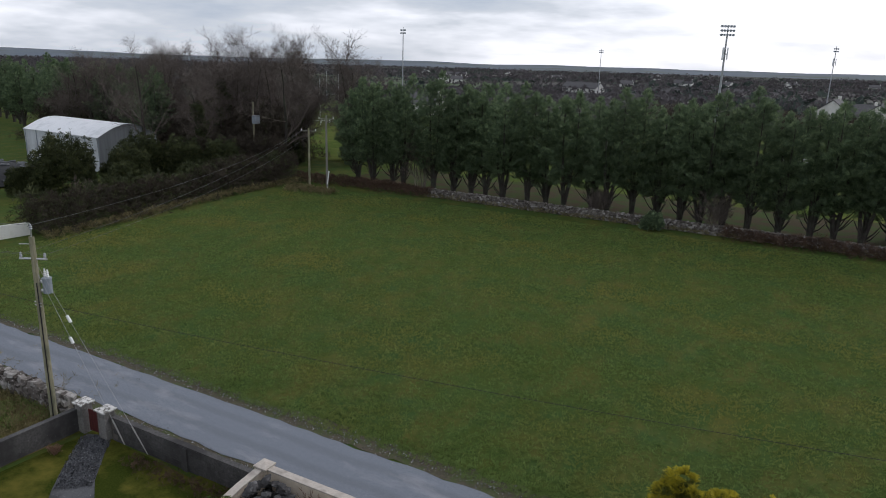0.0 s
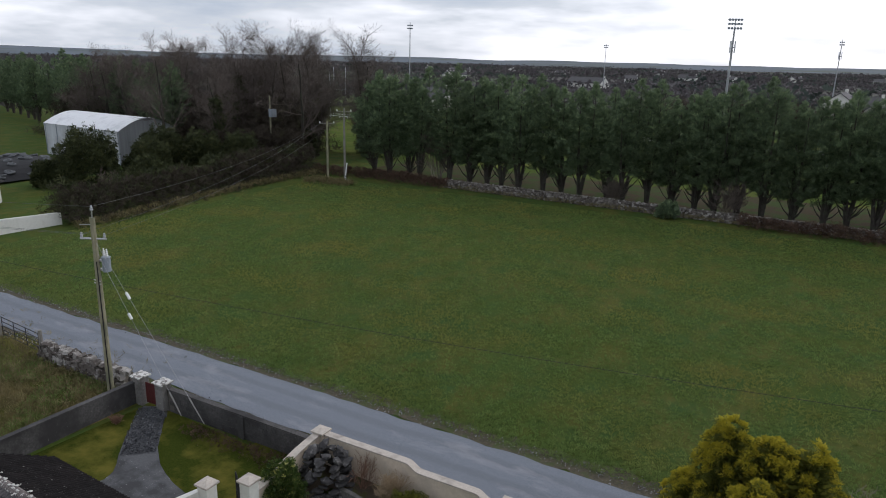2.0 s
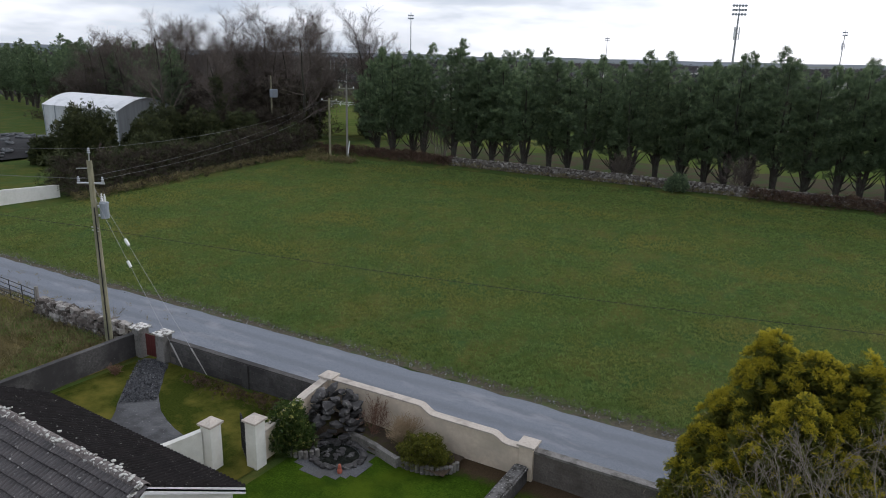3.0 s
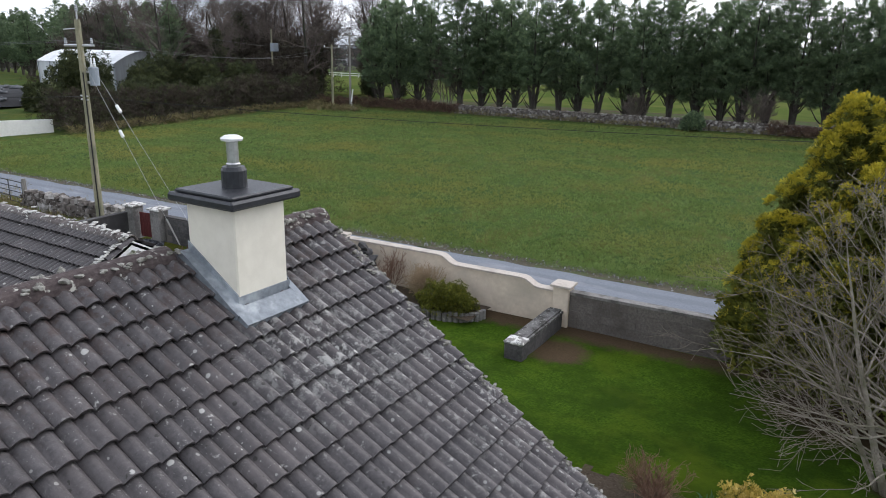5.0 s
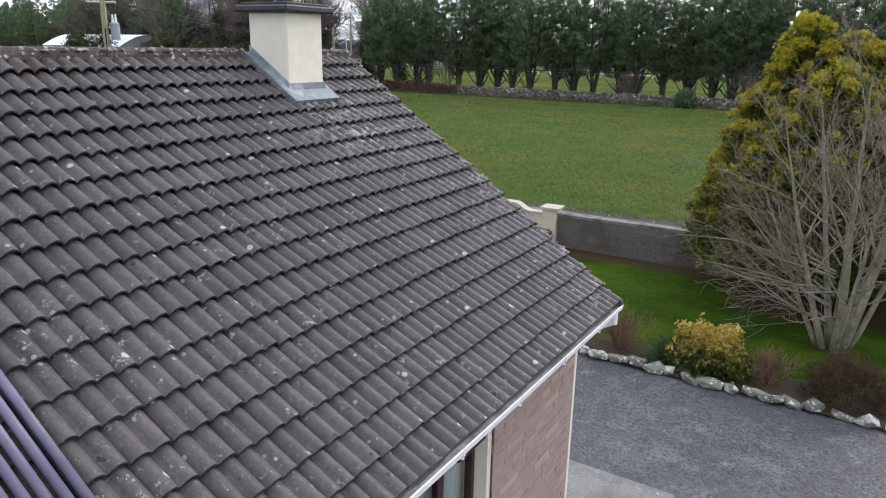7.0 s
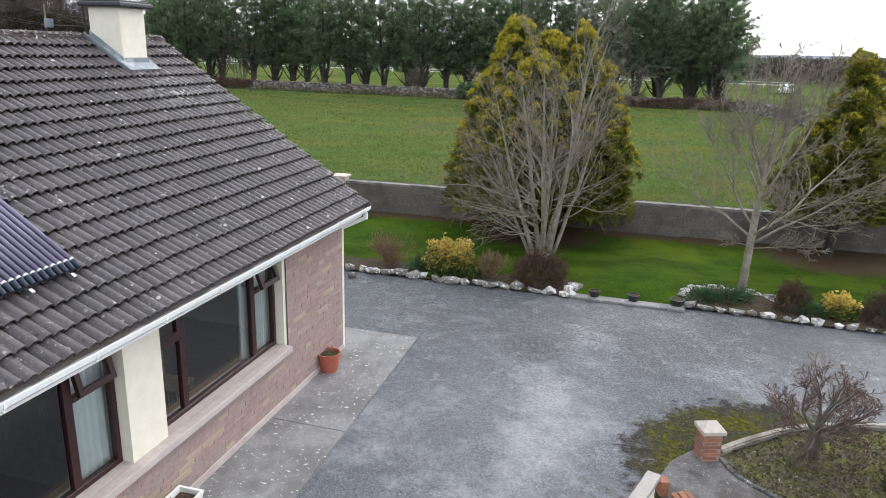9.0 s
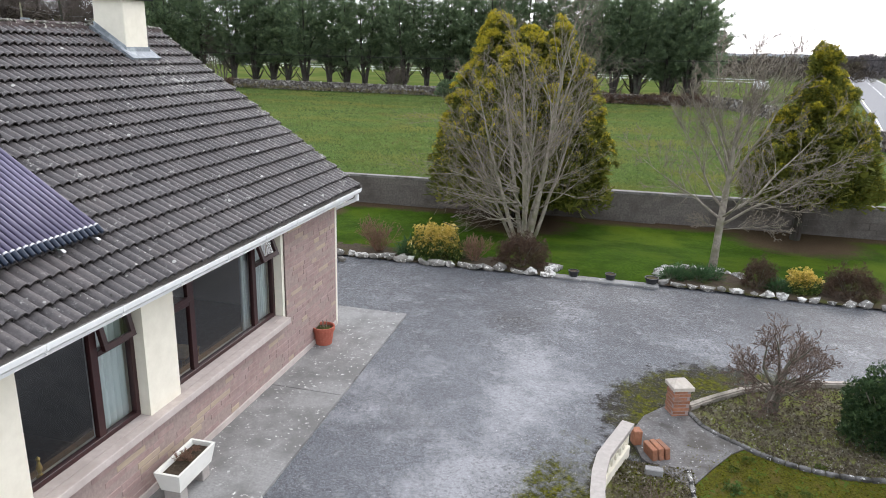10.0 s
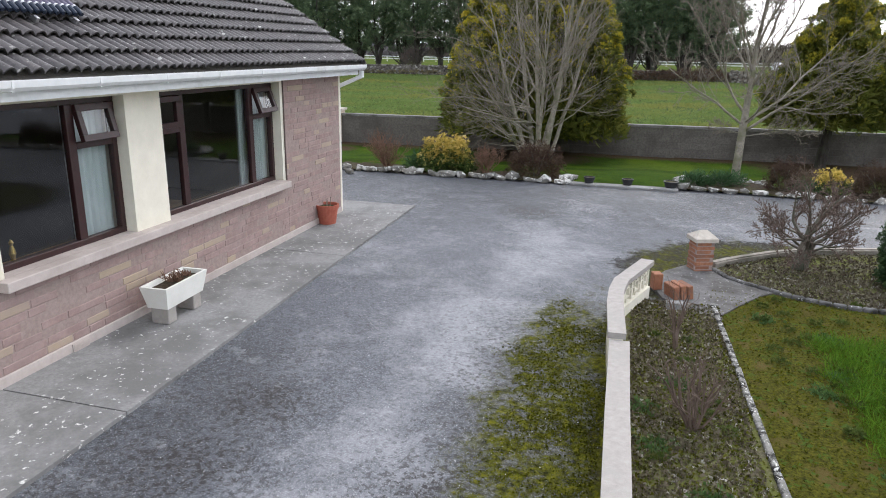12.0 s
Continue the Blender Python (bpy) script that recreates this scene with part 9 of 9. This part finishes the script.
for gx, gy in ((-112, 122), (-172, 199)):
    g = thing("goalposts", gx, gy, 0.1, "white goalposts with tall uprights on the playing field", "goalposts", "goalposts", turn=-8)
    for s in (-3.2, 3.2):
        bm = bmesh.new()
        cyl(bm, (s, 0, 0), (s, 0, 10.5), 0.07, 0.06, 8)
        part("upright", bm, WHITE_METAL, g, local=True)
    bm = bmesh.new()
    cyl(bm, (-3.2, 0, 2.5), (3.2, 0, 2.5), 0.06, 0.06, 8)
    part("crossbar", bm, WHITE_METAL, g, local=True)

# ---- main road and far country ----
road_line = [(14, 8), (17, 28), (21, 44), (24.5, 58), (28.8, 76), (35, 101), (43, 132), (56, 184), (71, 243), (92, 325)]
fine_line = []
for (a0, b0), (a1, b1) in zip(road_line, road_line[1:]):
    for t in np.linspace(0, 1, 8, endpoint=False):
        fine_line.append((a0 + (a1 - a0) * t, b0 + (b1 - b0) * t))
solo("road", ribbon(fine_line, 3.2, 0.08), ROAD, "grey main road running past the field", "road", kind="structure")
dash = thing("road_markings", 26, 70, 0.1, "white dashed centre line on the road", "road marking", kind="structure")
acc = 0.0
for (a0, b0), (a1, b1) in zip(fine_line, fine_line[1:]):
    L = math.hypot(a1 - a0, b1 - b0)
    if int(acc / 4.5) % 2 == 0 and L > 0:
        part("dash", ribbon([(a0, b0), ((a0 + a1) / 2, (b0 + b1) / 2), (a0 + (a1 - a0) * 0.9, b0 + (b1 - b0) * 0.9)], 0.07, 0.10), ROAD_PAINT, dash)
    acc += L
for off in (-2.95, 2.95):
    part("edge_line", ribbon([(x + off, y) for x, y in fine_line], 0.06, 0.10), ROAD_PAINT, dash)
car(20.0, 104, 0.15, 70, surface("pale van paint", (0.60, 0.61, 0.62), (0.70, 0.70, 0.71), 3, 0.3, bump=0, spec=0.5), "white van parked beside the road")
scrub_strip("roadside_scrub", [(38, 60), (46, 90), (62, 140), (90, 230), (130, 330)], 9, 5.0, 61, "low brown scrub beyond the road", SCRUB, 55, 1.2, "scrub")
scrub_strip("roadside_scrub", [(45, 150), (20, 175), (-20, 190), (-60, 200)], 10, 4.5, 62, "dark bushes beyond the playing field", SCRUB, 45, 1.4, "scrub")
scrub_strip("roadside_scrub", [(64, 232), (74, 240), (90, 250), (150, 260)], 16, 5.0, 63, "brown wooded rise beyond the road", FAR_WOOD, 90, 2.0, "scrub")


def far_woods(seed, count, d0, d1, height, label, material):
    """Hedgerows and small woods across the flat country: long low runs, mostly seen end to end."""
    rng, nr = random.Random(seed), np.random.default_rng(seed)
    P, D, S = [], [], []
    for k in range(count):
        d = d0 * (d1 / d0) ** rng.random()
        a = radians(rng.uniform(-24, 74))
        c = Vector((-math.sin(a) * d, math.cos(a) * d))
        run = a + rng.gauss(0, 0.45)
        e = Vector((math.cos(run), math.sin(run)))
        L = d * rng.uniform(0.10, 0.42)
        deep = rng.choice((2.0, 3.0, 5.0, 0.05 * d))
        h = height * rng.uniform(0.5, 1.25)
        m = int(L / (0.55 * h) * (1 if deep < 6 else 2)) + 4
        t, off = nr.uniform(-0.5, 0.5, m), nr.normal(0, deep / 2, m)
        hz = h * (0.55 + 0.45 * np.sin(t * 23 + k)) * nr.random(m)
        P.append(np.stack([c.x + e.x * t * L - e.y * off, c.y + e.y * t * L + e.x * off, hz], 1))
        D.append(np.stack([nr.normal(0, 0.6, m), nr.normal(0, 0.6, m), nr.uniform(0.4, 1.2, m)], 1))
        S.append(h * 0.60 * nr.uniform(0.5, 1.1, m))
    ob = foliage("far_woods", sprays(nr, np.concatenate(P), np.concatenate(D), np.concatenate(S), 4, 1.2, 0.7), material, None)
    return tagged(ob, label, "woodland", kind="stuff")


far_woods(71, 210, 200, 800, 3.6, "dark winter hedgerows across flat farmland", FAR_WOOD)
far_woods(73, 260, 700, 2300, 5.5, "winter woods far across farmland, haze in their grey", FAR_WOOD)
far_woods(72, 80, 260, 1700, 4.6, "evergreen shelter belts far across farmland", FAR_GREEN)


def far_hills():
    v, f = [], []
    n = 120
    for i in range(n + 1):
        a = radians(-60 + 170 * i / n)
        for d, k in ((2500, 0.0), (3300, 0.75), (3900, 1.0)):
            h = k * (20 + 16 * noise.noise(Vector((a * 3.0, 0, 2))) + 7 * noise.noise(Vector((a * 11, 0, 5))) + 10 * max(0, math.sin(a * 1.0)))
            v.append((-math.sin(a) * d, math.cos(a) * d, h - 1))
    for i in range(n):
        for k in range(2):
            p = 3 * i + k
            f.append((p, p + 3, p + 4, p + 1))
    return v, f


solo("backdrop", far_hills(), HILL, "low hills on the horizon with haze in their blue-grey colour", "hills", kind="structure", smooth=True)
for i in range(16):
    deg = fr.choice((fr.uniform(-4, 12), fr.uniform(2, 34)))
    d = fr.uniform(560, 1400)
    x, y = heading(deg, d)
    gable_house("far_house", x, y, 0, fr.uniform(9, 14), 7.5, 3.0, 2.4, fr.uniform(0, 180), "distant white rendered bungalow among dark hedges", WHITE_RENDER, FAR_ROOF, "distant houses", 2)
for deg, d, t, L, e in ((3.1, 205, 84, 9, 5.2), (1.9, 207, 8, 10, 4.2), (0.2, 190, 80, 9, 5.0), (33.4, 205, 10, 9, 3.2), (21.0, 430, -20, 26, 3.0), (13.5, 700, 0, 16, 3.0)):
    x, y = heading(deg, d)
    gable_house("near_house", x, y, 0, L, 8, e, 3.0, t, "white rendered house behind the cypress row", WHITE_RENDER, FAR_ROOF, "houses behind the trees", 3)

# field gate by the stone wall
fg = thing("field_gate", -33.9, 14.35, -0.42, "black tubular steel field gate", "gate", turn=178)
for z in (0.15, 0.38, 0.61, 0.84, 1.08):
    bm = bmesh.new()
    cyl(bm, (0, 0, z), (3.7, 0, z), 0.022, 0.022, 6)
    part("rail", bm, BLACK_METAL, fg, local=True)
for a in (0.0, 1.23, 2.46, 3.7):
    bm = bmesh.new()
    cyl(bm, (a, 0, 0.1), (a, 0, 1.12), 0.022, 0.022, 6)
    part("upright", bm, BLACK_METAL, fg, local=True)
for x in (-33.8, -37.8):
    bm = bmesh.new()
    cyl(bm, (x, 14.4, -0.6), (x, 14.4, 0.85), 0.10, 0.09, 10)
    solo("gate_post", bm, GREY_WOOD, "grey timber gate post", "post", "gate posts")

# dead grass and tufts along the edges
scrub_strip("paddock_tufts", [(-27, 12.5), (-31, 12.0), (-37, 12.0), (-44, 12.5)], 5.0, 0.35, 41, "straw-coloured tussocks in the paddock", DRY_BLADE, 120, 0.28, "grass", 5, 0.10)
scrub_strip("wall_weeds", [(-16.6, 13.9), (-19, 13.8), (-22, 13.6)], 0.6, 0.30, 42, "dead brown growth below the block wall", BROWN_SHRUB, 90, 0.16, "scrub", 5, 0.2)


# ---- grass and litter ----
def tufts(name, n, place, size, material, seed, label, category="grass", blades=5, wid=0.10, upward=1.0, lift=0.0):
    """Scattered growth; place(rng) gives plan points or None."""
    rng, nr = random.Random(seed), np.random.default_rng(seed)
    P = []
    while len(P) < n:
        q = place(rng)
        if q:
            P.append((q[0], q[1], ground_z(*q) + lift))
    k = len(P)
    D = np.stack([nr.normal(0, 0.45, k), nr.normal(0, 0.45, k), np.full(k, upward)], 1)
    ob = foliage(name, sprays(nr, P, D, size * nr.uniform(0.5, 1.25, k), blades, 0.7, wid), material, None)
    return tagged(ob, label, category, kind="stuff")


def field_place(rng):
    x, t = rng.uniform(-57, 14), rng.random() ** 1.25
    y = lane_y(x) + 2.3 + t * 42
    if noise.noise(Vector((x * 0.35, y * 0.35, 3))) < rng.uniform(-1.0, 0.2):
        return None
    return (x, y) if x > -56 and y < 63 else None


tufts("field_grass", 150000, field_place, 0.15, FIELD_BLADE, 101, "uneven tufts of pasture grass", lift=-0.02, blades=3, wid=0.30)
tufts("verge_grass", 5000, lambda r: (lambda x: (x, lane_y(x) + 1.9 + abs(r.gauss(0, 0.5))))(r.uniform(-56, 14)), 0.20, FIELD_BLADE, 102, "long grass on the lane verge")
PATH_LINE = [(-24.7, 14.1), (-23.3, 12.6), (-22.1, 11.5)]


def path_place(rng):
    i, t, s = rng.randrange(2), rng.random(), rng.uniform(-0.62, 0.62)
    (x0, y0), (x1, y1) = PATH_LINE[i], PATH_LINE[i + 1]
    L = math.hypot(x1 - x0, y1 - y0)
    return x0 + (x1 - x0) * t - (y1 - y0) / L * s, y0 + (y1 - y0) * t + (x1 - x0) / L * s


tufts("paddock_grass", 9000, lambda r: (lambda x, y: (x, y) if y < lane_y(x) - 2.6 else None)(r.uniform(-38, -26.2), r.uniform(2, 15)), 0.30, DRY_BLADE, 112, "long dry grass in the rough paddock")
tufts("paddock_green", 9000, lambda r: (lambda x, y: (x, y) if y < lane_y(x) - 2.6 and noise.noise(Vector((x * 0.5, y * 0.5, 4))) > -0.1 else None)(r.uniform(-38, -26.2), r.uniform(2, 15)), 0.26, FIELD_BLADE, 113, "green tussocks in the rough paddock")
tufts("verge_stones", 5200, lambda r: (lambda x: (x, lane_y(x) + r.choice((-1, 1)) * (1.95 + r.gauss(0, 0.22))))(r.uniform(-56, 14)), 0.055, CHIP, 110, "pale loose stones along the lane edge", "stones", lift=0.05, blades=4, wid=0.9, upward=0.4)
tufts("path_stones", 3200, path_place, 0.050, PATH_CHIP, 111, "rough stone chips on the garden path", "stones", lift=0.05, blades=4, wid=0.9, upward=0.4)
tufts("island_grass", 42000, lambda r: (lambda x, y: (x, y) if x > 3.3 + 0.25 * r.random() + 0.15 * noise.noise(Vector((y * 3, 1, 0))) and y < -0.35 - 0.3 * r.random() + 0.06 * x else None)(r.uniform(3.3, 9.4), r.uniform(-8.0, -0.2)), 0.12, LAWN_BLADE, 103, "bright grass blades", lift=0.05, blades=4, wid=0.07)
tufts("moss_tufts", 22000, lambda r: (r.uniform(2.5, 6.0), r.uniform(-8.0, 1.0)), 0.018, MOSS_BLADE, 104, "yellow-green moss tufts", "moss", lift=0.045, blades=5, wid=0.5)
tufts("soil_litter", 19000, lambda r: (r.uniform(1.66, 2.6), r.uniform(-8.0, 0.4)), 0.026, LITTER, 105, "dead leaves and chips on the soil", "leaf litter", lift=0.05, blades=3, wid=0.7, upward=0.4)
tufts("soil_moss", 15000, lambda r: (r.uniform(1.66, 2.6), r.uniform(-8.0, 0.4)), 0.022, MOSS_BLADE, 106, "low moss on the soil", "moss", lift=0.045, blades=5, wid=0.4)
tufts("bed_litter", 9000, lambda r: (lambda x, y: (x, y) if line_y(KERB_RING, x) + 0.05 < y < line_y(BED_CURVE, x) - 0.06 else None)(r.uniform(2.75, 5.8), 0.82 + 2.7 * r.random() ** 1.6), 0.030, LITTER, 107, "pale stone chips and dead leaves", "leaf litter", lift=0.05, blades=3, wid=0.7, upward=0.4)


WEEDS = [(3.02 + 0.9 * math.sin(2.3 * k) ** 2 + 0.05 * k, 0.15 - 0.42 * k) for k in range(12)] + [(2.05 + 0.3 * math.sin(5 * k), -1.7 - 0.55 * k) for k in range(5)]


def weed_place(rng):
    x, y = rng.choice(WEEDS)
    return x + rng.gauss(0, 0.07), y + rng.gauss(0, 0.07)


tufts("lawn_weeds", 1500, weed_place, 0.040, WEED, 114, "small soft green weeds in the mossy turf", "weeds", lift=0.045, blades=6, wid=0.32, upward=0.8)


def drive_moss(rng):
    x, y = rng.uniform(0.35, 1.5), rng.uniform(-6.5, 0.6)
    return (x, y) if noise.noise(Vector((x * 1.7, y * 1.7, 9))) + 0.9 * (x - 0.95) - 0.7 * max(0, y + 0.8) > rng.uniform(-0.2, 0.65) else None


tufts("drive_moss", 12000, drive_moss, 0.014, MOSS_BLADE, 108, "moss cushions on the tarmac", "moss", lift=0.012, blades=5, wid=0.5)
tufts("drive_chips", 9000, lambda r: (r.uniform(-2.0, 1.5), r.uniform(-7.5, 6.5)), 0.008, CHIP, 109, "loose grey stone chips on the tarmac", "gravel", lift=0.014, blades=3, wid=0.9, upward=0.5)

# ---- single pieces of roofs and walls ----
ROWS_N = 18
GAUGE = slope_len / ROWS_N
COLS_N = 57


def under_stack(c, r):
    y = TOP_Y - 0.25 * (COLS_N - c - 0.5)
    x = EAVE_X + up.x * GAUGE * (r + 0.6)
    return CY0 + 0.05 < y < CY1 - 0.05 and CX0 < x < CX1 - 0.02


lay_tiles(roof, slope_matrix((EAVE_X + 0.022, EAVE_Z - 0.030), (RIDGE_X, RIDGE_Z), TOP_Y - 0.25 * COLS_N), COLS_N, ROWS_N, GAUGE, 16, under_stack, loose_from=COLS_N - 16)
lay_tiles(rear_roof, slope_matrix((-10.62, 2.50), (RIDGE_X, RIDGE_Z), TOP_Y), 56, ROWS_N, GAUGE, 0)

brick_rng = random.Random(3)
brick_meshes = {}


def brick_piece(length, height, depth=0.0275):
    key = (round(length, 2), round(height, 3))
    if key not in brick_meshes:
        bm = bmesh.new()
        box(bm, -0.02, depth, 0, key[0], 0, height, 0.006)
        brick_meshes[key] = to_mesh(bm, BRICK)
    return brick_meshes[key]


def face_bricks(host, y0, y1, z0, z1, course=0.078):
    z, row = z0, 0
    while z + course * 0.8 < z1:
        y = y0 - (brick_rng.uniform(0.05, 0.3))
        while y < y1 - 0.02:
            length = brick_rng.choice((0.20, 0.30, 0.38, 0.46))
            a, b = max(y, y0), min(y + length, y1)
            if b - a > 0.05:
                ob = new("brick", brick_piece(b - a - 0.008, course - 0.007))
                ob.parent = host
                ob.matrix_basis = WHERE[host].inverted() @ pose(WALL_X + brick_rng.uniform(-0.006, 0.004), a, z)
            y += length
        z += course
        row += 1


brick_back = part("brick_facing", boxes([(WALL_X - 0.01, WALL_X + 0.024, 1.49, END_Y - 0.05, 0.135, 2.34), (WALL_X - 0.01, WALL_X + 0.024, -5.4, 1.49, 0.135, SILL_Z - 0.085)]), BRICK_JOINT, house, "pinkish stone-faced brickwork")
face_bricks(brick_back, 1.49, END_Y - 0.05, 0.137, 2.34)
face_bricks(brick_back, -4.0, 1.49, 0.137, SILL_Z - 0.085)


def garage_matrix(y0, z0, y1, z1, x, sign):
    vv = Vector((0, y1 - y0, z1 - z0)).normalized()
    uu = Vector((sign, 0, 0))
    m = Matrix((uu, vv, uu.cross(vv))).transposed().to_4x4()
    m.translation = (x, y0, z0)
    return m


lay_tiles(g_roof, garage_matrix(GY0, 2.18, GYR, 3.58, GX0, 1), 32, 11, math.hypot(GYR - GY0, 1.4) / 11, 27, single=garage_tile_me, rest=GARAGE_TILE)
# rear slope: tiles with the shade in their colour
lay_tiles(g_roof_b, garage_matrix(GY1, 2.18, GYR, 3.58, GX1, -1), 32, 11, math.hypot(GY1 - GYR, 1.4) / 11, 0, rest=REAR_SHADE_TILE)

block_me = [to_mesh(boxes([(0.004, 0.442, -0.012, 0.05, 0.004, 0.211)], 0.005), m) for m in (BLOCK, DARK_BLOCK)]
blr = random.Random(9)


def block_courses(host, x0, x1, z0, courses, me):
    for c in range(courses):
        x = x0 + (0.22 if c % 2 else 0)
        while x + 0.3 < x1:
            ob = new("block", me)
            ob.parent = host
            xx = x + 0.0
            ob.matrix_basis = WHERE[host].inverted() @ pose(xx, boundary_y(xx) - 0.10 + blr.uniform(-0.003, 0.003), z0 + 0.215 * c, 0, 0, math.degrees(BT))
            x += 0.446


block_courses(bw, -8.4, 11.0, -0.575, 5, block_me[0])
block_courses(fw, -23.9, -16.5, -0.575, 5, block_me[1])


# ---- the plan above is drawn in units of 1.2 m: bring it to metres ----
for me in bpy.data.meshes:
    me.transform(Matrix.Scale(UNIT, 4))
for ob in scene.objects:
    if ob.type in {"MESH", "EMPTY"}:
        ob.location = ob.location * UNIT
